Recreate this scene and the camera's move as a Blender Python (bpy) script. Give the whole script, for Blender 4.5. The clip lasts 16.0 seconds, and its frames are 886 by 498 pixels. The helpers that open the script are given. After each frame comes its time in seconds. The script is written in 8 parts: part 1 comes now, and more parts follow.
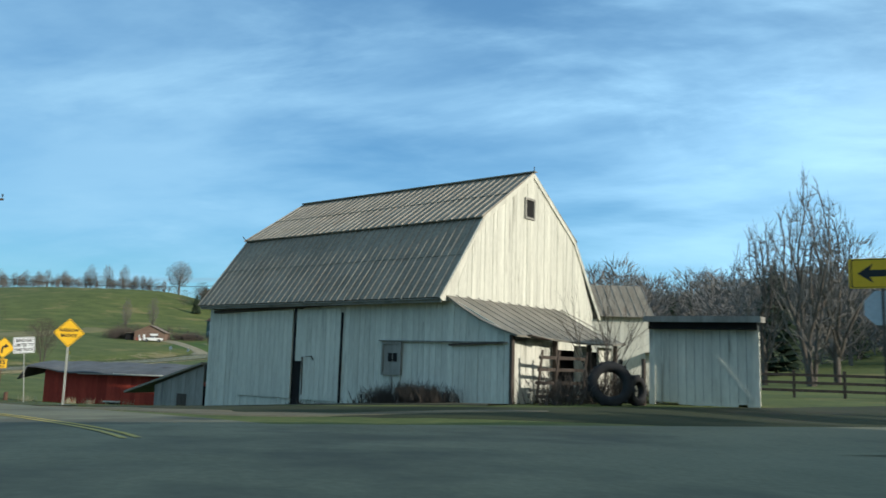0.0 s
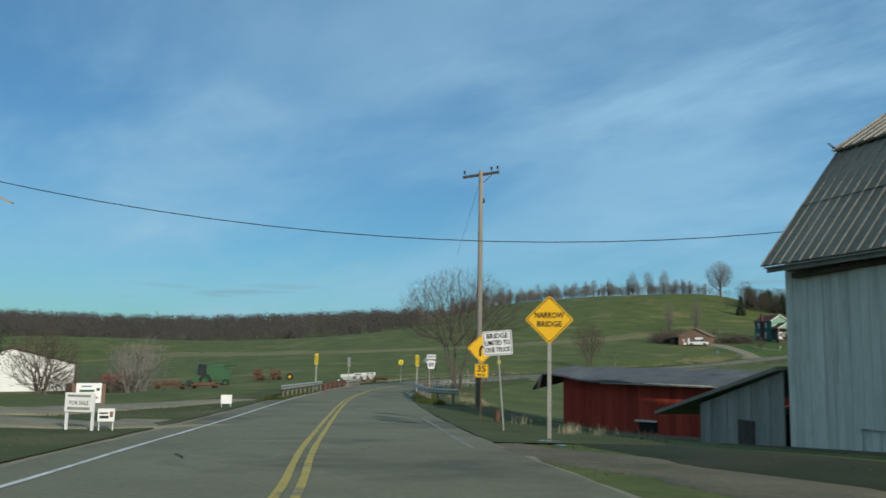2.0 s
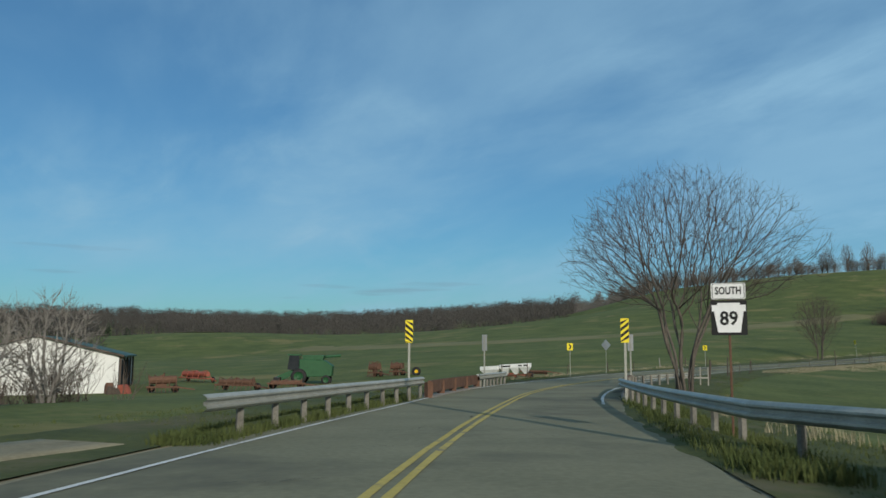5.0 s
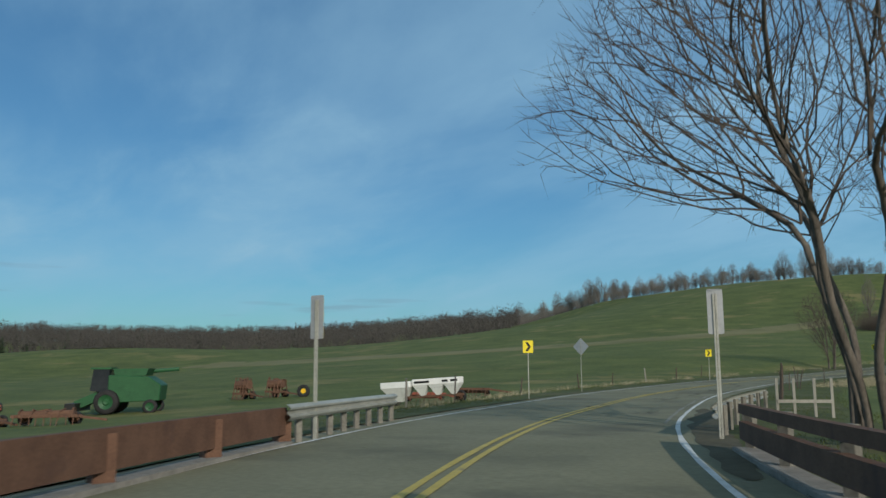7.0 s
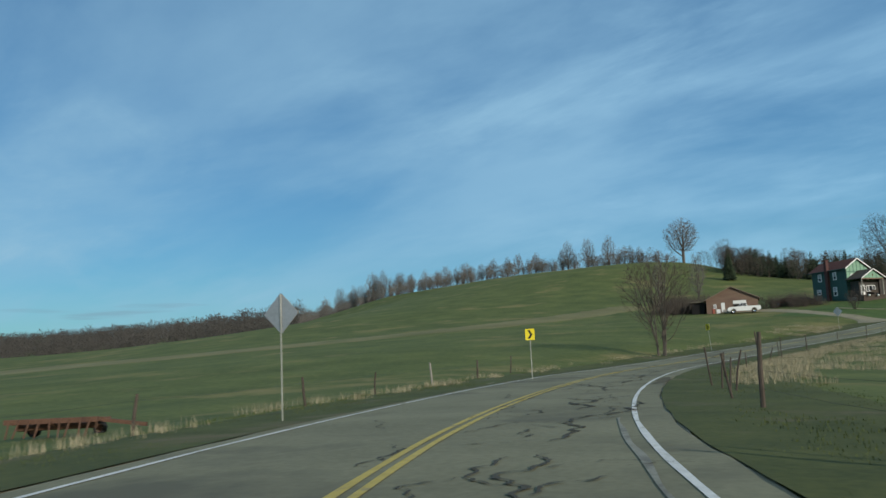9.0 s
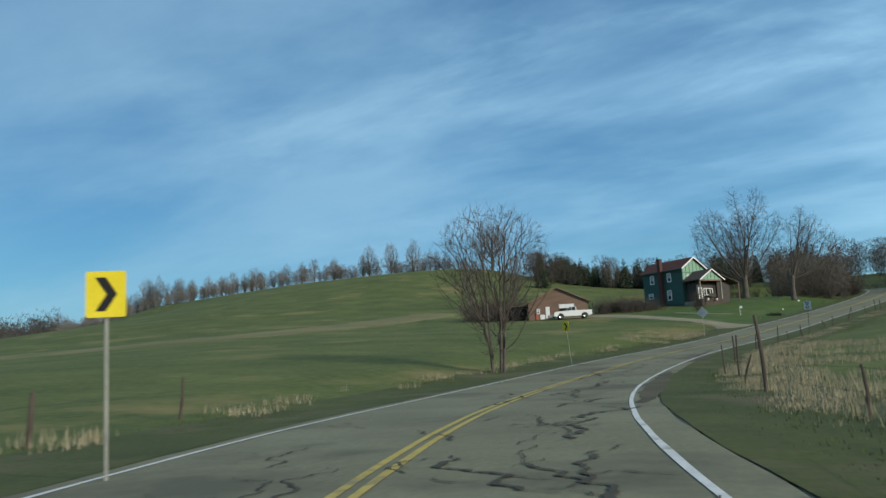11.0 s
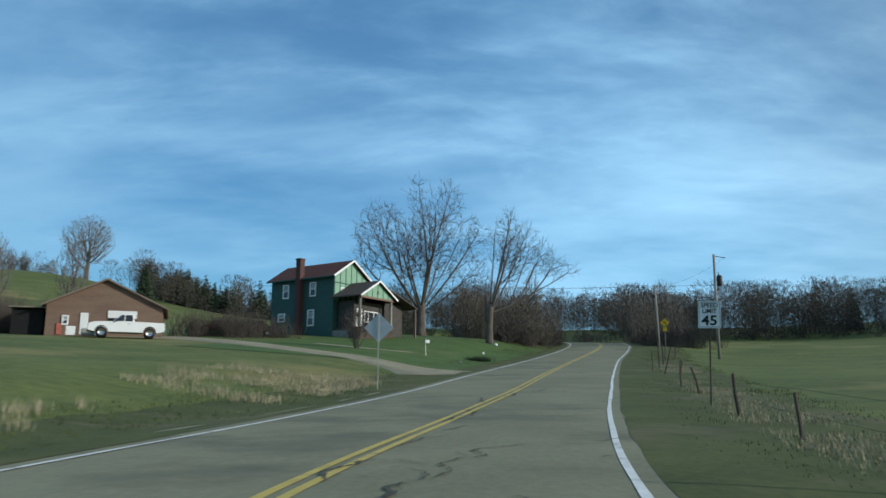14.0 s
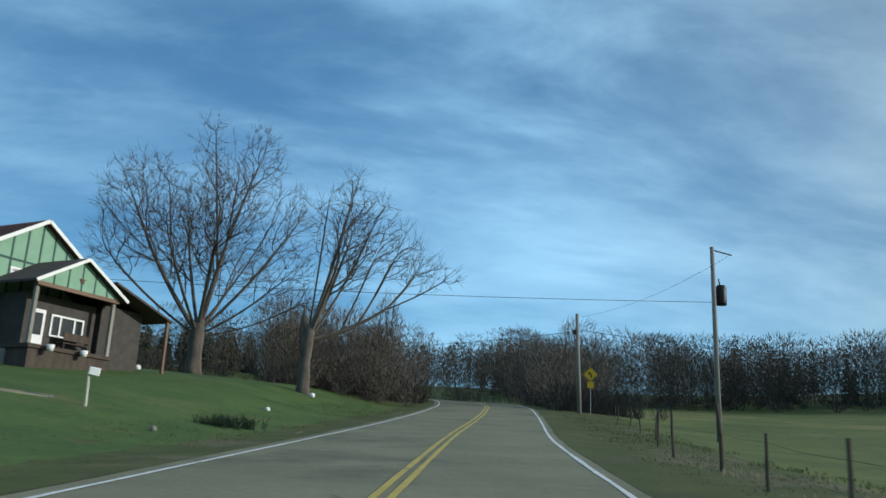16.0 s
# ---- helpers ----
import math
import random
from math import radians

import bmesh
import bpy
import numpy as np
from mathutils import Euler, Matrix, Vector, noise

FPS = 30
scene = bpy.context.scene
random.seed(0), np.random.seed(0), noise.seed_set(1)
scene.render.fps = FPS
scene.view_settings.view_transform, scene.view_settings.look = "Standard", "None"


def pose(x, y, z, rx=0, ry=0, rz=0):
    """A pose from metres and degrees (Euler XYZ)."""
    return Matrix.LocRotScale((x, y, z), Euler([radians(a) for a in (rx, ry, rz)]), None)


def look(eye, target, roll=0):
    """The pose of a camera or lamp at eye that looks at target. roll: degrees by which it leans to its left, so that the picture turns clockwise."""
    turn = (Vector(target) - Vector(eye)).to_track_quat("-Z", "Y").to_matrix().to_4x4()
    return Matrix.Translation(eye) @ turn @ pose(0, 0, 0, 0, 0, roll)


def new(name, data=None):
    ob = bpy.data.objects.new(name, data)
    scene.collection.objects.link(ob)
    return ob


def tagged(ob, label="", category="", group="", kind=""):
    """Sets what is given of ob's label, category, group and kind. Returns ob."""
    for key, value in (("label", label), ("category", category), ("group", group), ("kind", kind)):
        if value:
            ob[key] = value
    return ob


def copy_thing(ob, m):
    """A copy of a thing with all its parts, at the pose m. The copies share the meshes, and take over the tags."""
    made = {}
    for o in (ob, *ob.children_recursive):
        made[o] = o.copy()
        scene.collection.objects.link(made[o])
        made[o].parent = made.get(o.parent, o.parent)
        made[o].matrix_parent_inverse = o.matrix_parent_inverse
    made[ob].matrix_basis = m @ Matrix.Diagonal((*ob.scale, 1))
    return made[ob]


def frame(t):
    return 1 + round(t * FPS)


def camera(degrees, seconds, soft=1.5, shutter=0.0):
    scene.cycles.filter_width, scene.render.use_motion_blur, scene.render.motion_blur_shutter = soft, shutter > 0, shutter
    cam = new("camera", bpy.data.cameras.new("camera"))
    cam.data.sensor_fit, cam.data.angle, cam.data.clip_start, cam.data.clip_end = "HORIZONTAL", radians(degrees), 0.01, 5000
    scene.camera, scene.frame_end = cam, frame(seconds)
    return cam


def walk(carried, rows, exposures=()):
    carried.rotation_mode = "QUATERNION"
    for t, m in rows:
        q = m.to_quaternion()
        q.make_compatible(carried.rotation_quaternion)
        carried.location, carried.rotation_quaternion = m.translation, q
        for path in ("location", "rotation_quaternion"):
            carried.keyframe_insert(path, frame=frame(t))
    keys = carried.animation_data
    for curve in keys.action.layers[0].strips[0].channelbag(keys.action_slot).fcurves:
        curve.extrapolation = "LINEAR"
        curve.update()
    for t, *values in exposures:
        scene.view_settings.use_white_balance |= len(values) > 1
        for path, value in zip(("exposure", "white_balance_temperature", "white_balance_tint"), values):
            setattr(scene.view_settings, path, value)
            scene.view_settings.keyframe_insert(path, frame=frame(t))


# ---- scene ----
cam = camera(56.0, 16.0, soft=1.5, shutter=0.15)
PATH = [
    (0, (20.281, -20.029, 3.373), (17.275, -0.455, 6.169), 1.69),
    (0.5, (19.329, -15.944, 3.421), (13.356, 2.914, 6.371), 2.67),
    (1, (17.634, -11.880, 3.466), (8.750, 5.784, 6.472), 2.47),
    (1.5, (15.252, -7.852, 3.439), (3.569, 8.116, 6.357), 2.22),
    (2, (12.235, -4.051, 3.283), (-1.723, 10.032, 5.897), 1.04),
    (2.5, (8.438, -0.320, 3.097), (-7.351, 11.707, 5.560), 0.42),
    (3, (4.139, 3.474, 2.899), (-12.149, 14.839, 5.256), -0.83),
    (3.5, (-0.272, 7.353, 2.715), (-16.777, 18.401, 5.065), -0.81),
    (4, (-5.293, 11.478, 2.547), (-21.815, 22.497, 4.913), -0.53),
    (4.5, (-10.748, 15.869, 2.391), (-27.168, 27.032, 4.796), -0.14),
    (5, (-16.462, 20.547, 2.244), (-32.738, 31.906, 4.705), 0.23),
    (5.5, (-22.258, 25.532, 2.100), (-38.429, 37.025, 4.634), 0.42),
    (6, (-28.024, 30.597, 1.947), (-44.244, 41.977, 4.667), 1.70),
    (6.5, (-33.819, 35.824, 1.817), (-49.741, 47.586, 4.670), -0.19),
    (7, (-39.273, 41.154, 1.704), (-54.681, 53.582, 4.553), -0.40),
    (7.5, (-44.587, 46.788, 1.549), (-59.317, 60.028, 4.369), -1.7),
    (8, (-49.336, 52.455, 1.627), (-63.259, 66.558, 4.321), -1.48),
    (8.5, (-53.844, 58.683, 1.544), (-66.647, 73.811, 4.238), -2.06),
    (9, (-58.127, 65.590, 1.502), (-69.911, 81.514, 4.252), -2.63),
    (9.5, (-62.410, 72.428, 1.475), (-73.192, 89.041, 4.257), -2.86),
    (10, (-66.392, 79.802, 1.508), (-76.174, 97.018, 4.322), -3.01),
    (10.5, (-69.957, 87.701, 1.582), (-78.729, 105.448, 4.429), -3.11),
    (11, (-72.992, 96.118, 1.679), (-80.730, 114.333, 4.564), -3.19),
    (11.5, (-75.380, 105.042, 1.781), (-82.046, 123.669, 4.712), -3.29),
    (12, (-77.350, 113.990, 1.865), (-83.004, 132.940, 4.848), -3.67),
    (12.5, (-79.400, 123.392, 1.976), (-83.823, 142.651, 5.061), -3.42),
    (13, (-80.734, 133.124, 2.268), (-83.736, 152.629, 5.521), -3.75),
    (13.5, (-80.918, 142.644, 2.616), (-82.389, 162.298, 6.018), -3.27),
    (14, (-80.267, 152.179, 2.953), (-80.037, 171.824, 6.698), 0.26),
    (14.5, (-79.260, 161.776, 3.376), (-77.413, 181.254, 7.524), -1.09),
    (15, (-77.554, 171.205, 3.929), (-75.132, 190.526, 8.490), -0.37),
    (15.5, (-75.741, 180.657, 4.645), (-73.154, 199.855, 9.616), 1.40),
    (16, (-74.342, 190.003, 5.518), (-71.187, 209.072, 10.657), 2.52),
]
walk(cam, [(t, look(eye, target, roll)) for t, eye, target, roll in PATH],
     exposures=[(0, 0.13, 6400, 10), (0.5, 0.06, 6400, 10), (1, 0.01, 6450, 10), (1.5, -0.04, 6500, 10), (2, -0.24, 6500, 10), (2.5, -0.32, 6500, 10), (3, -0.36, 6500, 10), (5.5, -0.38, 6500, 10), (7, -0.38, 6500, 10), (8, -0.34, 6500, 10), (9, -0.29, 6500, 10), (11.5, -0.17, 6400, 10), (12.5, -0.05, 6300, 10), (14, -0.13, 6100, 9), (15, -0.14, 6050, 8), (16, -0.21, 6050, 8)])

# ---- light ----
SUN_AZ, SUN_EL = 106.0, 20.0
to_sun = Vector((math.sin(radians(SUN_AZ)) * math.cos(radians(SUN_EL)), math.cos(radians(SUN_AZ)) * math.cos(radians(SUN_EL)), math.sin(radians(SUN_EL))))
world = bpy.data.worlds.new("world")
scene.world = world
world.use_nodes = True
wn, wl = world.node_tree.nodes, world.node_tree.links
wn.clear()
w_out, w_bg = wn.new("ShaderNodeOutputWorld"), wn.new("ShaderNodeBackground")
w_sky = wn.new("ShaderNodeTexSky")
w_sky.sky_type, w_sky.sun_disc = "NISHITA", False
w_sky.sun_elevation, w_sky.sun_rotation = radians(SUN_EL), radians(SUN_AZ)
w_sky.air_density, w_sky.dust_density, w_sky.ozone_density = 1.0, 0.6, 2.0
# thin streaked cirrus over the whole sky
w_co, w_map = wn.new("ShaderNodeTexCoord"), wn.new("ShaderNodeMapping")
w_sep, w_div, w_comb = wn.new("ShaderNodeSeparateXYZ"), wn.new("ShaderNodeVectorMath"), wn.new("ShaderNodeCombineXYZ")
w_add = wn.new("ShaderNodeMath")
w_add.operation = "ADD"
w_add.inputs[1].default_value = 0.22
w_div.operation = "DIVIDE"
wl.new(w_co.outputs["Generated"], w_sep.inputs[0])
wl.new(w_sep.outputs["Z"], w_add.inputs[0])
for k in range(3):
    wl.new(w_add.outputs[0], w_comb.inputs[k])
wl.new(w_co.outputs["Generated"], w_div.inputs[0])
wl.new(w_comb.outputs[0], w_div.inputs[1])
w_map.inputs["Rotation"].default_value = (0, 0, radians(35))
w_map.inputs["Scale"].default_value = (0.62, 1.1, 0.0)
wl.new(w_div.outputs[0], w_map.inputs[0])


def w_noise_of(source, scale, detail, rough, warp):
    n = wn.new("ShaderNodeTexNoise")
    n.inputs["Scale"].default_value, n.inputs["Detail"].default_value, n.inputs["Roughness"].default_value, n.inputs["Distortion"].default_value = scale, detail, rough, warp
    wl.new(source, n.inputs["Vector"])
    return n.outputs["Fac"]


def w_math(op, a, b):
    n = wn.new("ShaderNodeMath")
    n.operation = op
    for k, v in enumerate((a, b)):
        if isinstance(v, (int, float)):
            n.inputs[k].default_value = v
        else:
            wl.new(v, n.inputs[k])
    return n.outputs[0]


def w_range(value, lo, hi, to_lo=0.0, to_hi=1.0):
    n = wn.new("ShaderNodeMapRange")
    n.interpolation_type = "SMOOTHSTEP"
    for k, v in (("From Min", lo), ("From Max", hi), ("To Min", to_lo), ("To Max", to_hi)):
        n.inputs[k].default_value = v
    wl.new(value, n.inputs["Value"])
    return n.outputs["Result"]


def w_blend(fac, a, b, mode="MIX"):
    n = wn.new("ShaderNodeMix")
    n.data_type, n.blend_type = "RGBA", mode
    for key, v in (("Factor", fac), ("A", a), ("B", b)):
        if isinstance(v, (int, float, tuple)):
            n.inputs[key].default_value = v
        else:
            wl.new(v, n.inputs[key])
    return n.outputs["Result"]


# the haze whitens towards the sun
w_dot = wn.new("ShaderNodeVectorMath")
w_dot.operation = "DOT_PRODUCT"
w_dot.inputs[1].default_value = to_sun
wl.new(w_co.outputs["Generated"], w_dot.inputs[0])
w_haze = w_range(w_dot.outputs["Value"], 0.0, 0.95)
w_tint = w_blend(w_haze, (0.51, 0.99, 1.25, 1), (0.72, 0.69, 0.58, 1))
w_air = w_blend(1.0, w_sky.outputs[0], w_tint, "MULTIPLY")
# broad veils, finer wisps inside them
w_veil = w_range(w_noise_of(w_map.outputs[0], 1.25, 7, 0.55, 0.2), 0.34, 0.68, 0.10, 0.66)
w_wisp = w_range(w_noise_of(w_map.outputs[0], 3.0, 10, 0.60, 0.35), 0.42, 0.80, 0.0, 0.36)
w_patch = w_range(w_noise_of(w_div.outputs[0], 0.8, 3, 0.5, 0.0), 0.40, 0.62)
w_cloud = w_math("MINIMUM", w_math("ADD", w_math("MULTIPLY", w_veil, w_range(w_dot.outputs["Value"], -1.0, 0.0, 0.7, 1.05)), w_math("MULTIPLY", w_wisp, w_patch)), 0.85)
w_white = w_blend(w_haze, (4.6, 7.9, 10.3, 1), (5.6, 6.0, 5.6, 1))
w_high = w_blend(w_cloud, w_air, w_white)
# small flat grey clouds low over the hills
w_flat = wn.new("ShaderNodeMapping")
w_flat.inputs["Scale"].default_value = (3.2, 3.2, 42.0)
wl.new(w_co.outputs["Generated"], w_flat.inputs[0])
w_low = w_range(w_noise_of(w_flat.outputs[0], 1.0, 4, 0.5, 0.0), 0.63, 0.74, 0.0, 0.5)
w_band = w_math("MULTIPLY", w_range(w_sep.outputs["Z"], 0.035, 0.06), w_range(w_sep.outputs["Z"], 0.10, 0.16, 1.0, 0.0))
w_final = w_blend(w_math("MULTIPLY", w_low, w_band), w_high, (3.0, 4.7, 6.0, 1))
wl.new(w_final, w_bg.inputs["Color"])
wl.new(w_range(w_dot.outputs["Value"], -1.0, 0.1, 0.080, 0.120), w_bg.inputs["Strength"])
wl.new(w_bg.outputs[0], w_out.inputs["Surface"])

sun = new("sun", bpy.data.lights.new("sun", "SUN"))
sun.data.energy, sun.data.angle, sun.data.color = 4.0, radians(0.6), (1.0, 0.945, 0.84)
sun.matrix_world = look(to_sun * 100, (0, 0, 0))


# ---- materials ----
def surf(name, c1, c2, scale=4.0, rough=0.85, bump=0.0, fine=40.0, metal=0.0, stretch=(1, 1, 1), c3=None, stain=0.45, coat=0.0, world_space=False, vary=0.0):
    """A surface of two colours mixed by a coarse and a fine noise, and a third in worn patches."""
    m = bpy.data.materials.new(name)
    m.use_nodes = True
    n, l = m.node_tree.nodes, m.node_tree.links
    b = n["Principled BSDF"]
    co, mp, info = n.new("ShaderNodeTexCoord"), n.new("ShaderNodeMapping"), n.new("ShaderNodeObjectInfo")
    if world_space:
        geo = n.new("ShaderNodeNewGeometry")
        l.new(geo.outputs["Position"], mp.inputs[0])
    else:
        off = n.new("ShaderNodeVectorMath")
        off.operation = "MULTIPLY_ADD"
        off.inputs[1].default_value = (31, 17, 23)
        l.new(info.outputs["Random"], off.inputs[0])
        l.new(co.outputs["Object"], off.inputs[2])
        l.new(off.outputs[0], mp.inputs[0])
    mp.inputs["Scale"].default_value = stretch
    n1, n2 = n.new("ShaderNodeTexNoise"), n.new("ShaderNodeTexNoise")
    n1.inputs["Scale"].default_value, n1.inputs["Detail"].default_value = scale, 5
    n2.inputs["Scale"].default_value, n2.inputs["Detail"].default_value = fine, 3
    l.new(mp.outputs[0], n1.inputs["Vector"])
    l.new(mp.outputs[0], n2.inputs["Vector"])
    avg = n.new("ShaderNodeMath")
    avg.operation = "MULTIPLY_ADD"
    avg.inputs[1].default_value = 0.45
    l.new(n2.outputs["Fac"], avg.inputs[0])
    half = n.new("ShaderNodeMath")
    half.operation = "MULTIPLY"
    half.inputs[1].default_value = 0.55
    l.new(n1.outputs["Fac"], half.inputs[0])
    l.new(half.outputs[0], avg.inputs[2])
    ramp = n.new("ShaderNodeValToRGB")
    ramp.color_ramp.elements[0].position, ramp.color_ramp.elements[1].position = 0.34, 0.66
    ramp.color_ramp.elements[0].color, ramp.color_ramp.elements[1].color = (*c1, 1), (*c2, 1)
    l.new(avg.outputs[0], ramp.inputs[0])
    last = ramp.outputs[0]
    if c3:
        n3, r3, mx = n.new("ShaderNodeTexNoise"), n.new("ShaderNodeValToRGB"), n.new("ShaderNodeMix")
        n3.inputs["Scale"].default_value, n3.inputs["Detail"].default_value, n3.inputs["Roughness"].default_value = scale * 0.45, 8, 0.65
        l.new(mp.outputs[0], n3.inputs["Vector"])
        r3.color_ramp.elements[0].position, r3.color_ramp.elements[1].position = 1 - stain, 1.12 - stain
        l.new(n3.outputs["Fac"], r3.inputs[0])
        mx.data_type = "RGBA"
        mx.inputs["B"].default_value = (*c3, 1)
        l.new(r3.outputs[0], mx.inputs["Factor"])
        l.new(last, mx.inputs["A"])
        last = mx.outputs["Result"]
    if vary:
        vm, va = n.new("ShaderNodeMix"), n.new("ShaderNodeMapRange")
        va.inputs["To Min"].default_value, va.inputs["To Max"].default_value = 1 - vary, 1 + vary * 0.4
        l.new(info.outputs["Random"], va.inputs["Value"])
        vm.data_type, vm.blend_type = "RGBA", "MULTIPLY"
        vm.inputs["Factor"].default_value = 1.0
        l.new(last, vm.inputs["A"])
        l.new(va.outputs["Result"], vm.inputs["B"])
        last = vm.outputs["Result"]
    l.new(last, b.inputs["Base Color"])
    b.inputs["Roughness"].default_value, b.inputs["Metallic"].default_value = rough, metal
    b.inputs["Coat Weight"].default_value = coat
    b.inputs["Specular IOR Level"].default_value = 0.3
    if bump:
        bp = n.new("ShaderNodeBump")
        bp.inputs["Strength"].default_value, bp.inputs["Distance"].default_value = min(1.0, bump), 0.02
        l.new(avg.outputs[0], bp.inputs["Height"])
        l.new(bp.outputs[0], b.inputs["Normal"])
    return m


GRASS = surf("grass", (0.046, 0.070, 0.012), (0.124, 0.142, 0.034), 0.15, 0.95, 0.8, 2.0, c3=(0.185, 0.16, 0.056), stain=0.45, world_space=True)
VERGE = surf("verge_turf", (0.037, 0.050, 0.010), (0.085, 0.094, 0.023), 0.5, 0.95, 0.8, 7.0, c3=(0.115, 0.098, 0.05), stain=0.46, world_space=True)
LAWN = surf("lawn", (0.036, 0.074, 0.013), (0.08, 0.122, 0.026), 0.4, 0.95, 0.6, 4.0, c3=(0.11, 0.115, 0.04), stain=0.43, world_space=True)
ASPHALT = surf("asphalt", (0.144, 0.139, 0.086), (0.216, 0.208, 0.132), 0.35, 0.9, 0.25, 9.0, c3=(0.108, 0.104, 0.07), stain=0.48, world_space=True)
TAR = surf("tar_seal", (0.042, 0.039, 0.029), (0.078, 0.072, 0.054), 3, 0.9, 0.1, 30, world_space=True)
DIRT = surf("bare_dirt", (0.105, 0.09, 0.055), (0.18, 0.157, 0.10), 0.6, 0.95, 0.8, 9.0, c3=(0.07, 0.075, 0.03), stain=0.46, world_space=True)
GRAVEL = surf("gravel", (0.18, 0.158, 0.102), (0.305, 0.27, 0.18), 0.8, 0.95, 0.8, 14.0, c3=(0.10, 0.10, 0.06), stain=0.4, world_space=True)
PAINT_W = surf("road_paint_white", (0.50, 0.50, 0.48), (0.72, 0.72, 0.69), 3, 0.7, 0.1, 22, c3=(0.24, 0.235, 0.17), stain=0.42, world_space=True)
WORN_W = surf("faded_road_paint", (0.17, 0.166, 0.13), (0.29, 0.285, 0.24), 4, 0.8, 0.1, 20, c3=(0.15, 0.145, 0.12), stain=0.5, world_space=True)
PAINT_Y = surf("road_paint_yellow", (0.38, 0.29, 0.065), (0.52, 0.40, 0.095), 3, 0.7, 0.1, 22, c3=(0.19, 0.165, 0.11), stain=0.43, world_space=True)
BOARD_W = surf("white_boards", (0.47, 0.46, 0.385), (0.68, 0.67, 0.57), 3.4, 0.85, 0.3, 26, stretch=(1, 1, 0.12), c3=(0.25, 0.24, 0.19), stain=0.40, vary=0.09)
BOARD_G = surf("grey_boards", (0.20, 0.19, 0.165), (0.33, 0.32, 0.28), 2.2, 0.9, 0.3, 22, stretch=(1, 1, 0.12), c3=(0.14, 0.13, 0.12), stain=0.4, vary=0.2)
BOARD_R = surf("red_boards", (0.26, 0.035, 0.022), (0.40, 0.06, 0.035), 1.8, 0.85, 0.3, 18, stretch=(1, 1, 0.15), c3=(0.16, 0.03, 0.025), stain=0.4, vary=0.25)
TIN = surf("weathered_tin", (0.155, 0.136, 0.104), (0.285, 0.255, 0.20), 0.8, 0.75, 0.1, 9, metal=0.1, stretch=(1, 0.25, 1), c3=(0.17, 0.11, 0.075), stain=0.42)
TIN_RIB = surf("tin_rib", (0.18, 0.163, 0.13), (0.34, 0.31, 0.25), 1.2, 0.65, 0.1, 9, metal=0.1, c3=(0.22, 0.14, 0.09), stain=0.4)
# near-black, so shade in openings, hollows and under roofs sits in the colour
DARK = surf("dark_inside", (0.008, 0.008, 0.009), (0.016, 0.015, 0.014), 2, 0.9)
WOOD_D = surf("dark_wood", (0.045, 0.035, 0.028), (0.10, 0.08, 0.065), 3, 0.9, 0.4, 25, stretch=(1, 1, 0.2))
POLE_W = surf("pole_wood", (0.19, 0.175, 0.152), (0.31, 0.29, 0.255), 2, 0.9, 0.4, 20, stretch=(1, 1, 0.1))
GALV = surf("galvanised_steel", (0.30, 0.30, 0.265), (0.45, 0.45, 0.40), 2, 0.45, 0.05, 18, metal=0.25, c3=(0.28, 0.27, 0.25), stain=0.36)
RUST = surf("rusted_steel", (0.085, 0.045, 0.03), (0.155, 0.085, 0.055), 2.5, 0.85, 0.35, 26, c3=(0.08, 0.045, 0.035), stain=0.42)
YELLOW = surf("sign_yellow", (0.72, 0.40, 0.015), (0.80, 0.47, 0.02), 2, 0.5, 0, 14)
LEMON = surf("sign_lemon", (0.70, 0.56, 0.02), (0.80, 0.66, 0.04), 2, 0.5, 0, 14)
WHITE = surf("sign_white", (0.70, 0.71, 0.70), (0.80, 0.80, 0.79), 2, 0.5, 0, 14)
BLACK = surf("sign_black", (0.012, 0.012, 0.012), (0.02, 0.02, 0.02), 2, 0.5)
BACK = surf("sign_back", (0.36, 0.37, 0.38), (0.46, 0.47, 0.48), 2, 0.45, 0, 14, metal=0.5)
BARK = surf("bark", (0.062, 0.053, 0.044), (0.15, 0.13, 0.108), 3, 0.95, 0.7, 22, stretch=(1, 1, 0.3))
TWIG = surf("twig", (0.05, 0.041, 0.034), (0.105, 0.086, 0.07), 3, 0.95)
# lightened to grey: the haze over distant trees is put into this colour
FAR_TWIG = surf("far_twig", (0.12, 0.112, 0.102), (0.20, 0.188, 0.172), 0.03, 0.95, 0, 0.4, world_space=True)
# FAR_WOOD and DEEP_WOOD: darker twig copies, the woods' shade put into the colour
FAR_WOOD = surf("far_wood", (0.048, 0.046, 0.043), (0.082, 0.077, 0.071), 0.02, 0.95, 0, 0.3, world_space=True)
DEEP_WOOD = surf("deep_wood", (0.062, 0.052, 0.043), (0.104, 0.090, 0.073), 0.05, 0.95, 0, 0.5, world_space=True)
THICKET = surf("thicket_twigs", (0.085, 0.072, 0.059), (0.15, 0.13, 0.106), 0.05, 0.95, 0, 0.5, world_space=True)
NEEDLE = surf("needles", (0.016, 0.03, 0.015), (0.04, 0.06, 0.03), 0.5, 0.9, 0, 4, world_space=True)
HAY = surf("hay_stubble", (0.125, 0.118, 0.045), (0.205, 0.185, 0.085), 0.08, 0.95, 0.5, 2.0, c3=(0.10, 0.11, 0.035), stain=0.45, world_space=True)
DRY = surf("dry_grass", (0.22, 0.195, 0.12), (0.38, 0.34, 0.23), 0.8, 0.95, 0, 5, world_space=True)
BLADE = surf("grass_blade", (0.046, 0.066, 0.017), (0.088, 0.106, 0.032), 0.5, 0.9, 0, 5, world_space=True)
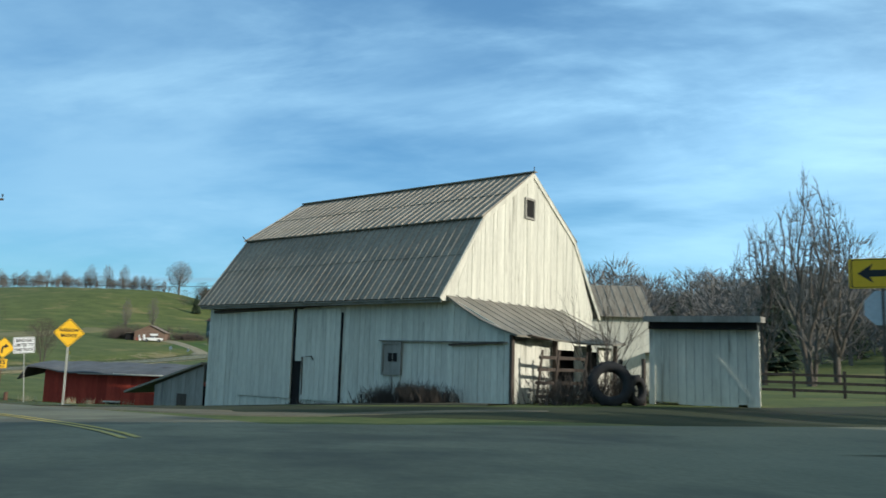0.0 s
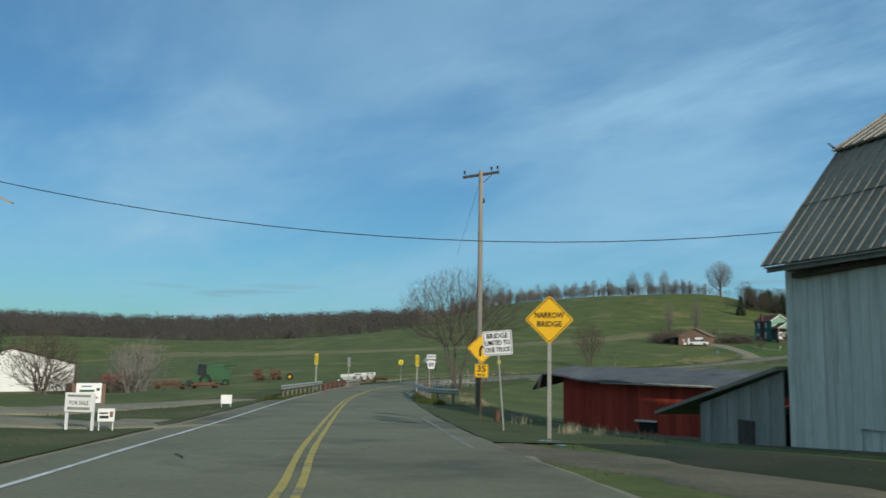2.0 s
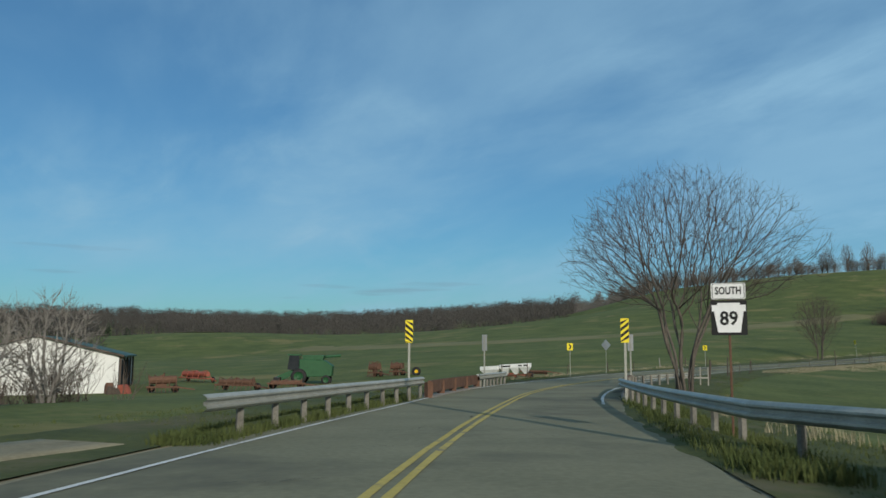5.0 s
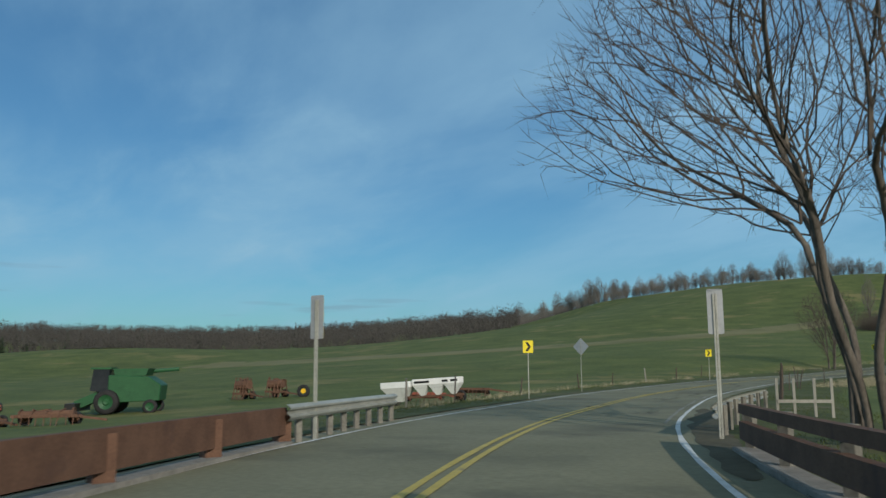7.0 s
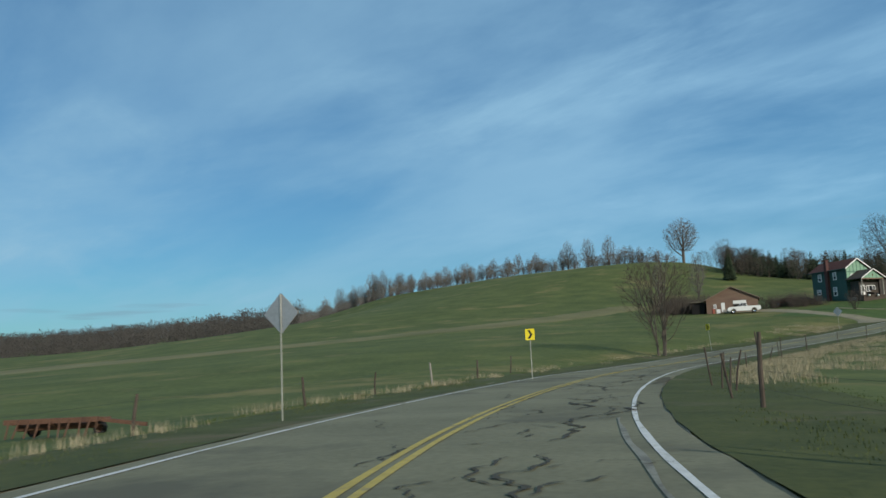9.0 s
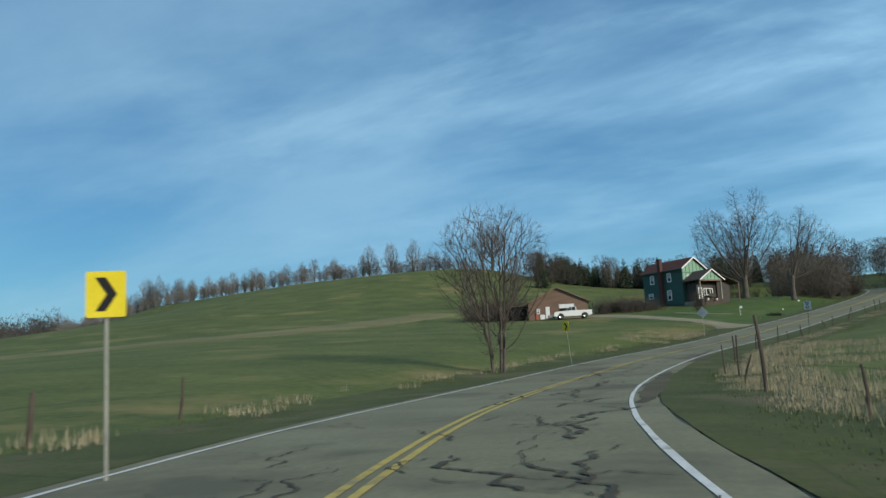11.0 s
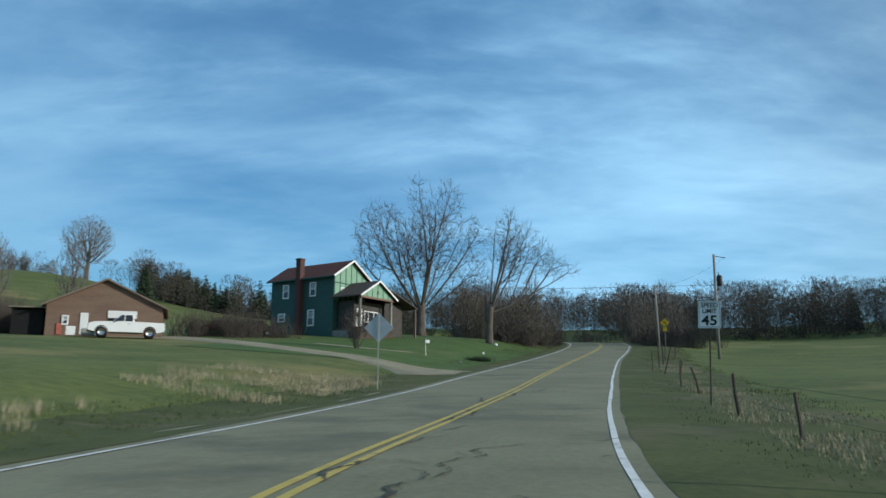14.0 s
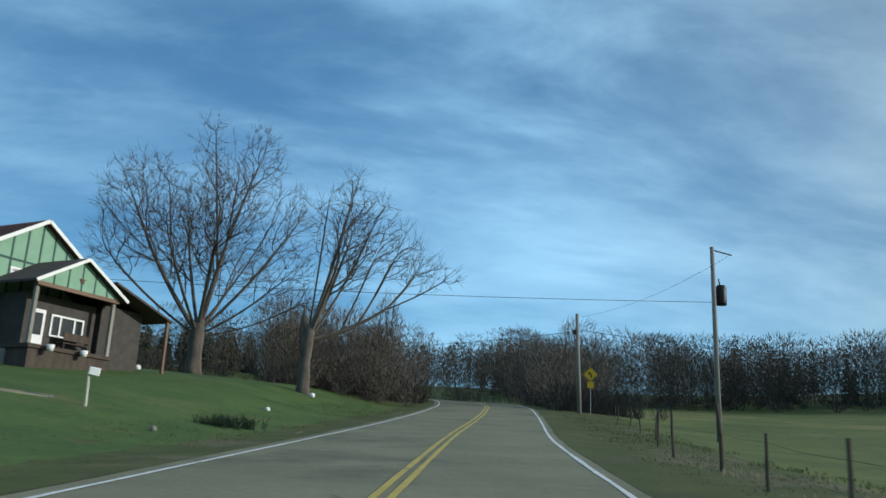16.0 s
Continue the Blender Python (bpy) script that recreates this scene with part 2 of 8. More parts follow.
GREEN_D = surf("green_siding", (0.034, 0.082, 0.074), (0.05, 0.112, 0.098), 2, 0.7, 0.1, 20, stretch=(0.2, 0.2, 1))
GREEN_L = surf("light_green_panels", (0.19, 0.34, 0.235), (0.24, 0.40, 0.285), 2, 0.75, 0.1, 20)
ROOF_R = surf("red_brown_shingles", (0.11, 0.045, 0.035), (0.18, 0.075, 0.06), 3, 0.9, 0.4, 30)
ROOF_D = surf("dark_shingles", (0.055, 0.042, 0.036), (0.095, 0.075, 0.065), 3, 0.9, 0.4, 30)
BRICK = surf("old_brick", (0.07, 0.036, 0.034), (0.12, 0.06, 0.055), 8, 0.9, 0.3, 40)
BROWN = surf("tan_brown_siding", (0.15, 0.095, 0.07), (0.21, 0.14, 0.10), 2, 0.8, 0.1, 20, stretch=(0.2, 0.2, 1))
WHITE_P = surf("white_paint", (0.70, 0.70, 0.68), (0.80, 0.80, 0.78), 2, 0.5, 0.05, 14)
RUBBER = surf("rubber", (0.014, 0.014, 0.015), (0.03, 0.03, 0.03), 4, 0.8, 0.3, 30)
CAR_W = surf("white_car_paint", (0.74, 0.74, 0.73), (0.80, 0.80, 0.79), 2, 0.25, 0, 10, coat=0.6)
CAR_R = surf("maroon_car_paint", (0.10, 0.012, 0.013), (0.14, 0.017, 0.018), 2, 0.25, 0, 10, coat=0.7)
CHROME = surf("chrome", (0.55, 0.55, 0.56), (0.7, 0.7, 0.7), 2, 0.2, 0, 10, metal=1.0)
COMBINE_G = surf("machine_green", (0.015, 0.07, 0.028), (0.025, 0.10, 0.04), 2, 0.5, 0, 10)
MACHINE_R = surf("faded_machine_red", (0.24, 0.06, 0.04), (0.34, 0.10, 0.065), 2, 0.7, 0.2, 14, c3=(0.16, 0.07, 0.04), stain=0.42)
STONE = surf("stone", (0.16, 0.15, 0.13), (0.30, 0.28, 0.25), 1.5, 0.9, 0.6, 14)
WIRE = surf("wire", (0.02, 0.02, 0.022), (0.03, 0.03, 0.032), 2, 0.6)
GLASS_D = surf("window_glass", (0.02, 0.025, 0.03), (0.035, 0.04, 0.045), 1, 0.08, 0, 5)
GLASS_D.node_tree.nodes["Principled BSDF"].inputs["Specular IOR Level"].default_value = 0.6
STEEL_W = surf("white_steel", (0.62, 0.64, 0.62), (0.74, 0.75, 0.73), 1.2, 0.6, 0.05, 12, c3=(0.45, 0.45, 0.42), stain=0.35)
ROOF_G = surf("green_steel_roof", (0.02, 0.055, 0.03), (0.035, 0.08, 0.045), 2, 0.5, 0.05, 12)


# ---- mesh helpers ----
class Mesh:
    """Collects vertices and faces."""

    def __init__(self):
        self.v, self.f, self.weld = [], [], False

    def add(self, verts, faces):
        k = len(self.v)
        self.v += [tuple(p) for p in verts]
        self.f += [tuple(i + k for i in face) for face in faces]
        return self

    def box(self, cx, cy, cz, sx, sy, sz, m=None):
        p = [Vector((cx + dx * sx / 2, cy + dy * sy / 2, cz + dz * sz / 2)) for dx in (-1, 1) for dy in (-1, 1) for dz in (-1, 1)]
        if m:
            p = [m @ q for q in p]
        return self.add(p, [(0, 1, 3, 2), (4, 6, 7, 5), (0, 4, 5, 1), (2, 3, 7, 6), (0, 2, 6, 4), (1, 5, 7, 3)])

    def bar(self, a, b, w, h):
        """A beam from a to b, w across and h high."""
        a, b = Vector(a), Vector(b)
        d = (b - a)
        side = d.cross(Vector((0, 0, 1)))
        side = side.normalized() if side.length > 1e-6 else Vector((1, 0, 0))
        up = side.cross(d).normalized()
        p = [e + side * sx * w / 2 + up * sz * h / 2 for e in (a, b) for sx in (-1, 1) for sz in (-1, 1)]
        return self.add(p, [(0, 1, 3, 2), (4, 6, 7, 5), (0, 4, 5, 1), (2, 3, 7, 6), (0, 2, 6, 4), (1, 5, 7, 3)])

    def tube(self, pts, radii, sides=8, cap=True):
        k, n = len(self.v), len(pts)
        for i, p in enumerate(pts):
            d = (Vector(pts[min(i + 1, n - 1)]) - Vector(pts[max(i - 1, 0)])).normalized()
            a = d.orthogonal().normalized() if abs(d.z) > 0.9 else d.cross(Vector((0, 0, 1))).normalized()
            b = d.cross(a)
            for j in range(sides):
                w = 2 * math.pi * j / sides
                self.v.append(tuple(Vector(p) + (a * math.cos(w) + b * math.sin(w)) * radii[i]))
        for i in range(n - 1):
            for j in range(sides):
                a0, a1 = k + i * sides + j, k + i * sides + (j + 1) % sides
                self.f.append((a0, a1, a1 + sides, a0 + sides))
        if cap:
            self.f.append(tuple(k + j for j in reversed(range(sides))))
            self.f.append(tuple(k + (n - 1) * sides + j for j in range(sides)))
        return self

    def prism(self, poly, depth, m=None):
        """A flat outline in x and z, made solid along y from 0 to depth."""
        n = len(poly)
        p = [Vector((x, 0, z)) for x, z in poly] + [Vector((x, depth, z)) for x, z in poly]
        if m:
            p = [m @ q for q in p]
        return self.add(p, [tuple(range(n)), tuple(reversed(range(n, 2 * n)))] + [(i, i + n, (i + 1) % n + n, (i + 1) % n) for i in range(n)])

    def lathe(self, profile, sides=20, m=None):
        """Radius and height pairs turned round z."""
        p, n = [], len(profile)
        for j in range(sides):
            w = 2 * math.pi * j / sides
            p += [Vector((r * math.cos(w), r * math.sin(w), z)) for r, z in profile]
        if m:
            p = [m @ q for q in p]
        return self.add(p, [(j * n + i, ((j + 1) % sides) * n + i, ((j + 1) % sides) * n + i + 1, j * n + i + 1) for j in range(sides) for i in range(n - 1)])

    def sweep(self, pts, w, h):
        """One bent rail of w by h along a row of points."""
        rows = []
        for i, p in enumerate(pts):
            d = Vector(pts[min(i + 1, len(pts) - 1)]) - Vector(pts[max(i - 1, 0)])
            side = d.cross(Vector((0, 0, 1))).normalized() * (w / 2)
            up = Vector((0, 0, h / 2))
            rows.append([Vector(p) + side + up, Vector(p) - side + up, Vector(p) - side - up, Vector(p) + side - up])
        n = len(rows)
        return self.add([q for r in rows for q in r], [(4 * i + j, 4 * i + (j + 1) % 4, 4 * i + 4 + (j + 1) % 4, 4 * i + 4 + j) for i in range(n - 1) for j in range(4)] + [(0, 3, 2, 1), (4 * n - 4, 4 * n - 3, 4 * n - 2, 4 * n - 1)])

    def strip(self, left, right):
        """A ribbon between two rows of points."""
        k, n = len(self.v), len(left)
        self.weld = True
        for a, b in zip(left, right):
            self.v += [tuple(a), tuple(b)]
        self.f += [(k + 2 * i, k + 2 * i + 1, k + 2 * i + 3, k + 2 * i + 2) for i in range(n - 1)]
        return self

    def data(self, name, material, smooth=False, bevel=0.0):
        me = bpy.data.meshes.new(name)
        me.from_pydata(self.v, [], self.f)
        bm = bmesh.new()
        bm.from_mesh(me)
        if self.weld:
            bmesh.ops.remove_doubles(bm, verts=bm.verts[:], dist=0.0004)
        if len(self.f) < 60000:
            bmesh.ops.recalc_face_normals(bm, faces=bm.faces)
        if bevel:
            bmesh.ops.bevel(bm, geom=bm.edges[:], offset=bevel, segments=1, affect="EDGES")
        bm.to_mesh(me)
        bm.free()
        me.materials.append(material)
        if smooth:
            me.polygons.foreach_set("use_smooth", [True] * len(me.polygons))
        return me


def part(name, mesh, material, parent=None, label="", smooth=False, bevel=0.0):
    ob = new(name, mesh.data(name, material, smooth, bevel) if isinstance(mesh, Mesh) else mesh)
    ob.parent = parent
    return tagged(ob, label)


def thing(name, m, label, category, group=""):
    ob = new(name)
    ob.matrix_world = m
    ob.empty_display_size = 0.3
    return tagged(ob, label, category, group)


def words(name, text, size, m, material, parent, label="", width=None):
    """Lettering of the built-in font as a thin mesh."""
    cu = bpy.data.curves.new(name, "FONT")
    cu.body, cu.size, cu.align_x, cu.align_y, cu.extrude, cu.resolution_u, cu.offset = text, size, "CENTER", "CENTER", 0.002, 2, size * 0.022
    tmp = bpy.data.objects.new(name, cu)
    me = bpy.data.meshes.new_from_object(tmp)
    bpy.data.objects.remove(tmp)
    if width and len(me.vertices):
        xs = [v.co.x for v in me.vertices]
        k = width / max(1e-6, max(xs) - min(xs))
        for v in me.vertices:
            v.co.x *= k
    me.transform(m)
    me.materials.clear()
    me.materials.append(material)
    return part(name, me, material, parent, label)


# ---- ground and road ----
ROAD = [(22.32, -55.99, 2.11), (21.31, -37.99, 2.12), (19.23, -20.36, 2.11), (14.96, -9.57, 2.13), (7.1, -0.93, 1.8), (-2.12, 6.61, 1.41), (-11.35, 14.25, 1.08), (-20.54, 22.01, 0.82),
        (-29.62, 29.92, 0.6), (-38.4, 38.2, 0.43), (-46.85, 46.9, 0.33), (-54.46, 56.39, 0.25), (-60.99, 66.6, 0.23), (-66.96, 77.16, 0.25), (-71.98, 88.24, 0.32),
        (-76.12, 99.69, 0.45), (-79.37, 111.38, 0.6), (-81.59, 123.31, 0.73), (-82.63, 135.46, 1.04), (-82.62, 147.65, 1.54), (-81.77, 159.79, 2.09), (-79.67, 171.68, 2.75),
        (-77.13, 183.42, 3.6), (-74.52, 195.13, 4.61), (-69.28, 217.56, 6.55), (-65.46, 231.86, 7.97), (-62.03, 244.86, 9.35), (-58.79, 258.9, 10.88), (-57.46, 273.03, 12.3), (-60.63, 288.16, 13.4), (-70.83, 303.17, 14.08), (-89.95, 317.07, 14.46)]


def spline(pts, step):
    """Evenly spaced points on a smooth curve through the given ones."""
    p = [np.array(q, float) for q in pts]
    p = [2 * p[0] - p[1], *p, 2 * p[-1] - p[-2]]
    out = []
    for i in range(1, len(p) - 2):
        a, b, c, d = p[i - 1 : i + 3]
        for u in np.linspace(0, 1, 24, endpoint=False):
            out.append(0.5 * (2 * b + (c - a) * u + (2 * a - 5 * b + 4 * c - d) * u**2 + (3 * b - a - 3 * c + d) * u**3))
    out = np.array(out + [p[-2]])
    s = np.r_[0, np.cumsum(np.linalg.norm(np.diff(out, axis=0), axis=1))]
    t = np.arange(0, s[-1], step)
    return np.stack([np.interp(t, s, out[:, k]) for k in range(3)], 1)


LINE = spline(ROAD, 1.0)
TAN = np.gradient(LINE[:, :2], axis=0)
TAN /= np.linalg.norm(TAN, axis=1)[:, None]
NOR = np.stack([TAN[:, 1], -TAN[:, 0]], 1)


def beside(s, off, up=0.0):
    """The place off metres to the right of the road's middle, s metres along it."""
    i = min(max(s, 0), len(LINE) - 1.001)
    k, u = int(i), i - int(i)
    p, n = LINE[k] * (1 - u) + LINE[k + 1] * u, NOR[k] * (1 - u) + NOR[k + 1] * u
    return Vector((p[0] + n[0] * off, p[1] + n[1] * off, p[2] + up))


def along(x, y):
    """How far along the road a place lies, and how far right of its middle."""
    d = np.hypot(LINE[:, 0] - x, LINE[:, 1] - y)
    i = int(d.argmin())
    return i, float((x - LINE[i, 0]) * NOR[i, 0] + (y - LINE[i, 1]) * NOR[i, 1])


SIDE = [(13.2, -6.4, 2.02), (20.5, -2.7, 2.03), (29.5, 1.3, 2.08), (47.5, 7.6, 2.3), (81.0, 16.5, 3.0), (141.0, 29.0, 5.0)]
GROUND = [(3, 19, 1.15), (18, 10, 2.2), (22, 28, 2.0), (30, 14, 2.3), (45, 32, 2.6), (40, -10, 2.3), (-6, 20, 0.5), (-14, 36, -0.6), (-2, 30, 0.0), (-30, 50, -0.8), (-38, 60, -1.0), (-45, 75, -0.6),
          (-50, 100, -0.4), (-60, 130, 0.8), (-60, 160, 3.0), (-54, 228, 7.3), (-20, 230, 9.2), (-21, 286, 13.8), (-62, 300, 14.5), (40, 200, 13.8), (40, 110, 6),
          (-40, 8, 0.7), (-70, 25, -1.0), (-103, 42, -1.9), (-75, 55, -0.5), (-110, 65, -1.2), (-90, 100, 0.3), (-110, 140, 3.2), (-102, 180, 5.0), (-105, 222, 8.6), (-97, 238, 10.4), (-115, 240, 10.2), (-82, 251, 11.5), (-74, 244, 10.2),
          (-168, 361, 35.0), (-321, 364, 34.0), (-250, 370, 38.0), (-90, 340, 21.0), (-130, 380, 23.0), (-200, 240, 16.0), (-330, 260, 12.0), (-260, 105, 0.3), (-354, 135, 10.5), (-78, 70, -0.55), (-68, 60, -0.5), (-800, 600, 38.0)]
# the far wooded ridge: bearing, height of its foot and of its crest
RIDGE_LINE = [(136, 18.0, 33.0), (141.5, 12.5, 32.0), (147, 9.0, 27.0), (152, 7.5, 22.5), (158, 7.5, 22.0), (166, 7.5, 24.0), (175, 6.5, 24.0), (186, 6.0, 24.0)]
GROUND += [(15, 330, 21.0), (-35, 350, 21.5), (90, 290, 26.0), (60, 340, 26.0)]
GROUND += [(-20 + r * math.cos(radians(a)), 25 + r * math.sin(radians(a)), foot + (crest - foot) * u) for a, foot, crest in RIDGE_LINE for r, u in ((430, 0.0), (560, 0.55), (700, 1.0))]


def height_maker():
    road = [tuple(p) for p in LINE[::14]]
    side = [p for p in SIDE[1:]]
    ring = [(3000 * math.cos(a), 3000 * math.sin(a), 70.0) for a in np.linspace(0, 2 * math.pi, 12, endpoint=False)]
    ring += [(1100 * math.cos(a), 1100 * math.sin(a) + 100, 38.0) for a in np.linspace(0, 2 * math.pi, 12, endpoint=False) if math.cos(a) > -0.7]
    ring += [(-1050, 50, 27.0), (-1000, 350, 36.0), (-900, -300, 26.0)]
    pts = np.array(road + side + GROUND + ring, float)
    n = len(pts)
    q = pts[:, :2] / 100.0

    def kernel(a, b):
        r2 = ((a[:, None] - b[None]) ** 2).sum(-1) + 1e-9
        return np.sqrt(r2 + 0.03)

    a = np.zeros((n + 3, n + 3))
    a[:n, :n] = kernel(q, q) - np.eye(n) * 0.02
    a[:n, n] = a[n, :n] = 1
    a[:n, n + 1 :], a[n + 1 :, :n] = q, q.T
    w = np.linalg.solve(a, np.r_[pts[:, 2], 0, 0, 0])

    def raw(xy):
        xy = np.asarray(xy, float).reshape(-1, 2) / 100.0
        out = np.zeros(len(xy))
        for k in range(0, len(xy), 4000):
            c = xy[k : k + 4000]
            out[k : k + 4000] = kernel(c, q) @ w[:n] + w[n] + c @ w[n + 1 :]
        return out

    side_line = spline(SIDE, 1.0)

    def height(xy):
        xy = np.asarray(xy, float).reshape(-1, 2)
        z = raw(xy)
        for line, half, fade in ((side_line, 4.0, 7.0), (LINE, 5.2, 9.0)):
            for k in range(0, len(xy), 3000):
                c = xy[k : k + 3000]
                d2 = (c[:, None, 0] - line[None, ::2, 0]) ** 2 + (c[:, None, 1] - line[None, ::2, 1]) ** 2
                i = d2.argmin(1)
                d = np.sqrt(d2[np.arange(len(c)), i])
                u = np.clip((d - half) / fade, 0, 1)
                u = u * u * (3 - 2 * u)
                j = np.clip(i * 2, 1, len(line) - 2)
                run = line[j + 1] - line[j - 1]
                flat = np.hypot(run[:, 0], run[:, 1]) + 1e-9
                on = ((c[:, 0] - line[j, 0]) * run[:, 0] + (c[:, 1] - line[j, 1]) * run[:, 1]) / flat
                level = line[j, 2] + np.clip(on, -2.5, 2.5) * run[:, 2] / flat
                z[k : k + 3000] = (level - 0.06) * (1 - u) + z[k : k + 3000] * u
        return z

    return height


HEIGHT = height_maker()


def ground(x, y):
    return float(HEIGHT([(x, y)])[0])


def axis_steps(a, b, step, far, grow=1.13):
    mid = list(np.arange(a, b + 0.01, step))
    lo, hi, d = [a], [b], step
    while lo[-1] > -far:
        d *= grow
        lo.append(lo[-1] - d)
        hi.append(hi[-1] + d)
    return np.array(lo[:0:-1] + mid + hi[1:])


gx, gy = axis_steps(-135, 45, 1.5, 3200), axis_steps(-40, 285, 1.5, 3200)
XX, YY = np.meshgrid(gx, gy)
ZZ = HEIGHT(np.stack([XX.ravel(), YY.ravel()], 1))
soft = np.array([noise.noise((x * 0.11, y * 0.11, 0.3)) * 0.10 + noise.noise((x * 0.5, y * 0.5, 4.0)) * 0.03 for x, y in zip(XX.ravel(), YY.ravel())])
ZZ = ZZ + soft * 0.6
nx, ny = len(gx), len(gy)
me = bpy.data.meshes.new("ground")
idx = np.arange(nx * ny).reshape(ny, nx)
quads = np.stack([idx[:-1, :-1], idx[:-1, 1:], idx[1:, 1:], idx[1:, :-1]], -1).reshape(-1, 4)
me.from_pydata(np.stack([XX.ravel(), YY.ravel(), ZZ], 1).tolist(), [], quads.tolist())
me.polygons.foreach_set("use_smooth", [True] * len(me.polygons))
me.materials.append(GRASS)
tagged(new("ground", me), "rolling spring pasture, green with dry patches", "ground", kind="structure")


def ribbon(name, s0, s1, a, b, up, material, label, category, step=1.0, wobble=0.0, seed=0, parent=None, kind="structure", shift=lambda s: 0.0):
    """A strip along the road between two distances from its middle."""
    left, right = [], []
    for s in np.arange(s0, s1 + 0.01, step):
        w = noise.noise((s * 0.35, seed, 0.0)) * wobble
        w2 = noise.noise((s * 0.35, seed + 9.0, 0.0)) * wobble
        left.append(beside(s, a + w + shift(s), up))
        right.append(beside(s, b + w2 + shift(s), up))
    ob = part(name, Mesh().strip(left, right), material, parent)
    return tagged(ob, label, category, kind=kind)


road = Mesh()
END = len(LINE) - 2
offs = [-4.4, -3.9, -1.7, 0.0, 1.7, 3.4, 4.1]
cols = [[beside(s, o + (noise.noise((s * 0.4, o, 2.0)) * 0.14 if abs(o) > 3.9 else 0), 0.035 - abs(o) * 0.006 + noise.noise((s * 0.2, o, 0.0)) * 0.008) for s in np.arange(0, END, 1.0)] for o in offs]
for a, b in zip(cols, cols[1:]):
    road.strip(a, b)
tagged(part("road", road, ASPHALT, smooth=True), "worn grey two-lane asphalt road with cracks", "road", kind="structure")
for nm, a, b in (("gravel_shoulder", -4.95, -4.2), ("gravel_shoulder", 4.0, 4.25)):
    ribbon(nm, 0, END, a, b, -0.012, GRAVEL, "narrow gravel shoulder beside the asphalt", "shoulder", wobble=0.35, seed=a)
ribbon("edge_line", 0, END, -3.5, -3.39, 0.024, PAINT_W, "worn white painted edge line", "road marking", wobble=0.03, seed=1, shift=lambda s: -0.1 * min(1.0, max(0.0, (s - 84) / 20)) - 0.3 * min(1.0, max(0.0, (s - 122) / 20)))
ribbon("edge_line", along(-1, 8)[0], along(-14, 16)[0], 3.37, 3.48, 0.022, WORN_W, "nearly worn-off white edge line", "road marking", 1.0, 0.05, 2.5)
ribbon("edge_line", along(-40, 41)[0], END, 3.37, 3.48, 0.022, PAINT_W, "worn white painted edge line", "road marking", 1.0, 0.035, 2)
for k, o in enumerate((-0.12, 0.12)):
    ribbon("centre_line", along(13.2, -7.2)[0], END, o - 0.06, o + 0.06, 0.045, PAINT_Y, "worn double yellow painted centre line", "road marking", wobble=0.02, seed=3 + k)
sl = spline(SIDE, 1.0)
st = np.gradient(sl[:, :2], axis=0)
st /= np.linalg.norm(st, axis=1)[:, None]
sn = np.stack([st[:, 1], -st[:, 0]], 1)
side_cols = [[Vector((p[0] + n[0] * o, p[1] + n[1] * o, p[2] + 0.004 + (0.02 if abs(o) < 3 else 0))) for p, n in zip(sl, sn)] for o in (-3.4, -1.5, 1.5, 3.4)]
side_road = Mesh()
for a, b in zip(side_cols, side_cols[1:]):
    side_road.strip(a, b)
junction = [beside(s, 3.2, 0.012) for s in np.arange(20, 52, 2.0)]
reach = [Vector((35 - 1.1 * k, -24 + 1.6 * k, 2.1)) for k in range(len(junction))]
apron = Mesh()
for u in range(4):
    rows = [[a.lerp(b, f / 4) for a, b in zip(junction, reach)] for f in (u, u + 1)]
    rows = [[Vector((q.x, q.y, ground(q.x, q.y) + 0.075 - 0.004 * (q - a).length)) if f else a for q, a in zip(r, junction)] for r, f in zip(rows, (u, u + 1))]
    apron.strip(rows[0], rows[1])
corner = [[Vector((x, y, ground(x, y) + 0.035)) for x in np.arange(21.0, 31.5, 1.0)] for y in np.arange(-11.0, -2.0, 1.0)]
for a, b in zip(corner, corner[1:]):
    apron.strip(a, b)
tagged(part("junction_apron", apron, ASPHALT, smooth=True), "worn grey asphalt widening at the road junction", "road", kind="structure")
tagged(part("side_road", side_road, ASPHALT), "grey asphalt side road at the bend", "road", kind="structure")


# ---- the white gambrel barn ----
def spot(x, y, rz=0.0, up=0.0):
    return pose(x, y, ground(x, y) + up, 0, 0, rz)


BL, BD, EAVE, KNEE, RIDGE, INSET, LEAN = 14.84, 11.35, 4.94, 8.36, 10.89, 1.88, 17.75
barn = thing("barn", pose(2.86, 19.26, 1.19, 0, 0, -29.4), "weathered white wooden gambrel barn with a ribbed tin roof and lean-to", "barn")


def gambrel(y):
    """Height of the gable wall's top at a depth."""
    y = min(y, BD - y)
    return EAVE + (KNEE - EAVE) * y / INSET if y < INSET else KNEE + (RIDGE - KNEE) * (y - INSET) / (BD / 2 - INSET)


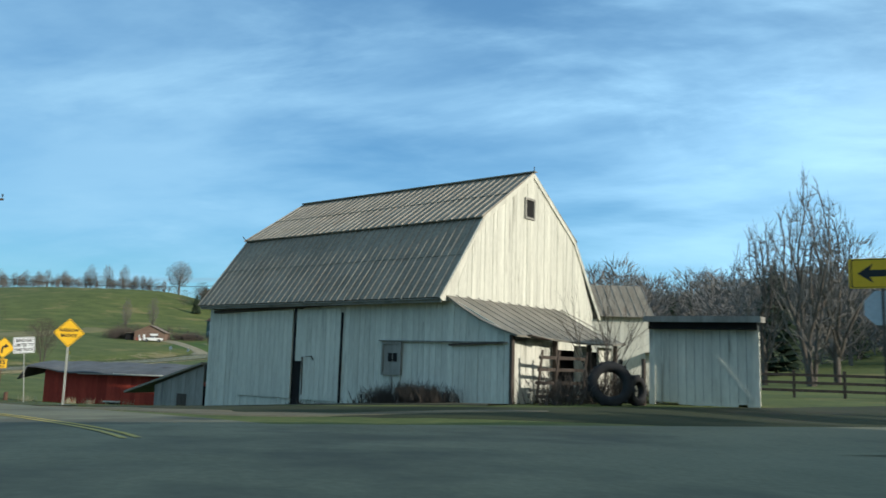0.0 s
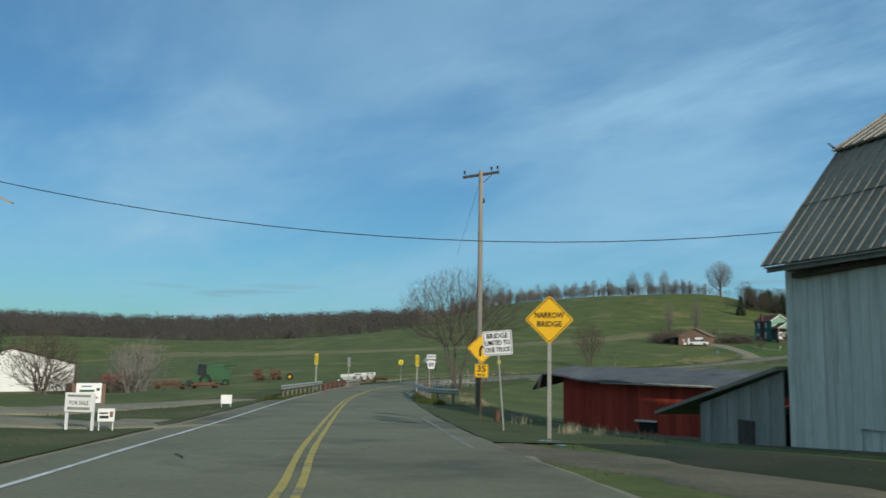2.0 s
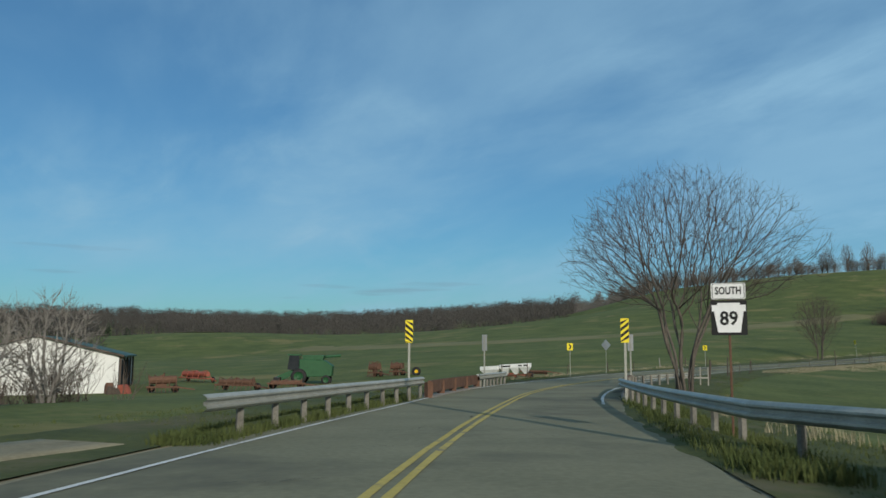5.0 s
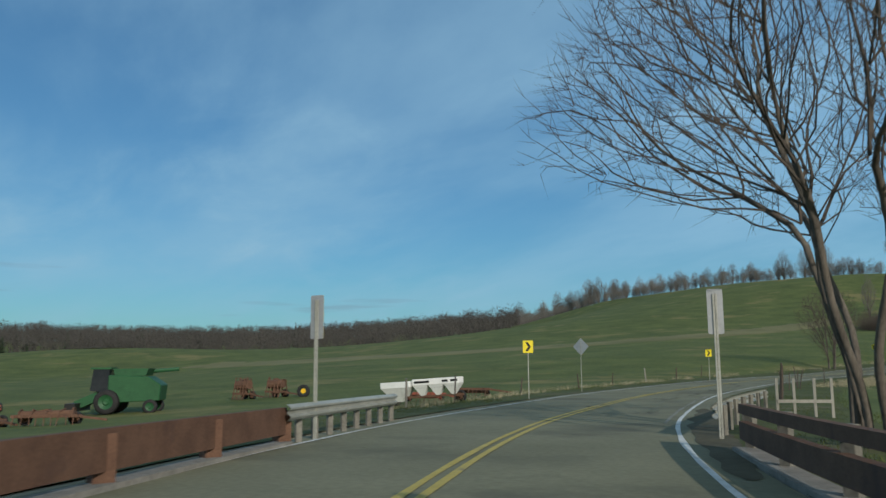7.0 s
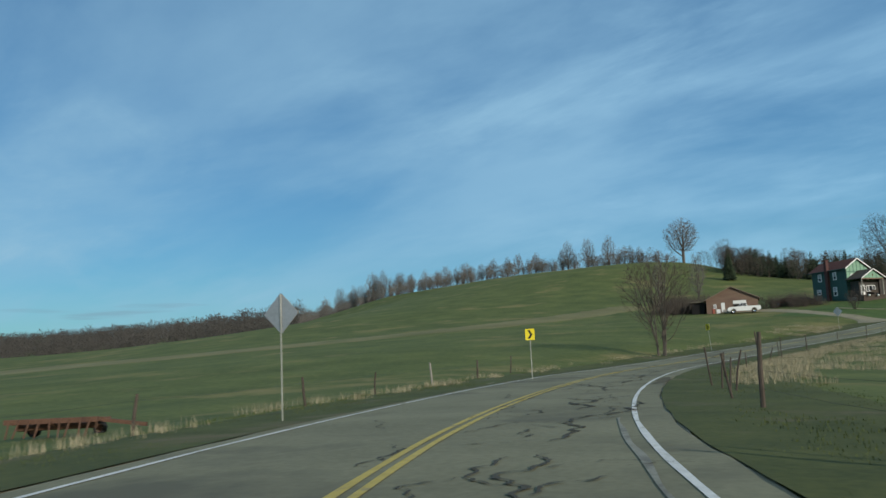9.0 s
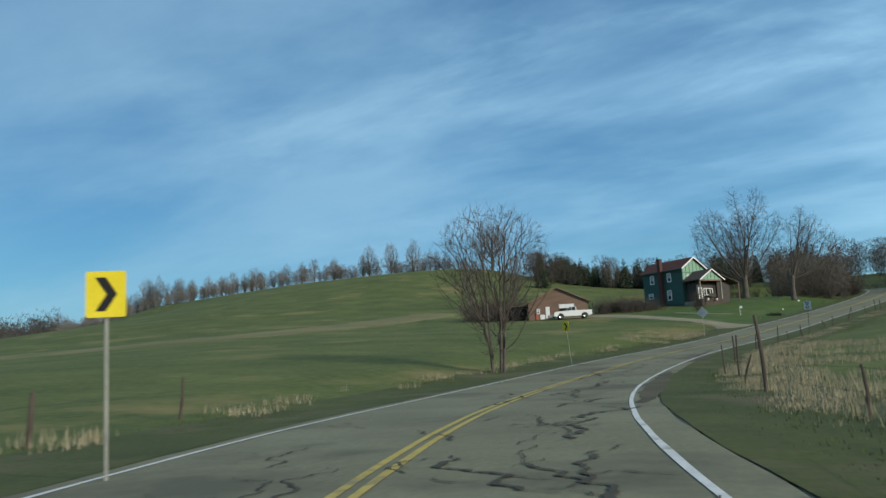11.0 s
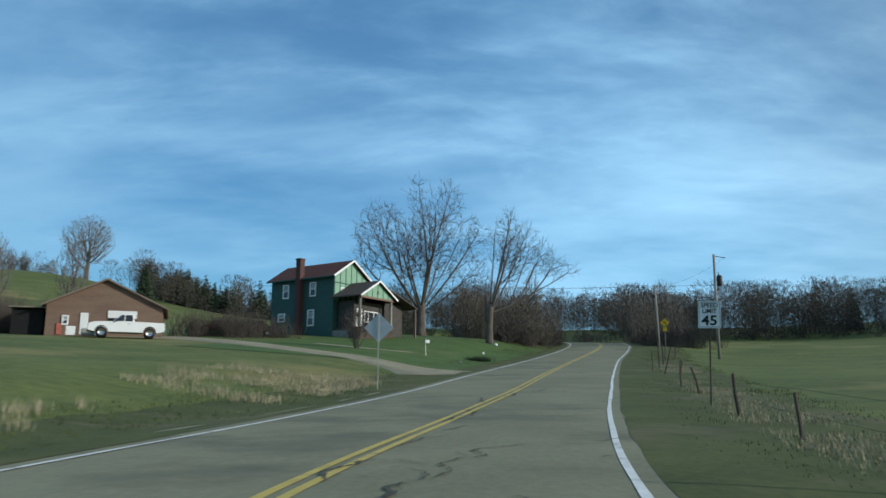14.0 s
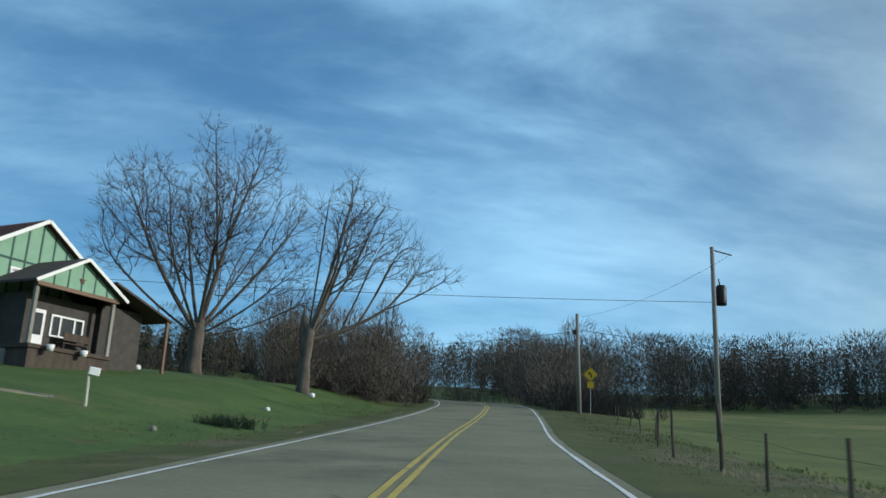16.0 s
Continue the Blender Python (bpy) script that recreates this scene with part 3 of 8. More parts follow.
def boards(parent, a, b, z0, top, mat, width=0.29, thick=0.035, name="board", skip=None, seed=1, gap=0.014, slope=0.0):
    """Upright boards, each its own piece, along a wall from a to b (local x, y); top is a function of the way along."""
    rng = random.Random(seed)
    a, b = Vector((*a, 0)), Vector((*b, 0))
    run = (b - a).length
    d = (b - a) / run
    n = Vector((d.y, -d.x, 0))
    k = max(1, round(run / width))
    for i in range(k):
        s0, s1 = run * i / k + gap / 2, run * (i + 1) / k - gap / 2
        if skip and skip(s0, s1):
            continue
        o = n * rng.uniform(0.0, 0.018)
        lo = z0 + slope * s0 + rng.choice((0, 0, 0.03, 0.1, 0.02))
        p0, p1 = a + d * s0 + o, a + d * s1 + o
        q0, q1 = p0 + n * thick, p1 + n * thick
        t0, t1 = top(s0), top(s1)
        v = [(p0.x, p0.y, lo), (p1.x, p1.y, lo), (p1.x, p1.y, t1), (p0.x, p0.y, t0), (q0.x, q0.y, lo), (q1.x, q1.y, lo), (q1.x, q1.y, t1), (q0.x, q0.y, t0)]
        part(name, Mesh().add(v, [(0, 3, 2, 1), (4, 5, 6, 7), (0, 1, 5, 4), (1, 2, 6, 5), (2, 3, 7, 6), (3, 0, 4, 7)]), mat, parent)


# solid dark core behind the boards
core = Mesh()
prof = [(0.05, -0.8), (0.05, EAVE - 0.1), (INSET, KNEE - 0.15), (BD / 2, RIDGE - 0.15), (BD - INSET, KNEE - 0.15), (BD - 0.05, EAVE - 0.1), (BD - 0.05, -0.8)]
core.prism(prof, BL - 0.1, Matrix(((0, 1, 0, 0.05), (1, 0, 0, 0), (0, 0, 1, 0), (0, 0, 0, 1))))
part("wall_core", core, DARK, barn)
slope_b = 0.055


def front_top(s):
    return EAVE + 0.1 if s < BL else EAVE - 0.05 - (s - BL) * 0.5


boards(barn, (0, -0.18), (LEAN, -0.18), -0.6, front_top, BOARD_W, skip=lambda a, b: 6.1 < (a + b) / 2 < 6.75, seed=3, slope=slope_b)
boards(barn, (BL + 0.02, 0.0), (BL + 0.02, BD), 0.6, gambrel, BOARD_W, seed=4)
boards(barn, (0.0, BD), (0.0, 0.0), -0.6, lambda s: gambrel(BD - s), BOARD_W, width=0.45, seed=5)
# black gap where the sliding door stands a little open, and the doors
part("door_opening", Mesh().box(6.42, -0.1, 1.5, 0.78, 0.1, 4.0), DARK, barn, "black gap beside the sliding door")
part("filler_board", Mesh().box(6.55, -0.25, 3.4, 0.42, 0.03, 2.3), BOARD_W, barn)
for x0, x1, name in ((2.5, 6.12, "sliding_door"), (6.78, 9.12, "sliding_door")):
    door = part(name, Mesh().box((x0 + x1) / 2, -0.26, 2.55, x1 - x0, 0.03, 3.9), BOARD_W, barn, "white sliding barn door")
    n_b = round((x1 - x0) / 0.3)
    for k in range(n_b):
        part("board", Mesh().box(x0 + (k + 0.5) * (x1 - x0) / n_b, -0.288, 2.55, (x1 - x0) / n_b - 0.014, 0.022, 3.9), BOARD_W, door)
part("door_gap", Mesh().box(9.18, -0.27, 2.45, 0.09, 0.06, 3.8), DARK, barn, "dark crack beside the door")
part("door_gap", Mesh().box(6.27, -0.25, 3.4, 0.09, 0.06, 2.3), DARK, barn, "dark crack beside the door")
part("door_handle", Mesh().tube([(6.9, -0.3, 0.8), (6.9, -0.36, 2.42), (7.5, -0.36, 2.47), (7.57, -0.34, 2.3)], [0.03] * 4, 6), WOOD_D, barn, "bent iron pull bar")
part("door_track", Mesh().bar((0.55, -0.36, 4.5), (11.8, -0.36, 4.78), 0.16, 0.14), WOOD_D, barn, "dark door track under the eave")
part("track_cover", Mesh().bar((0.5, -0.4, 4.64), (11.9, -0.4, 4.92), 0.24, 0.05), BOARD_G, barn)
win = part("window", Mesh().box(12.07, -0.27, 2.45, 0.92, 0.03, 1.2), BOARD_G, barn, "boarded grey window with two small panes")
for dx in (-0.48, 0.48):
    part("window_frame", Mesh().box(12.07 + dx, -0.3, 2.45, 0.08, 0.08, 1.32), BOARD_G, win)
for dz in (-0.62, 0.62):
    part("window_frame", Mesh().box(12.07, -0.302, 2.45 + dz, 0.88, 0.08, 0.08), BOARD_G, win)
for dx in (-0.13, 0.13):
    part("pane", Mesh().box(12.12 + dx, -0.295, 2.5, 0.2, 0.02, 0.34), DARK, win)
part("prop", Mesh().bar((12.1, -0.31, 1.8), (12.14, -0.31, 1.1), 0.05, 0.05), BOARD_G, barn)
part("ledge", Mesh().bar((11.4, -0.3, 3.16), (17.6, -0.3, 3.12), 0.14, 0.05), BOARD_G, barn, "thin grey weather ledge")
part("ledge", Mesh().bar((15.0, -0.34, 3.02), (17.5, -0.34, 3.12), 0.1, 0.07), WOOD_D, barn)
part("sill_stone", Mesh().box(2.0, -0.35, -0.35, 3.9, 0.4, 0.5), STONE, barn, "low stone footing", bevel=0.05)
for x in (9.2, 12.6, 15.9):
    part("footing_stone", Mesh().box(x, -0.28, -0.35 + x * slope_b, 2.6, 0.25, 0.7), STONE, barn, bevel=0.04)
gw = part("gable_window", Mesh().box(BL + 0.07, BD / 2 - 0.28, 9.25, 0.03, 0.62, 0.75), DARK, barn, "small dark gable window opening")
for dy in (-0.36, 0.36):
    part("window_frame", Mesh().box(BL + 0.1, BD / 2 - 0.28 + dy, 9.25, 0.06, 0.1, 0.95), BOARD_G, gw)
for dz in (-0.43, 0.43):
    part("window_frame", Mesh().box(BL + 0.102, BD / 2 - 0.28, 9.25 + dz, 0.06, 0.62, 0.1), BOARD_G, gw)


def roof_plane(parent, name, a0, a1, x0, x1, mat, rib_mat, ribs, thick=0.06, label="", laps=()):
    """A sheet roof between (y, z) a0 below and a1 above, with raised ribs that are pieces of their own."""
    rng = random.Random(len(name) + int(a0[0] * 10))
    (y0, z0), (y1, z1) = a0, a1
    run = math.hypot(y1 - y0, z1 - z0)
    nrm = Vector((0, -(z1 - z0) / run, (y1 - y0) / run))
    if nrm.z < 0:
        nrm = -nrm
    lo, hi = Vector((0, y0, z0)), Vector((0, y1, z1))
    X = Vector((1, 0, 0))
    sheet = Mesh()
    nseg, cells = max(2, int((x1 - x0) / 1.2)), 5
    top = [[lo.lerp(hi, j / cells) + X * (x0 + (x1 - x0) * i / nseg) + nrm * rng.uniform(-0.012, 0.014) for i in range(nseg + 1)] for j in range(cells + 1)]
    for r0, r1 in zip(top, top[1:]):
        sheet.strip(r0, r1)
    bot = [[p - nrm * thick for p in row] for row in (top[0], top[-1])]
    sheet.strip(top[0], bot[0]).strip(bot[0], bot[1]).strip(top[-1], bot[1])
    sheet.strip([r[0] for r in top], [r[0] - nrm * thick for r in top]).strip([r[-1] for r in top], [r[-1] - nrm * thick for r in top])
    plane = part(name, sheet, mat, parent, label)
    for i in range(ribs + 1):
        x = x0 + (x1 - x0) * i / ribs
        x = min(max(x, x0 + 0.02), x1 - 0.02)
        e = rng.uniform(-0.04, 0.05)
        m = Mesh()
        p, q = lo + X * x, hi + X * (x + rng.uniform(-0.02, 0.02))
        p = p - (hi - lo).normalized() * (0.03 + max(e, 0))
        w = X * 0.035
        m.add([p - w, p + w, q + w, q - w, p - w * 0.4 + nrm * 0.045, p + w * 0.4 + nrm * 0.045, q + w * 0.4 + nrm * 0.045, q - w * 0.4 + nrm * 0.045], [(0, 1, 5, 4), (1, 2, 6, 5), (2, 3, 7, 6), (3, 0, 4, 7), (4, 5, 6, 7)])
        part("roof_rib", m, rib_mat, plane)
    for f in laps:
        p = lo.lerp(hi, f) + nrm * 0.022
        part("sheet_lap", Mesh().bar(p + X * x0, p + X * x1, 0.05, 0.02), rib_mat, plane)
    return plane


OV, OX = 0.85, 0.12
roof_plane(barn, "lower_roof", (-OV, EAVE - 0.12), (INSET + 0.06, KNEE + 0.03), -0.15, BL + OX, TIN, TIN_RIB, 38, label="steep rusty grey ribbed tin roof", laps=(0.5,))
roof_plane(barn, "upper_roof", (INSET - 0.16, KNEE - 0.02), (BD / 2, RIDGE + 0.05), -0.15, BL + OX, TIN, TIN_RIB, 38, label="shallow grey ribbed tin roof", laps=(0.5,))
roof_plane(barn, "upper_roof", (BD - INSET + 0.16, KNEE - 0.02), (BD / 2, RIDGE + 0.052), -0.15, BL + OX, TIN, TIN_RIB, 20)
roof_plane(barn, "lower_roof", (BD + 0.7, EAVE - 0.12), (BD - INSET - 0.06, KNEE + 0.03), -0.15, BL + OX, TIN, TIN_RIB, 20)
part("ridge_cap", Mesh().bar((-0.2, BD / 2, RIDGE + 0.1), (BL + 0.2, BD / 2, RIDGE + 0.1), 0.26, 0.05), TIN_RIB, barn)
part("ridge_point", Mesh().tube([(BL + 0.1, BD / 2, RIDGE), (BL + 0.12, BD / 2, RIDGE + 0.35)], [0.03, 0.012], 6), WOOD_D, barn)
part("knee_point", Mesh().tube([(-0.1, INSET - 0.1, KNEE), (-0.25, INSET - 0.25, KNEE + 0.22)], [0.04, 0.015], 6), WOOD_D, barn)
rake = [(-OV, EAVE - 0.22), (INSET, KNEE - 0.1), (BD / 2, RIDGE - 0.06), (BD - INSET, KNEE - 0.1), (BD + 0.7, EAVE - 0.22)]
for (y0, z0), (y1, z1) in zip(rake, rake[1:]):
    part("rake_board", Mesh().bar((BL + 0.1, y0, z0), (BL + 0.1, y1, z1), 0.05, 0.2), BOARD_W, barn)
part("fascia", Mesh().box(BL / 2, -OV + 0.1, EAVE - 0.24, BL + 0.1, 0.05, 0.16), BOARD_G, barn)
part("soffit", Mesh().box(BL / 2, -OV / 2 - 0.1, EAVE - 0.2, BL, OV - 0.1, 0.03), BOARD_G, barn)
gable_fill = Mesh().prism([(-OV + 0.05, EAVE - 0.24), (0.1, EAVE - 0.3), (INSET + 0.1, KNEE - 0.4), (INSET, KNEE - 0.02)], 0.05, Matrix(((0, 1, 0, BL + 0.0), (1, 0, 0, 0), (0, 0, 1, 0), (0, 0, 0, 1))))
part("eave_return", gable_fill, BOARD_W, barn)
# lean-to on the sunny gable end
roof = Mesh()
rows = []
for j in range(5):
    u = j / 4
    rows.append([Vector((BL + 0.04 + (LEAN + 0.35 - BL) * u, y, EAVE - 0.02 - 1.52 * u + 0.18 * math.sin(math.pi * u) * -1 - 0.10 * math.sin(max(0, y - 1) * 0.42) * u)) for y in np.linspace(-0.45, 8.4, 12)])
for a, b in zip(rows, rows[1:]):
    roof.strip(a, b)
    roof.strip([p - Vector((0, 0, 0.07)) for p in a], [p - Vector((0, 0, 0.07)) for p in b])
for edge in ([r[0] for r in rows], [r[-1] for r in rows], rows[-1]):
    roof.strip(edge, [p - Vector((0, 0, 0.07)) for p in edge])
lean_roof = part("lean_to_roof", roof, surf("mossy_tin", (0.15, 0.14, 0.11), (0.26, 0.24, 0.20), 1.0, 0.85, 0.2, 12, c3=(0.10, 0.11, 0.06), stain=0.4), barn, "sagging mossy grey lean-to roof")
for y in np.linspace(0.1, 8.2, 12):
    part("roof_rib", Mesh().bar((BL + 0.1, y, EAVE + 0.02), (LEAN + 0.3, y, EAVE - 1.52 - 0.1 * math.sin(max(0, y - 1) * 0.42)), 0.05, 0.03), BOARD_G, lean_roof)
for y in (-0.1, 3.0, 5.8, 8.2):
    part("post", Mesh().box(LEAN - 0.05, y, 2.1, 0.16, 0.16, 2.7), WOOD_D, barn, "dark lean-to post")
part("corner_board", Mesh().box(LEAN + 0.02, -0.2, 2.1, 0.12, 0.14, 2.6), WOOD_D, barn)
boards(barn, (LEAN - 0.25, 0.1), (LEAN - 0.25, 8.2), 0.9, lambda s: 3.2, BOARD_W, width=0.34, seed=8, skip=lambda a, b: 3.3 < a < 4.4 or 6.0 < a < 6.7)
# solid black box; the shade under the lean-to roof is its colour
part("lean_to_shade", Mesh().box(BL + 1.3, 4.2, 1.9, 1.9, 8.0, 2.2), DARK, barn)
part("bent_flap", Mesh().bar((LEAN + 0.25, 0.3, 3.42), (LEAN + 0.3, 1.7, 3.3), 0.5, 0.03), WOOD_D, barn, "loose dark sheet at the lean-to's eave")
gate = thing("wooden_gate", barn.matrix_world @ pose(LEAN + 0.55, 2.3, 0.95, 8, 0, 82), "grey weathered wooden farm gate leaning on the lean-to", "gate")
for z in (0.25, 0.75, 1.25, 1.7):
    part("rail", Mesh().box(0, 0, z, 3.0, 0.04, 0.12), WOOD_D, gate)
for x in (-1.4, -0.4, 1.35):
    part("stile", Mesh().box(x, -0.04, 1.0, 0.12, 0.04, 1.95), WOOD_D, gate)

# ---- wing, shed and tyre beside the barn ----
wing = thing("barn_wing", pose(22.4, 36.6, 1.9, 0, 0, 10), "white wooden barn wing with a grey tin roof", "barn")
boards(wing, (-4.0, 0), (3.2, 0), -0.4, lambda s: 5.2, BOARD_W, width=0.4, seed=12)
boards(wing, (3.2, 0), (3.2, 6), -0.4, lambda s: 5.2 + 2.2 * (1 - abs(s - 3) / 3), BOARD_W, width=0.4, seed=13)
part("wall_core", Mesh().box(-0.4, 3, 2.4, 7.1, 5.9, 5.4), DARK, wing)
roof_plane(wing, "roof", (-0.4, 5.1), (3.0, 7.5), -4.2, 3.5, TIN, TIN_RIB, 14, label="grey tin roof")
roof_plane(wing, "roof", (6.4, 5.1), (3.0, 7.51), -4.2, 3.5, TIN, TIN_RIB, 14)
part("lean_roof", Mesh().bar((2.9, -0.6, 2.75), (4.3, -0.6, 2.65), 1.4, 0.08), TIN, wing)
part("low_wall", Mesh().box(3.7, 0.1, 1.1, 1.0, 0.1, 3.0), BOARD_W, wing)
part("dark_door", Mesh().box(1.3, -0.05, 1.2, 0.25, 0.06, 2.2), DARK, wing)

shed = thing("shed", pose(25.6, 13.9, 2.3, 0, 0, -15), "small white-grey board shed with a flat overhanging roof", "shed")
boards(shed, (-1.85, -1.2), (1.85, -1.2), -0.1, lambda s: 2.85, BOARD_W, width=0.3, seed=21)
boards(shed, (1.85, -1.2), (1.85, 1.2), -0.1, lambda s: 2.8, BOARD_W, width=0.3, seed=22)
boards(shed, (-1.85, 1.2), (-1.85, -1.2), -0.1, lambda s: 2.8, BOARD_W, width=0.3, seed=23)
boards(shed, (1.85, 1.2), (-1.85, 1.2), -0.1, lambda s: 2.8, BOARD_W, width=0.3, seed=24)
for x in (-1.88, 1.88):
    part("corner_board", Mesh().box(x, -1.24, 1.4, 0.22, 0.08, 3.0), BOARD_W, shed)
part("wall_core", Mesh().box(0, 0, 1.4, 3.6, 2.3, 2.7), DARK, shed)
# black block below the overhang, with the eave's shade put into its colour
part("under_eave", Mesh().box(0, -1.45, 2.9, 3.9, 0.5, 0.3), DARK, shed)
part("roof", Mesh().box(0, 0.0, 3.2, 4.2, 3.6, 0.22, pose(0, 0, 0, 3, 0, 0)), BOARD_G, shed, "pale flat roof with a thick edge")
part("brace", Mesh().bar((0.5, -1.27, 1.7), (1.7, -1.27, 0.2), 0.04, 0.12), BOARD_W, shed)


def tyre(name, m, r, w, label):
    ob = thing(name, m, label, "tyre")
    prof = [(r * 0.58, -w * 0.42), (r * 0.72, -w * 0.5), (r * 0.93, -w * 0.46), (r, -w * 0.3), (r, w * 0.3), (r * 0.93, w * 0.46), (r * 0.72, w * 0.5), (r * 0.58, w * 0.42), (r * 0.58, -w * 0.42)]
    part("tyre", Mesh().lathe(prof, 36), RUBBER, ob, smooth=True)
    for k in range(22):
        a = 2 * math.pi * k / 22
        part("lug", Mesh().box(r * 1.0, 0, (w * 0.22 if k % 2 else -w * 0.22), r * 0.07, r * 0.14, w * 0.5, pose(0, 0, 0, 0, 0, math.degrees(a))), RUBBER, ob)
    return ob


tyre("tractor_tyre", pose(21.75, 10.6, ground(21.75, 10.6) + 0.78, 80, 0, 8), 0.80, 0.42, "big black tractor tyre standing on the grass")
tyre("spare_tyre", pose(22.7, 11.2, ground(22.7, 11.2) + 0.55, 86, 0, 55), 0.55, 0.3, "smaller worn black tyre leaning beside the big one")
post = thing("dark_post", spot(23.0, 11.6), "short dark wooden post by the tyres", "post")
part("post", Mesh().tube([(0, 0, -0.3), (0, 0, 1.7)], [0.09, 0.08], 8), WOOD_D, post)

# ---- the red shed and grey lean-to by the road bank ----
red = thing("red_shed", pose(-16.2, 33.2, 0.22, 0, 0, 4.0), "long low red board shed with a sagging dark roof", "shed")
RL = 19.0


def red_eave(x):
    return 2.02 + 0.42 * math.exp(-max(x, 0) / 2.0) + 0.03 * math.sin(x * 1.7)


boards(red, (0.9, 0), (RL, 0), -1.2, lambda s: red_eave(s + 0.9) + 0.02, BOARD_R, width=0.34, seed=31)
boards(red, (0.9, 5.5), (0.9, 0), -1.2, lambda s: 2.1, BOARD_R, width=0.34, seed=32)
part("wall_core", Mesh().box(RL / 2 + 0.5, 2.8, 0.35, RL - 1.2, 5.2, 2.7), DARK, red)
rr = Mesh()
rr_rows = []
for y, u, drop in ((-0.6, 0.0, 0.0), (-0.1, 0.22, 0.0), (1.2, 0.6, 0.0), (2.8, 1.0, 0.0), (4.4, 0.7, 0.1), (6.2, 0.0, 0.5)):
    rr_rows.append([Vector((x, y, (red_eave(x) * (1 - u) + 2.78 * u) - drop - (0.85 if x < -0.4 else 0) + 0.04 * math.sin(x * 2.1 + y))) for x in [-0.75, -0.1] + list(np.linspace(0.5, RL + 0.5, 24))])
for a, b in zip(rr_rows, rr_rows[1:]):
    rr.strip(a, b)
    rr.strip([p - Vector((0, 0, 0.09)) for p in a], [p - Vector((0, 0, 0.09)) for p in b])
for edge in (rr_rows[0], rr_rows[-1], [r[0] for r in rr_rows], [r[-1] for r in rr_rows]):
    rr.strip(edge, [p - Vector((0, 0, 0.09)) for p in edge])
part("roof", rr, surf("old_felt_roof", (0.075, 0.078, 0.08), (0.14, 0.145, 0.147), 1.2, 0.85, 0.4, 14, c3=(0.045, 0.045, 0.045), stain=0.4), red, "sagging dark grey roof")
part("eave_trim", Mesh().bar((3.5, -0.63, 1.98), (RL, -0.63, 1.94), 0.04, 0.07), BOARD_G, red)
part("rafter_end", Mesh().bar((6.0, -0.66, 2.03), (9.5, -0.66, 2.0), 0.03, 0.05), BOARD_W, red, "torn pale roof edge")
for x in (5.9, 14.6):
    part("opening", Mesh().box(x, -0.02, -0.12, 1.0, 0.14, 0.5), DARK, red, "low dark opening")
    part("lintel", Mesh().box(x - 0.1, -0.1, 0.15, 1.2, 0.08, 0.1), BOARD_W, red)
grey = thing("grey_lean_to", pose(0.8, 21.4, 0.45, 0, 0, -29.4), "small grey board lean-to shed with a dark door", "shed")
boards(grey, (-1.5, -1.0), (2.6, -1.0), -0.6, lambda s: 1.55 + s * 0.27, BOARD_G, width=0.3, seed=41)
boards(grey, (-1.5, 1.6), (-1.5, -1.0), -0.6, lambda s: 1.55, BOARD_G, width=0.3, seed=42)
part("wall_core", Mesh().box(0.55, 0.4, 0.5, 3.9, 2.6, 2.0), DARK, grey)
part("roof", Mesh().bar((-4.0, 0.35, 1.1), (2.6, 0.35, 2.74), 3.2, 0.11), TIN, grey, "slanting dark tin roof")
part("door", Mesh().box(0.9, -1.06, 0.45, 0.75, 0.05, 1.5), WOOD_D, grey, "dark plank door")

# ---- the green house ----
HOUSE_BROWN = surf("dark_brown_boards", (0.042, 0.038, 0.034), (0.075, 0.068, 0.06), 2, 0.8, 0.2, 20)
HM = pose(-97.31, 239.85, 10.4, 0, 0, -35.0)
house = thing("house", HM, "two-storey dark green house with a red-brown roof and porch", "house")
HL, HD, HE, HR = 8.66, 5.2, 5.6, 7.4
shell = Mesh()
hp = [(0, -0.9), (0, HE), (HD / 2, HR - 0.08), (HD, HE), (HD, -0.9)]
shell.prism(hp, HL, Matrix(((0, 1, 0, 0), (1, 0, 0, 0), (0, 0, 1, 0), (0, 0, 0, 1))))
part("wall", shell, GREEN_D, house, "dark blue-green board siding")
for k in range(22):
    part("siding_board", Mesh().box(HL / 2, -0.012, 0.05 + k * 0.25, HL, 0.03, 0.235, pose(0, 0, 0, 0, 0, 0)), GREEN_D, house)
gm = Mesh()
gm.prism([(0.03, 2.9), (0.03, HE), (HD / 2, HR - 0.12), (HD - 0.03, HE), (HD - 0.03, 2.9)], 0.05, Matrix(((0, 1, 0, HL), (1, 0, 0, 0), (0, 0, 1, 0), (0, 0, 0, 1))))
part("gable_panel", gm, GREEN_L, house, "light green gable panel")
for y, z0, z1 in ((0.06, 2.9, 5.6), (0.9, 2.9, 6.1), (1.75, 2.9, 6.7), (2.6, 2.9, 7.2), (3.45, 2.9, 6.7), (4.3, 2.9, 6.1)):
    part("batten", Mesh().box(HL + 0.07, y, (z0 + z1) / 2, 0.04, 0.09, z1 - z0), GREEN_D, house)
part("batten", Mesh().box(HL + 0.07, HD / 2, 4.9, 0.05, HD, 0.1), GREEN_D, house)
part("batten", Mesh().box(HL + 0.07, HD / 2, 2.95, 0.05, HD, 0.1), GREEN_D, house)


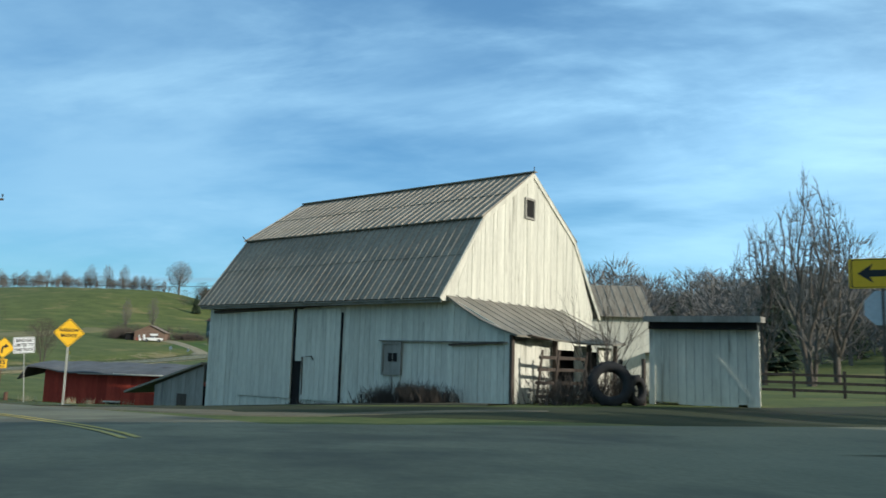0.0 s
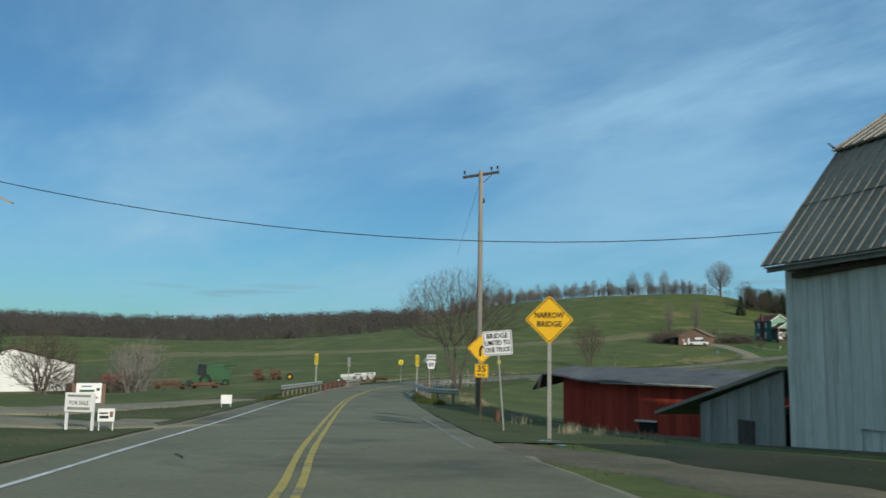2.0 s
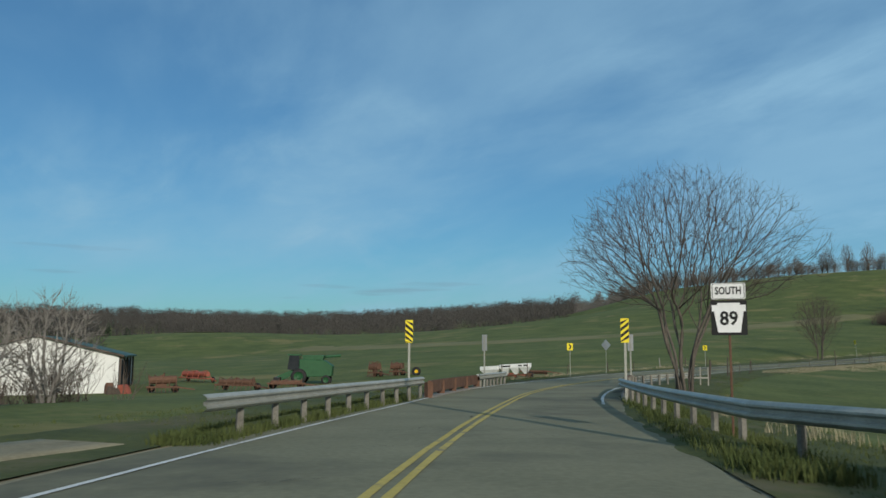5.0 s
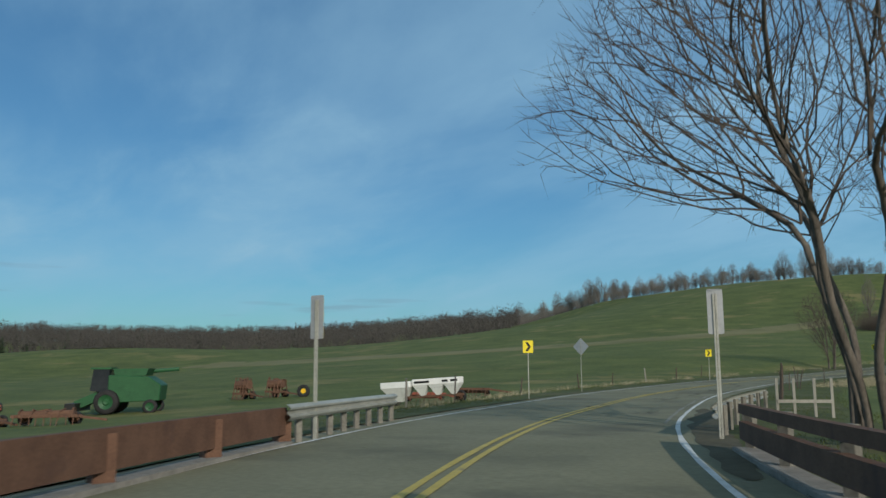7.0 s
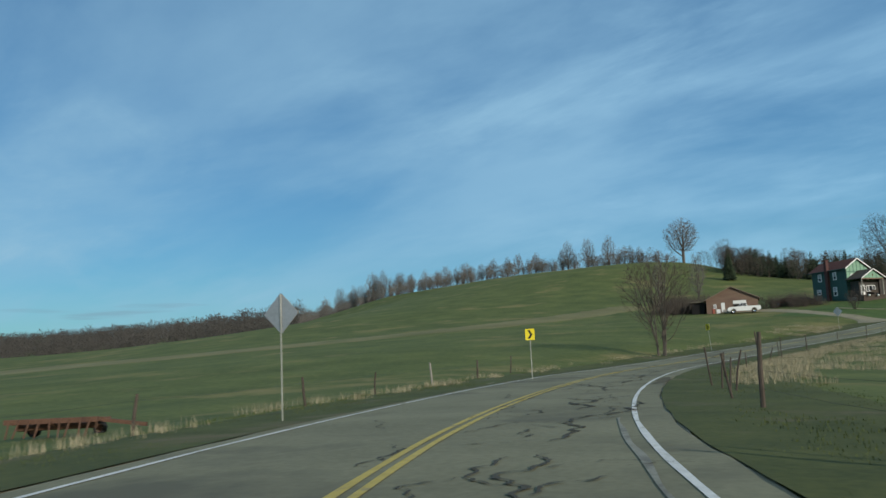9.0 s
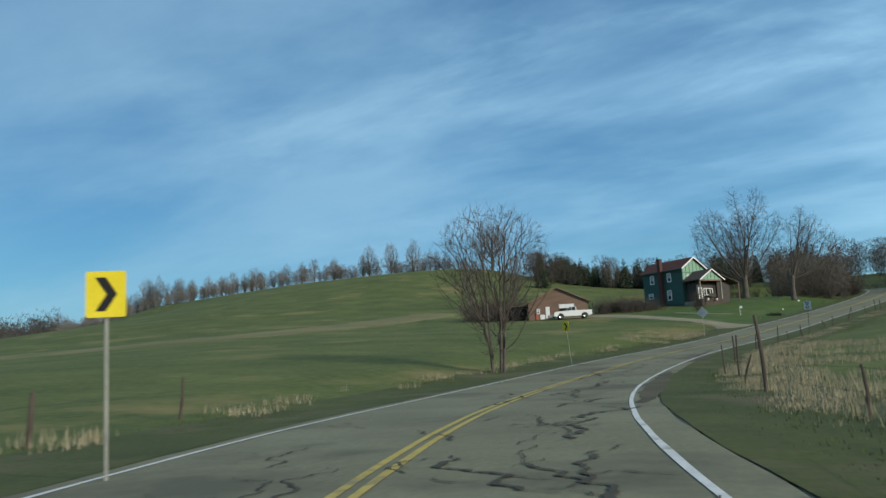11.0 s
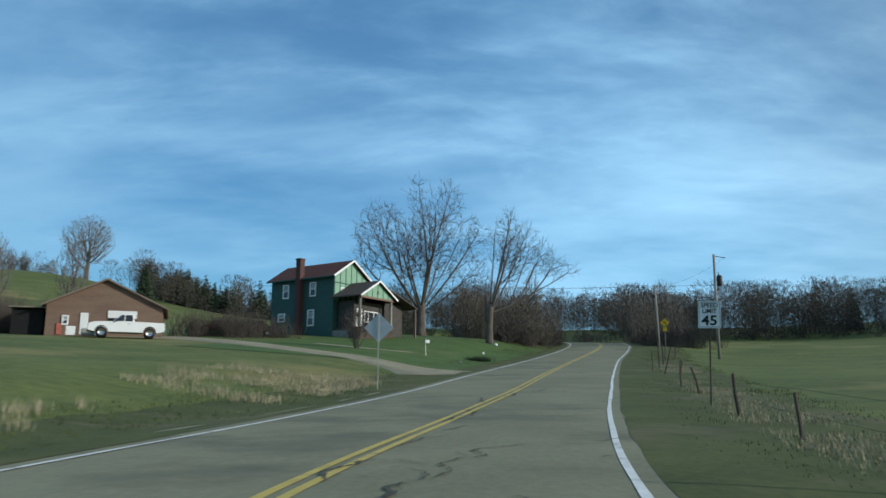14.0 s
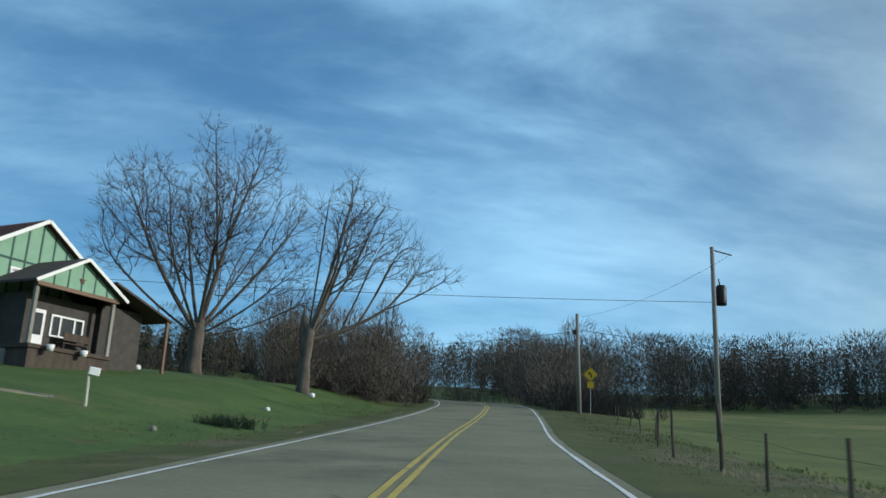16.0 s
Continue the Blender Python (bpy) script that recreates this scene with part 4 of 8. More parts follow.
def roof_slab(parent, lo, hi, x0, x1, mat, thick=0.12, name="roof", label=""):
    (y0, z0), (y1, z1) = lo, hi
    m = Mesh()
    v = [(x0, y0, z0), (x1, y0, z0), (x1, y1, z1), (x0, y1, z1)]
    m.add([*v, *[(x, y, z - thick) for x, y, z in v]], [(0, 1, 2, 3), (7, 6, 5, 4), (0, 4, 5, 1), (1, 5, 6, 2), (2, 6, 7, 3), (3, 7, 4, 0)])
    slab = part(name, m, mat, parent, label)
    run = math.hypot(y1 - y0, z1 - z0)
    for k in range(1, int(run / 0.28)):
        f = k * 0.28 / run
        part("shingle_course", Mesh().bar((x0, y0 + (y1 - y0) * f, z0 + (z1 - z0) * f + 0.006), (x1, y0 + (y1 - y0) * f, z0 + (z1 - z0) * f + 0.006), 0.03, 0.016), mat, slab)
    return slab


roof_slab(house, (-0.42, HE - 0.05), (HD / 2, HR + 0.06), -0.42, HL + 0.42, ROOF_R, label="red-brown shingle roof")
roof_slab(house, (HD + 0.42, HE - 0.05), (HD / 2, HR + 0.062), -0.42, HL + 0.42, ROOF_R)
for y0, z0, y1, z1 in ((-0.42, HE - 0.14, HD / 2, HR - 0.03), (HD + 0.42, HE - 0.14, HD / 2, HR - 0.03)):
    part("rake_trim", Mesh().bar((HL + 0.44, y0, z0), (HL + 0.44, y1, z1), 0.05, 0.2), WHITE_P, house)
part("eave_trim", Mesh().box(HL / 2, -0.44, HE - 0.14, HL + 0.84, 0.04, 0.16), GREEN_D, house)
chim = part("chimney", Mesh().box(4.3, -0.32, 3.45, 0.62, 0.62, 8.1), BRICK, house, "dark red brick chimney on the outside wall")
for k in range(36):
    part("brick_course", Mesh().box(4.3, -0.32, -0.4 + k * 0.22, 0.635, 0.635, 0.18), BRICK, chim)
part("cap", Mesh().box(4.3, -0.32, 7.55, 0.74, 0.74, 0.12), BRICK, chim)


def sash(parent, x, z, w, h, y=-0.02, m=None, label="white-framed sash window"):
    m = m or Matrix()
    ob = part("window", Mesh().box(x, y, z, w, 0.06, h, m), GLASS_D, parent, label)
    for dx in (-w / 2, w / 2):
        part("frame", Mesh().box(x + dx, y - 0.03, z, 0.12, 0.08, h + 0.12, m), WHITE_P, ob)
    for dz in (-h / 2, h / 2):
        part("frame", Mesh().box(x, y - 0.032, z + dz, w, 0.08, 0.12, m), WHITE_P, ob)
    part("sash_bar", Mesh().box(x, y - 0.03, z, w - 0.1, 0.05, 0.06, m), WHITE_P, ob)
    part("curtain", Mesh().box(x, y - 0.01, z + h * 0.22, w - 0.14, 0.05, h * 0.4, m), surf("pale_curtain", (0.25, 0.27, 0.27), (0.4, 0.42, 0.42), 4, 0.8), ob)
    return ob


sash(house, 2.1, 4.35, 0.75, 1.35)
sash(house, 5.9, 4.35, 0.75, 1.35)
sash(house, 1.6, 1.65, 0.9, 0.8)
sash(house, 5.7, 1.45, 0.8, 1.55)
GSIDE = Matrix(((0, -1, 0, HL), (1, 0, 0, 0), (0, 0, 1, 0), (0, 0, 0, 1)))
sash(house, 1.35, 4.2, 0.7, 0.45, -0.08, GSIDE, "small gable window")
# porch toward the road
PW, PD = 3.6, 5.2
part("foundation", Mesh().box(HL / 2 + 1.0, HD / 2 + 0.6, -1.0, HL + 2.0, HD + 1.2, 2.0), STONE, house, "grey stone foundation")
part("porch_skirt", Mesh().box(HL + PW / 2, PD / 2, -0.9, PW - 0.2, PD - 0.2, 2.0), WOOD_D, house, "dark boards under the porch")
porch = part("porch_floor", Mesh().box(HL + PW / 2, PD / 2, 0.14, PW, PD, 0.2), WOOD_D, house, "low dark porch floor")
for y in (0.15, PD - 0.15):
    part("porch_post", Mesh().box(HL + PW - 0.25, y, 1.75, 0.18, 0.18, 3.3), BOARD_G, house, "weathered grey porch post")
roof_slab2 = Mesh()
for sgn, ya in ((1, -0.35), (-1, PD + 0.35)):
    v = [(HL - 0.05, ya, 3.35), (HL + PW + 0.3, ya, 3.35), (HL + PW + 0.3, PD / 2, 5.05), (HL - 0.05, PD / 2, 5.05)]
    roof_slab2.add([*v, *[(x, y, z - 0.12) for x, y, z in v]], [(0, 1, 2, 3), (7, 6, 5, 4), (0, 4, 5, 1), (1, 5, 6, 2), (2, 6, 7, 3), (3, 7, 4, 0)])
part("porch_roof", roof_slab2, ROOF_D, house, "brown shingle porch roof")
pg = Mesh()
pg.prism([(0.0, 3.3), (PD / 2, 4.88), (PD, 3.3)], 0.06, Matrix(((0, 1, 0, HL + PW - 0.1), (1, 0, 0, 0), (0, 0, 1, 0), (0, 0, 0, 1))))
part("porch_gable", pg, GREEN_L, house, "light green porch gable")
for y in (0.9, 1.75, 2.6, 3.45, 4.3):
    h = 1.58 * (1 - abs(y - PD / 2) / (PD / 2))
    part("batten", Mesh().box(HL + PW - 0.02, y, 3.3 + h / 2, 0.03, 0.07, h), GREEN_D, house)
for ya in (-0.35, PD + 0.35):
    part("rake_trim", Mesh().bar((HL + PW + 0.31, ya, 3.26), (HL + PW + 0.31, PD / 2, 4.96), 0.04, 0.17), WHITE_P, house)
part("porch_beam", Mesh().box(HL + PW - 0.1, PD / 2, 3.22, 0.18, PD, 0.2), BROWN, house)
star = Mesh()
star.prism([(0.22 * (1 if k % 2 == 0 else 0.42) * math.sin(math.pi * k / 5), 0.22 * (1 if k % 2 == 0 else 0.42) * math.cos(math.pi * k / 5)) for k in range(10)], 0.03, Matrix(((0, 1, 0, HL + PW - 0.02), (1, 0, 0, PD / 2), (0, 0, 1, 3.85), (0, 0, 0, 1))))
part("star_ornament", star, RUST, house, "rusty metal star")
# brown side wing behind the porch
part("side_wall", Mesh().box(HL + 0.6, HD + 1.5, 1.2, 3.6, 3.0, 3.9), HOUSE_BROWN, house, "brown board side wing")
sw = Mesh()
v = [(HL - 1.3, HD - 0.3, 4.3), (HL + 3.6, HD - 0.3, 4.3), (HL + 3.6, HD + 4.2, 2.9), (HL - 1.3, HD + 4.2, 2.9)]
sw.add([*v, *[(x, y, z - 0.12) for x, y, z in v]], [(0, 1, 2, 3), (7, 6, 5, 4), (0, 4, 5, 1), (1, 5, 6, 2), (2, 6, 7, 3), (3, 7, 4, 0)])
part("side_roof", sw, ROOF_D, house)
part("side_post", Mesh().box(HL + 3.4, HD + 4.0, 1.2, 0.16, 0.16, 3.6), BROWN, house)
BWIN = Matrix(((0, -1, 0, HL + 3.1), (1, 0, 0, 0), (0, 0, 1, 0), (0, 0, 0, 1)))
pic = part("picture_window", Mesh().box(3.2, 0.9, 1.5, 1.9, 0.06, 1.0, BWIN @ pose(0, 0, 0)), GLASS_D, house, "large white-framed picture window")
part("brown_wall", Mesh().box(HL + 1.2, HD / 2 + 0.2, 1.5, 2.0, HD - 0.8, 2.9), HOUSE_BROWN, house)
for dx in (-1.0, -0.45, 0.45, 1.0):
    part("frame", Mesh().box(3.2 + dx, 0.86, 1.5, 0.1, 0.1, 1.15, BWIN), WHITE_P, pic)
for dz in (-0.53, 0.53):
    part("frame", Mesh().box(3.2, 0.858, 1.5 + dz, 2.1, 0.1, 0.1, BWIN), WHITE_P, pic)
part("door", Mesh().box(1.4, 0.9, 1.2, 0.85, 0.08, 2.0, BWIN), WHITE_P, house, "white front door")
part("door_glass", Mesh().box(1.4, 0.85, 1.45, 0.5, 0.06, 1.1, BWIN), GLASS_D, house)
bench = thing("porch_bench", HM @ pose(HL + PW - 0.9, 3.4, 0.22, 0, 0, 90), "dark wooden bench on the porch", "bench")
part("seat", Mesh().box(0, 0, 0.42, 1.7, 0.42, 0.05), WOOD_D, bench)
part("backrest", Mesh().box(0, -0.2, 0.75, 1.7, 0.05, 0.4), WOOD_D, bench)
for x in (-0.75, 0.75):
    for y in (-0.16, 0.16):
        part("leg", Mesh().box(x, y, 0.2, 0.06, 0.06, 0.4), WOOD_D, bench)
for x, y in ((HL + PW + 0.35, 1.0), (HL + PW + 0.3, 3.1)):
    pot = thing("white_pot", HM @ pose(x, y, 0.0 - 0.05), "white flower pot by the porch", "flower pot", "pots by the porch")
    part("pot", Mesh().lathe([(0.0, 0.0), (0.14, 0.0), (0.2, 0.32), (0.17, 0.32), (0.15, 0.25), (0, 0.25)], 14), WHITE_P, pot, smooth=True)

# ---- the tan garage ----
garage = thing("garage", pose(-112.1, 220.9, 8.7, 0, 0, 17.0), "low tan-brown garage with a wide gable front", "garage")
GL = 9.1
gs = Mesh()
gs.prism([(0, -0.8), (0, 2.6), (GL / 2, 4.75), (GL, 2.6), (GL, -0.8)], 9.0)
part("wall", gs, BROWN, garage, "tan-brown siding")
for x0, z0, x1, z1 in ((-0.4, 2.5, GL / 2, 4.85), (GL + 0.4, 2.5, GL / 2, 4.86)):
    rs = Mesh()
    v = [(x0, -0.35, z0), (x1, -0.35, z1), (x1, 9.3, z1), (x0, 9.3, z0)]
    rs.add([*v, *[(x, y, z - 0.14) for x, y, z in v]], [(0, 1, 2, 3), (7, 6, 5, 4), (0, 4, 5, 1), (1, 5, 6, 2), (2, 6, 7, 3), (3, 7, 4, 0)])
    part("roof", rs, surf("tan_roof", (0.16, 0.12, 0.09), (0.24, 0.19, 0.15), 2, 0.9, 0.3, 20), garage, "tan-brown roof")
part("garage_door", Mesh().box(5.9, -0.03, 1.0, 2.3, 0.06, 2.1), BROWN, garage, "partly raised garage door")
part("door_panel", Mesh().box(5.9, -0.06, 1.85, 2.3, 0.05, 0.62), WHITE_P, garage, "white upper door panel")
part("door_dark", Mesh().box(5.9, -0.05, 1.3, 2.2, 0.04, 0.5), DARK, garage)
part("side_door", Mesh().box(2.95, -0.04, 1.0, 0.62, 0.06, 1.8), WHITE_P, garage, "white side door")
sash(garage, 1.5, 1.25, 0.4, 0.7, -0.03)
part("side_lean_to", Mesh().bar((-1.4, 0.5, 2.3), (-1.4, 6.5, 2.3), 3.0, 0.1), TIN, garage, "dark side lean-to roof")
# black block filling the side lean-to; its shade is put into the colour
part("lean_to_wall", Mesh().box(-1.5, 3.6, 0.8, 2.4, 5.4, 2.6), DARK, garage)
for k, (x, w, h, mt) in enumerate(((2.1, 0.7, 0.75, WHITE_P), (3.6, 1.3, 0.55, BOARD_G), (1.2, 0.4, 0.9, MACHINE_R), (4.3, 0.5, 0.7, STEEL_W))):
    box = thing("yard_box", pose(*(garage.matrix_world @ Vector((x, -1.3 - 0.2 * k, -0.1)))[:], 0, 0, 20 + 9 * k), "pale box among the clutter before the garage", "box", "clutter before the garage")
    part("box", Mesh().box(0, 0, h / 2, w, 0.5, h), mt, box, bevel=0.02)

# ---- the white machine barn across the road ----
wb = thing("machine_barn", pose(-102.6, 41.8, -2.15, 0, 0, -108.0), "long low white steel machine barn with a green roof", "barn")
WBP = [(0, -0.5), (0, 4.0), (7.6, 5.75), (22, 1.6), (22, -0.5)]
wbm = Mesh()
wbm.prism([(x, z) for x, z in WBP], 21.0, pose(0, -21.0, 0))
part("wall", wbm, STEEL_W, wb, "white steel cladding")
for k in range(44):
    x = 0.25 + k * 0.5
    top = 4.0 + 1.75 * x / 7.6 if x < 7.6 else 5.75 - 4.15 * (x - 7.6) / 14.4
    part("cladding_rib", Mesh().box(x, 0.015, top / 2 - 0.2, 0.05, 0.03, top), STEEL_W, wb)
for x0, z0, x1, z1 in ((-0.5, 3.95, 7.6, 5.95), (22.5, 1.55, 7.6, 5.96)):
    rs = Mesh()
    v = [(x0, 0.4, z0), (x1, 0.4, z1), (x1, -21.4, z1), (x0, -21.4, z0)]
    rs.add([*v, *[(x, y, z - 0.15) for x, y, z in v]], [(0, 1, 2, 3), (7, 6, 5, 4), (0, 4, 5, 1), (1, 5, 6, 2), (2, 6, 7, 3), (3, 7, 4, 0)])
    part("roof", rs, ROOF_G, wb, "green steel roof")
    part("rake_trim", Mesh().bar((x0, 0.42, z0 - 0.05), (x1, 0.42, z1 - 0.05), 0.05, 0.2), WOOD_D, wb)
# black panel over the wall; the side's shade is put into its colour
part("open_side", Mesh().box(-0.06, -9.0, 1.7, 0.1, 17.0, 3.5), DARK, wb, "black panel for the barn's dark side")
for y in (-0.2, -5.0, -10.0, -15.0, -20.0):
    part("side_post", Mesh().box(-0.15, y, 1.8, 0.2, 0.2, 4.0), WOOD_D, wb)

# unseen plain house added beside the junction, so that its roof shades the road there
fh = thing("farmhouse", pose(35.0, -7.5, 2.1, 0, 0, 28.0), "unseen plain white house added to shade the junction", "house")
part("wall", Mesh().prism([(-4, -0.5), (-4, 5.4), (0, 8.2), (4, 5.4), (4, -0.5)], 15.0, Matrix(((0, 1, 0, -7.5), (1, 0, 0, 0), (0, 0, 1, 0), (0, 0, 0, 1)))), WHITE_P, fh)
for sgn in (-1, 1):
    rs = Mesh()
    v = [(-7.9, sgn * 4.5, 5.1), (7.9, sgn * 4.5, 5.1), (7.9, 0, 8.4), (-7.9, 0, 8.4)]
    rs.add([*v, *[(x, y, z - 0.15) for x, y, z in v]], [(0, 1, 2, 3), (7, 6, 5, 4), (0, 4, 5, 1), (1, 5, 6, 2), (2, 6, 7, 3), (3, 7, 4, 0)])
    part("roof", rs, ROOF_D, fh)
# unseen long shed, added to stretch the house's shadow across the road
shade_shed = thing("cattle_shed", pose(33.0, -25.5, 2.0, 0, 0, 74.0), "unseen long grey shed added to shade the road", "shed")
part("wall", Mesh().prism([(-4, -0.5), (-4, 6.2), (0, 9.0), (4, 6.2), (4, -0.5)], 26.0, Matrix(((0, 1, 0, -13), (1, 0, 0, 0), (0, 0, 1, 0), (0, 0, 0, 1)))), BOARD_G, shade_shed)
for sgn in (-1, 1):
    rs = Mesh()
    v = [(-13.4, sgn * 4.5, 5.95), (13.4, sgn * 4.5, 5.95), (13.4, 0, 9.2), (-13.4, 0, 9.2)]
    rs.add([*v, *[(x, y, z - 0.15) for x, y, z in v]], [(0, 1, 2, 3), (7, 6, 5, 4), (0, 4, 5, 1), (1, 5, 6, 2), (2, 6, 7, 3), (3, 7, 4, 0)])
    part("roof", rs, TIN, shade_shed)


# ---- signs ----
def rrect(w, h, r, n=4):
    pts = []
    for cx, cz, a0 in ((w / 2 - r, h / 2 - r, 0), (-w / 2 + r, h / 2 - r, 90), (-w / 2 + r, -h / 2 + r, 180), (w / 2 - r, -h / 2 + r, 270)):
        pts += [(cx + r * math.cos(radians(a0 + 90 * k / n)), cz + r * math.sin(radians(a0 + 90 * k / n))) for k in range(n + 1)]
    return pts


def turned(pts, deg):
    c, s = math.cos(radians(deg)), math.sin(radians(deg))
    return [(x * c - z * s, x * s + z * c) for x, z in pts]


def moved(pts, dx, dz):
    return [(x + dx, z + dz) for x, z in pts]


def facing(x, y, fx, fy):
    """The turn about z that lets a sign at x, y face the place fx, fy."""
    return math.degrees(math.atan2(fx - x, -(fy - y)))


def plate(parent, pts, z, face, name="plate", label="", border=None, inset=0.03, border_w=0.02):
    """A sign plate with its grey back and an inset border line."""
    ob = part(name, Mesh().prism(moved(pts, 0, z), 0.004, pose(0, -0.012, 0)), face, parent, label)
    part("plate_back", Mesh().prism(moved(pts, 0, z), 0.003, pose(0, -0.007, 0)), BACK, ob)
    if border:
        k0 = [(x * (1 - 2 * inset), q * (1 - 2 * inset)) for x, q in pts]
        k1 = [(x * (1 - 2 * (inset + border_w)), q * (1 - 2 * (inset + border_w))) for x, q in pts]
        m = Mesh()
        m.strip([(x, -0.0145, q + z) for x, q in k0 + k0[:1]], [(x, -0.0145, q + z) for x, q in k1 + k1[:1]])
        part("border", m, border, ob)
    return ob


def u_post(parent, h, mat=GALV, x=0.0, lean=0.0, label=""):
    m = Mesh()
    m.prism([(-0.022, 0.0), (-0.015, 0.014), (0.015, 0.014), (0.022, 0.0), (0.015, -0.008), (-0.015, -0.008)], 1.0, Matrix(((1, 0, 0, x), (0, 0, 1, 0.015), (0, h + 0.4, 0, -0.4), (0, 0, 0, 1))))
    return part("post", m, mat, parent, label)


ARROW_BEND = [(-0.10, -0.26), (-0.10, -0.02), (-0.04, 0.09), (0.05, 0.13), (0.05, 0.21), (0.22, 0.09), (0.05, -0.03), (0.05, 0.04), (0.0, 0.01), (-0.02, -0.05), (-0.02, -0.26)]
CHEVRON = [(-0.13, 0.22), (0.0, 0.22), (0.14, 0.0), (0.0, -0.22), (-0.13, -0.22), (0.01, 0.0)]

# narrow bridge
x, y = -1.15, 13.45
zb = ground(x, y)
nb = thing("narrow_bridge_sign", pose(x, y, zb, 0, 0, facing(x, y, 9, -2)), "yellow diamond narrow bridge sign on twin steel posts", "road sign")
pl = plate(nb, turned(rrect(0.9, 0.9, 0.06), 45), 4.35 - zb, YELLOW, border=BLACK)
words("lettering", "NARROW", 0.2, pose(0, -0.018, 4.35 - zb + 0.11, 90), BLACK, pl, width=0.76)
words("lettering", "BRIDGE", 0.2, pose(0, -0.018, 4.35 - zb - 0.12, 90), BLACK, pl, width=0.64)
u_post(nb, 4.7 - zb, x=-0.022)
u_post(nb, 4.7 - zb, x=0.03)

x, y = -4.3, 15.35
zb = ground(x, y)
bs = thing("truck_limit_sign", pose(x, y, zb, 0, -4.5, facing(x, y, 6, -2)), "white bridge limit sign on a leaning steel post", "road sign")
pl = plate(bs, rrect(0.9, 0.74, 0.05), 3.8 - zb, WHITE, border=BLACK)
for k, (tx, wd) in enumerate((("BRIDGE", 0.66), ("LIMITED TO", 0.76), ("ONE TRUCK", 0.76))):
    words("lettering", tx, 0.2, pose(0, -0.018, 3.8 - zb + 0.21 - 0.21 * k, 90), BLACK, pl, width=wd)
u_post(bs, 3.9 - zb)

x, y = -7.2, 17.5
zb = ground(x, y)
ar = thing("curve_sign", pose(x, y, zb, 0, 1.0, facing(x, y, 4, 4)), "yellow diamond right-curve sign with a 35 mph plate", "road sign")
pl = plate(ar, turned(rrect(0.74, 0.74, 0.05), 45), 3.66 - zb, YELLOW, border=BLACK)
part("arrow", Mesh().prism([(px, pz + 3.66 - zb) for px, pz in ARROW_BEND], 0.003, pose(0, -0.018, 0)), BLACK, pl)
pl = plate(ar, rrect(0.46, 0.46, 0.04), 2.9 - zb, YELLOW, border=BLACK)
words("lettering", "35", 0.3, pose(0, -0.018, 2.96 - zb, 90), BLACK, pl, width=0.3)
words("lettering", "M.P.H.", 0.12, pose(0, -0.018, 2.76 - zb, 90), BLACK, pl, width=0.26)
u_post(ar, 3.9 - zb, RUST)

x, y = -26.15, 33.8
zb = ground(x, y)
rt = thing("route_sign", pose(x, y, zb, 0, 0, facing(x, y, -12, 14)), "white keystone route marker with a south plate above", "road sign")
pl = plate(rt, rrect(0.61, 0.3, 0.03), 3.4 - zb, WHITE, border=BLACK)
words("lettering", "SOUTH", 0.2, pose(0, -0.018, 3.4 - zb, 90), BLACK, pl, width=0.46)
pl = plate(rt, rrect(0.64, 0.64, 0.03), 2.9 - zb, BLACK)
KEY = [(-0.2, 0.28), (-0.2, 0.24), (-0.3, 0.24), (-0.3, 0.12), (-0.26, 0.12), (-0.2, -0.27), (0.2, -0.27), (0.26, 0.12), (0.3, 0.12), (0.3, 0.24), (0.2, 0.24), (0.2, 0.28)]
key = part("keystone", Mesh().prism(moved(KEY, 0, 2.9 - zb), 0.003, pose(0, -0.018, 0)), WHITE, pl)
words("lettering", "89", 0.36, pose(0, -0.022, 2.88 - zb, 90), BLACK, key, width=0.32)
u_post(rt, 3.5 - zb, RUST)


def hazard(x, y, ztop, fx, fy, flip):
    """A striped object marker on a steel post."""
    zb = ground(x, y)
    ob = thing("hazard_marker", pose(x, y, zb, 0, 0, facing(x, y, fx, fy)), "yellow and black striped bridge marker on a steel post", "road sign", "bridge markers")
    zc = ztop - 0.457 - zb
    pl = plate(ob, rrect(0.31, 0.914, 0.03), zc, LEMON)
    for k in range(5):
        z0 = -0.52 + k * 0.24
        poly = [(-0.15, z0), (0.15, z0 + 0.24 * flip), (0.15, z0 + 0.24 * flip + 0.125), (-0.15, z0 + 0.125)]
        poly = [(a, min(max(b, -0.44), 0.44)) for a, b in poly]
        if max(b for _, b in poly) - min(b for _, b in poly) > 0.03:
            part("stripe", Mesh().prism(moved(poly, 0, zc), 0.003, pose(0, -0.017, 0)), BLACK, pl)
    u_post(ob, ztop - zb - 0.1, x=-0.02)
    u_post(ob, ztop - zb - 0.1, x=0.028)
    return ob


hazard(-44.86, 38.72, 3.53, -30, 27, -1)
hazard(-38.45, 44.28, 3.55, -25, 31, 1)
hazard(-54.6, 50.1, 3.26, -70, 78, -1)
hazard(-49.0, 56.1, 3.28, -65, 80, 1)


def chevron(x, y, zc, fx, fy, lean=0.0, k=1.0):
    zb = ground(x, y)
    ob = thing("chevron_sign", pose(x, y, zb, 0, lean, facing(x, y, fx, fy)), "yellow chevron curve sign on a steel post", "road sign", "chevrons round the bend")
    pl = plate(ob, rrect(0.5 * k, 0.6 * k, 0.03), zc - zb, LEMON)
    part("chevron", Mesh().prism([(px * k, pz * k + zc - zb) for px, pz in CHEVRON], 0.003, pose(0, -0.018, 0)), BLACK, pl)
    u_post(ob, zc - zb + 0.1)
    return ob


chevron(-68.6, 70.1, 2.75, -50, 53)
chevron(-81.25, 104.3, 2.9, -57, 66)
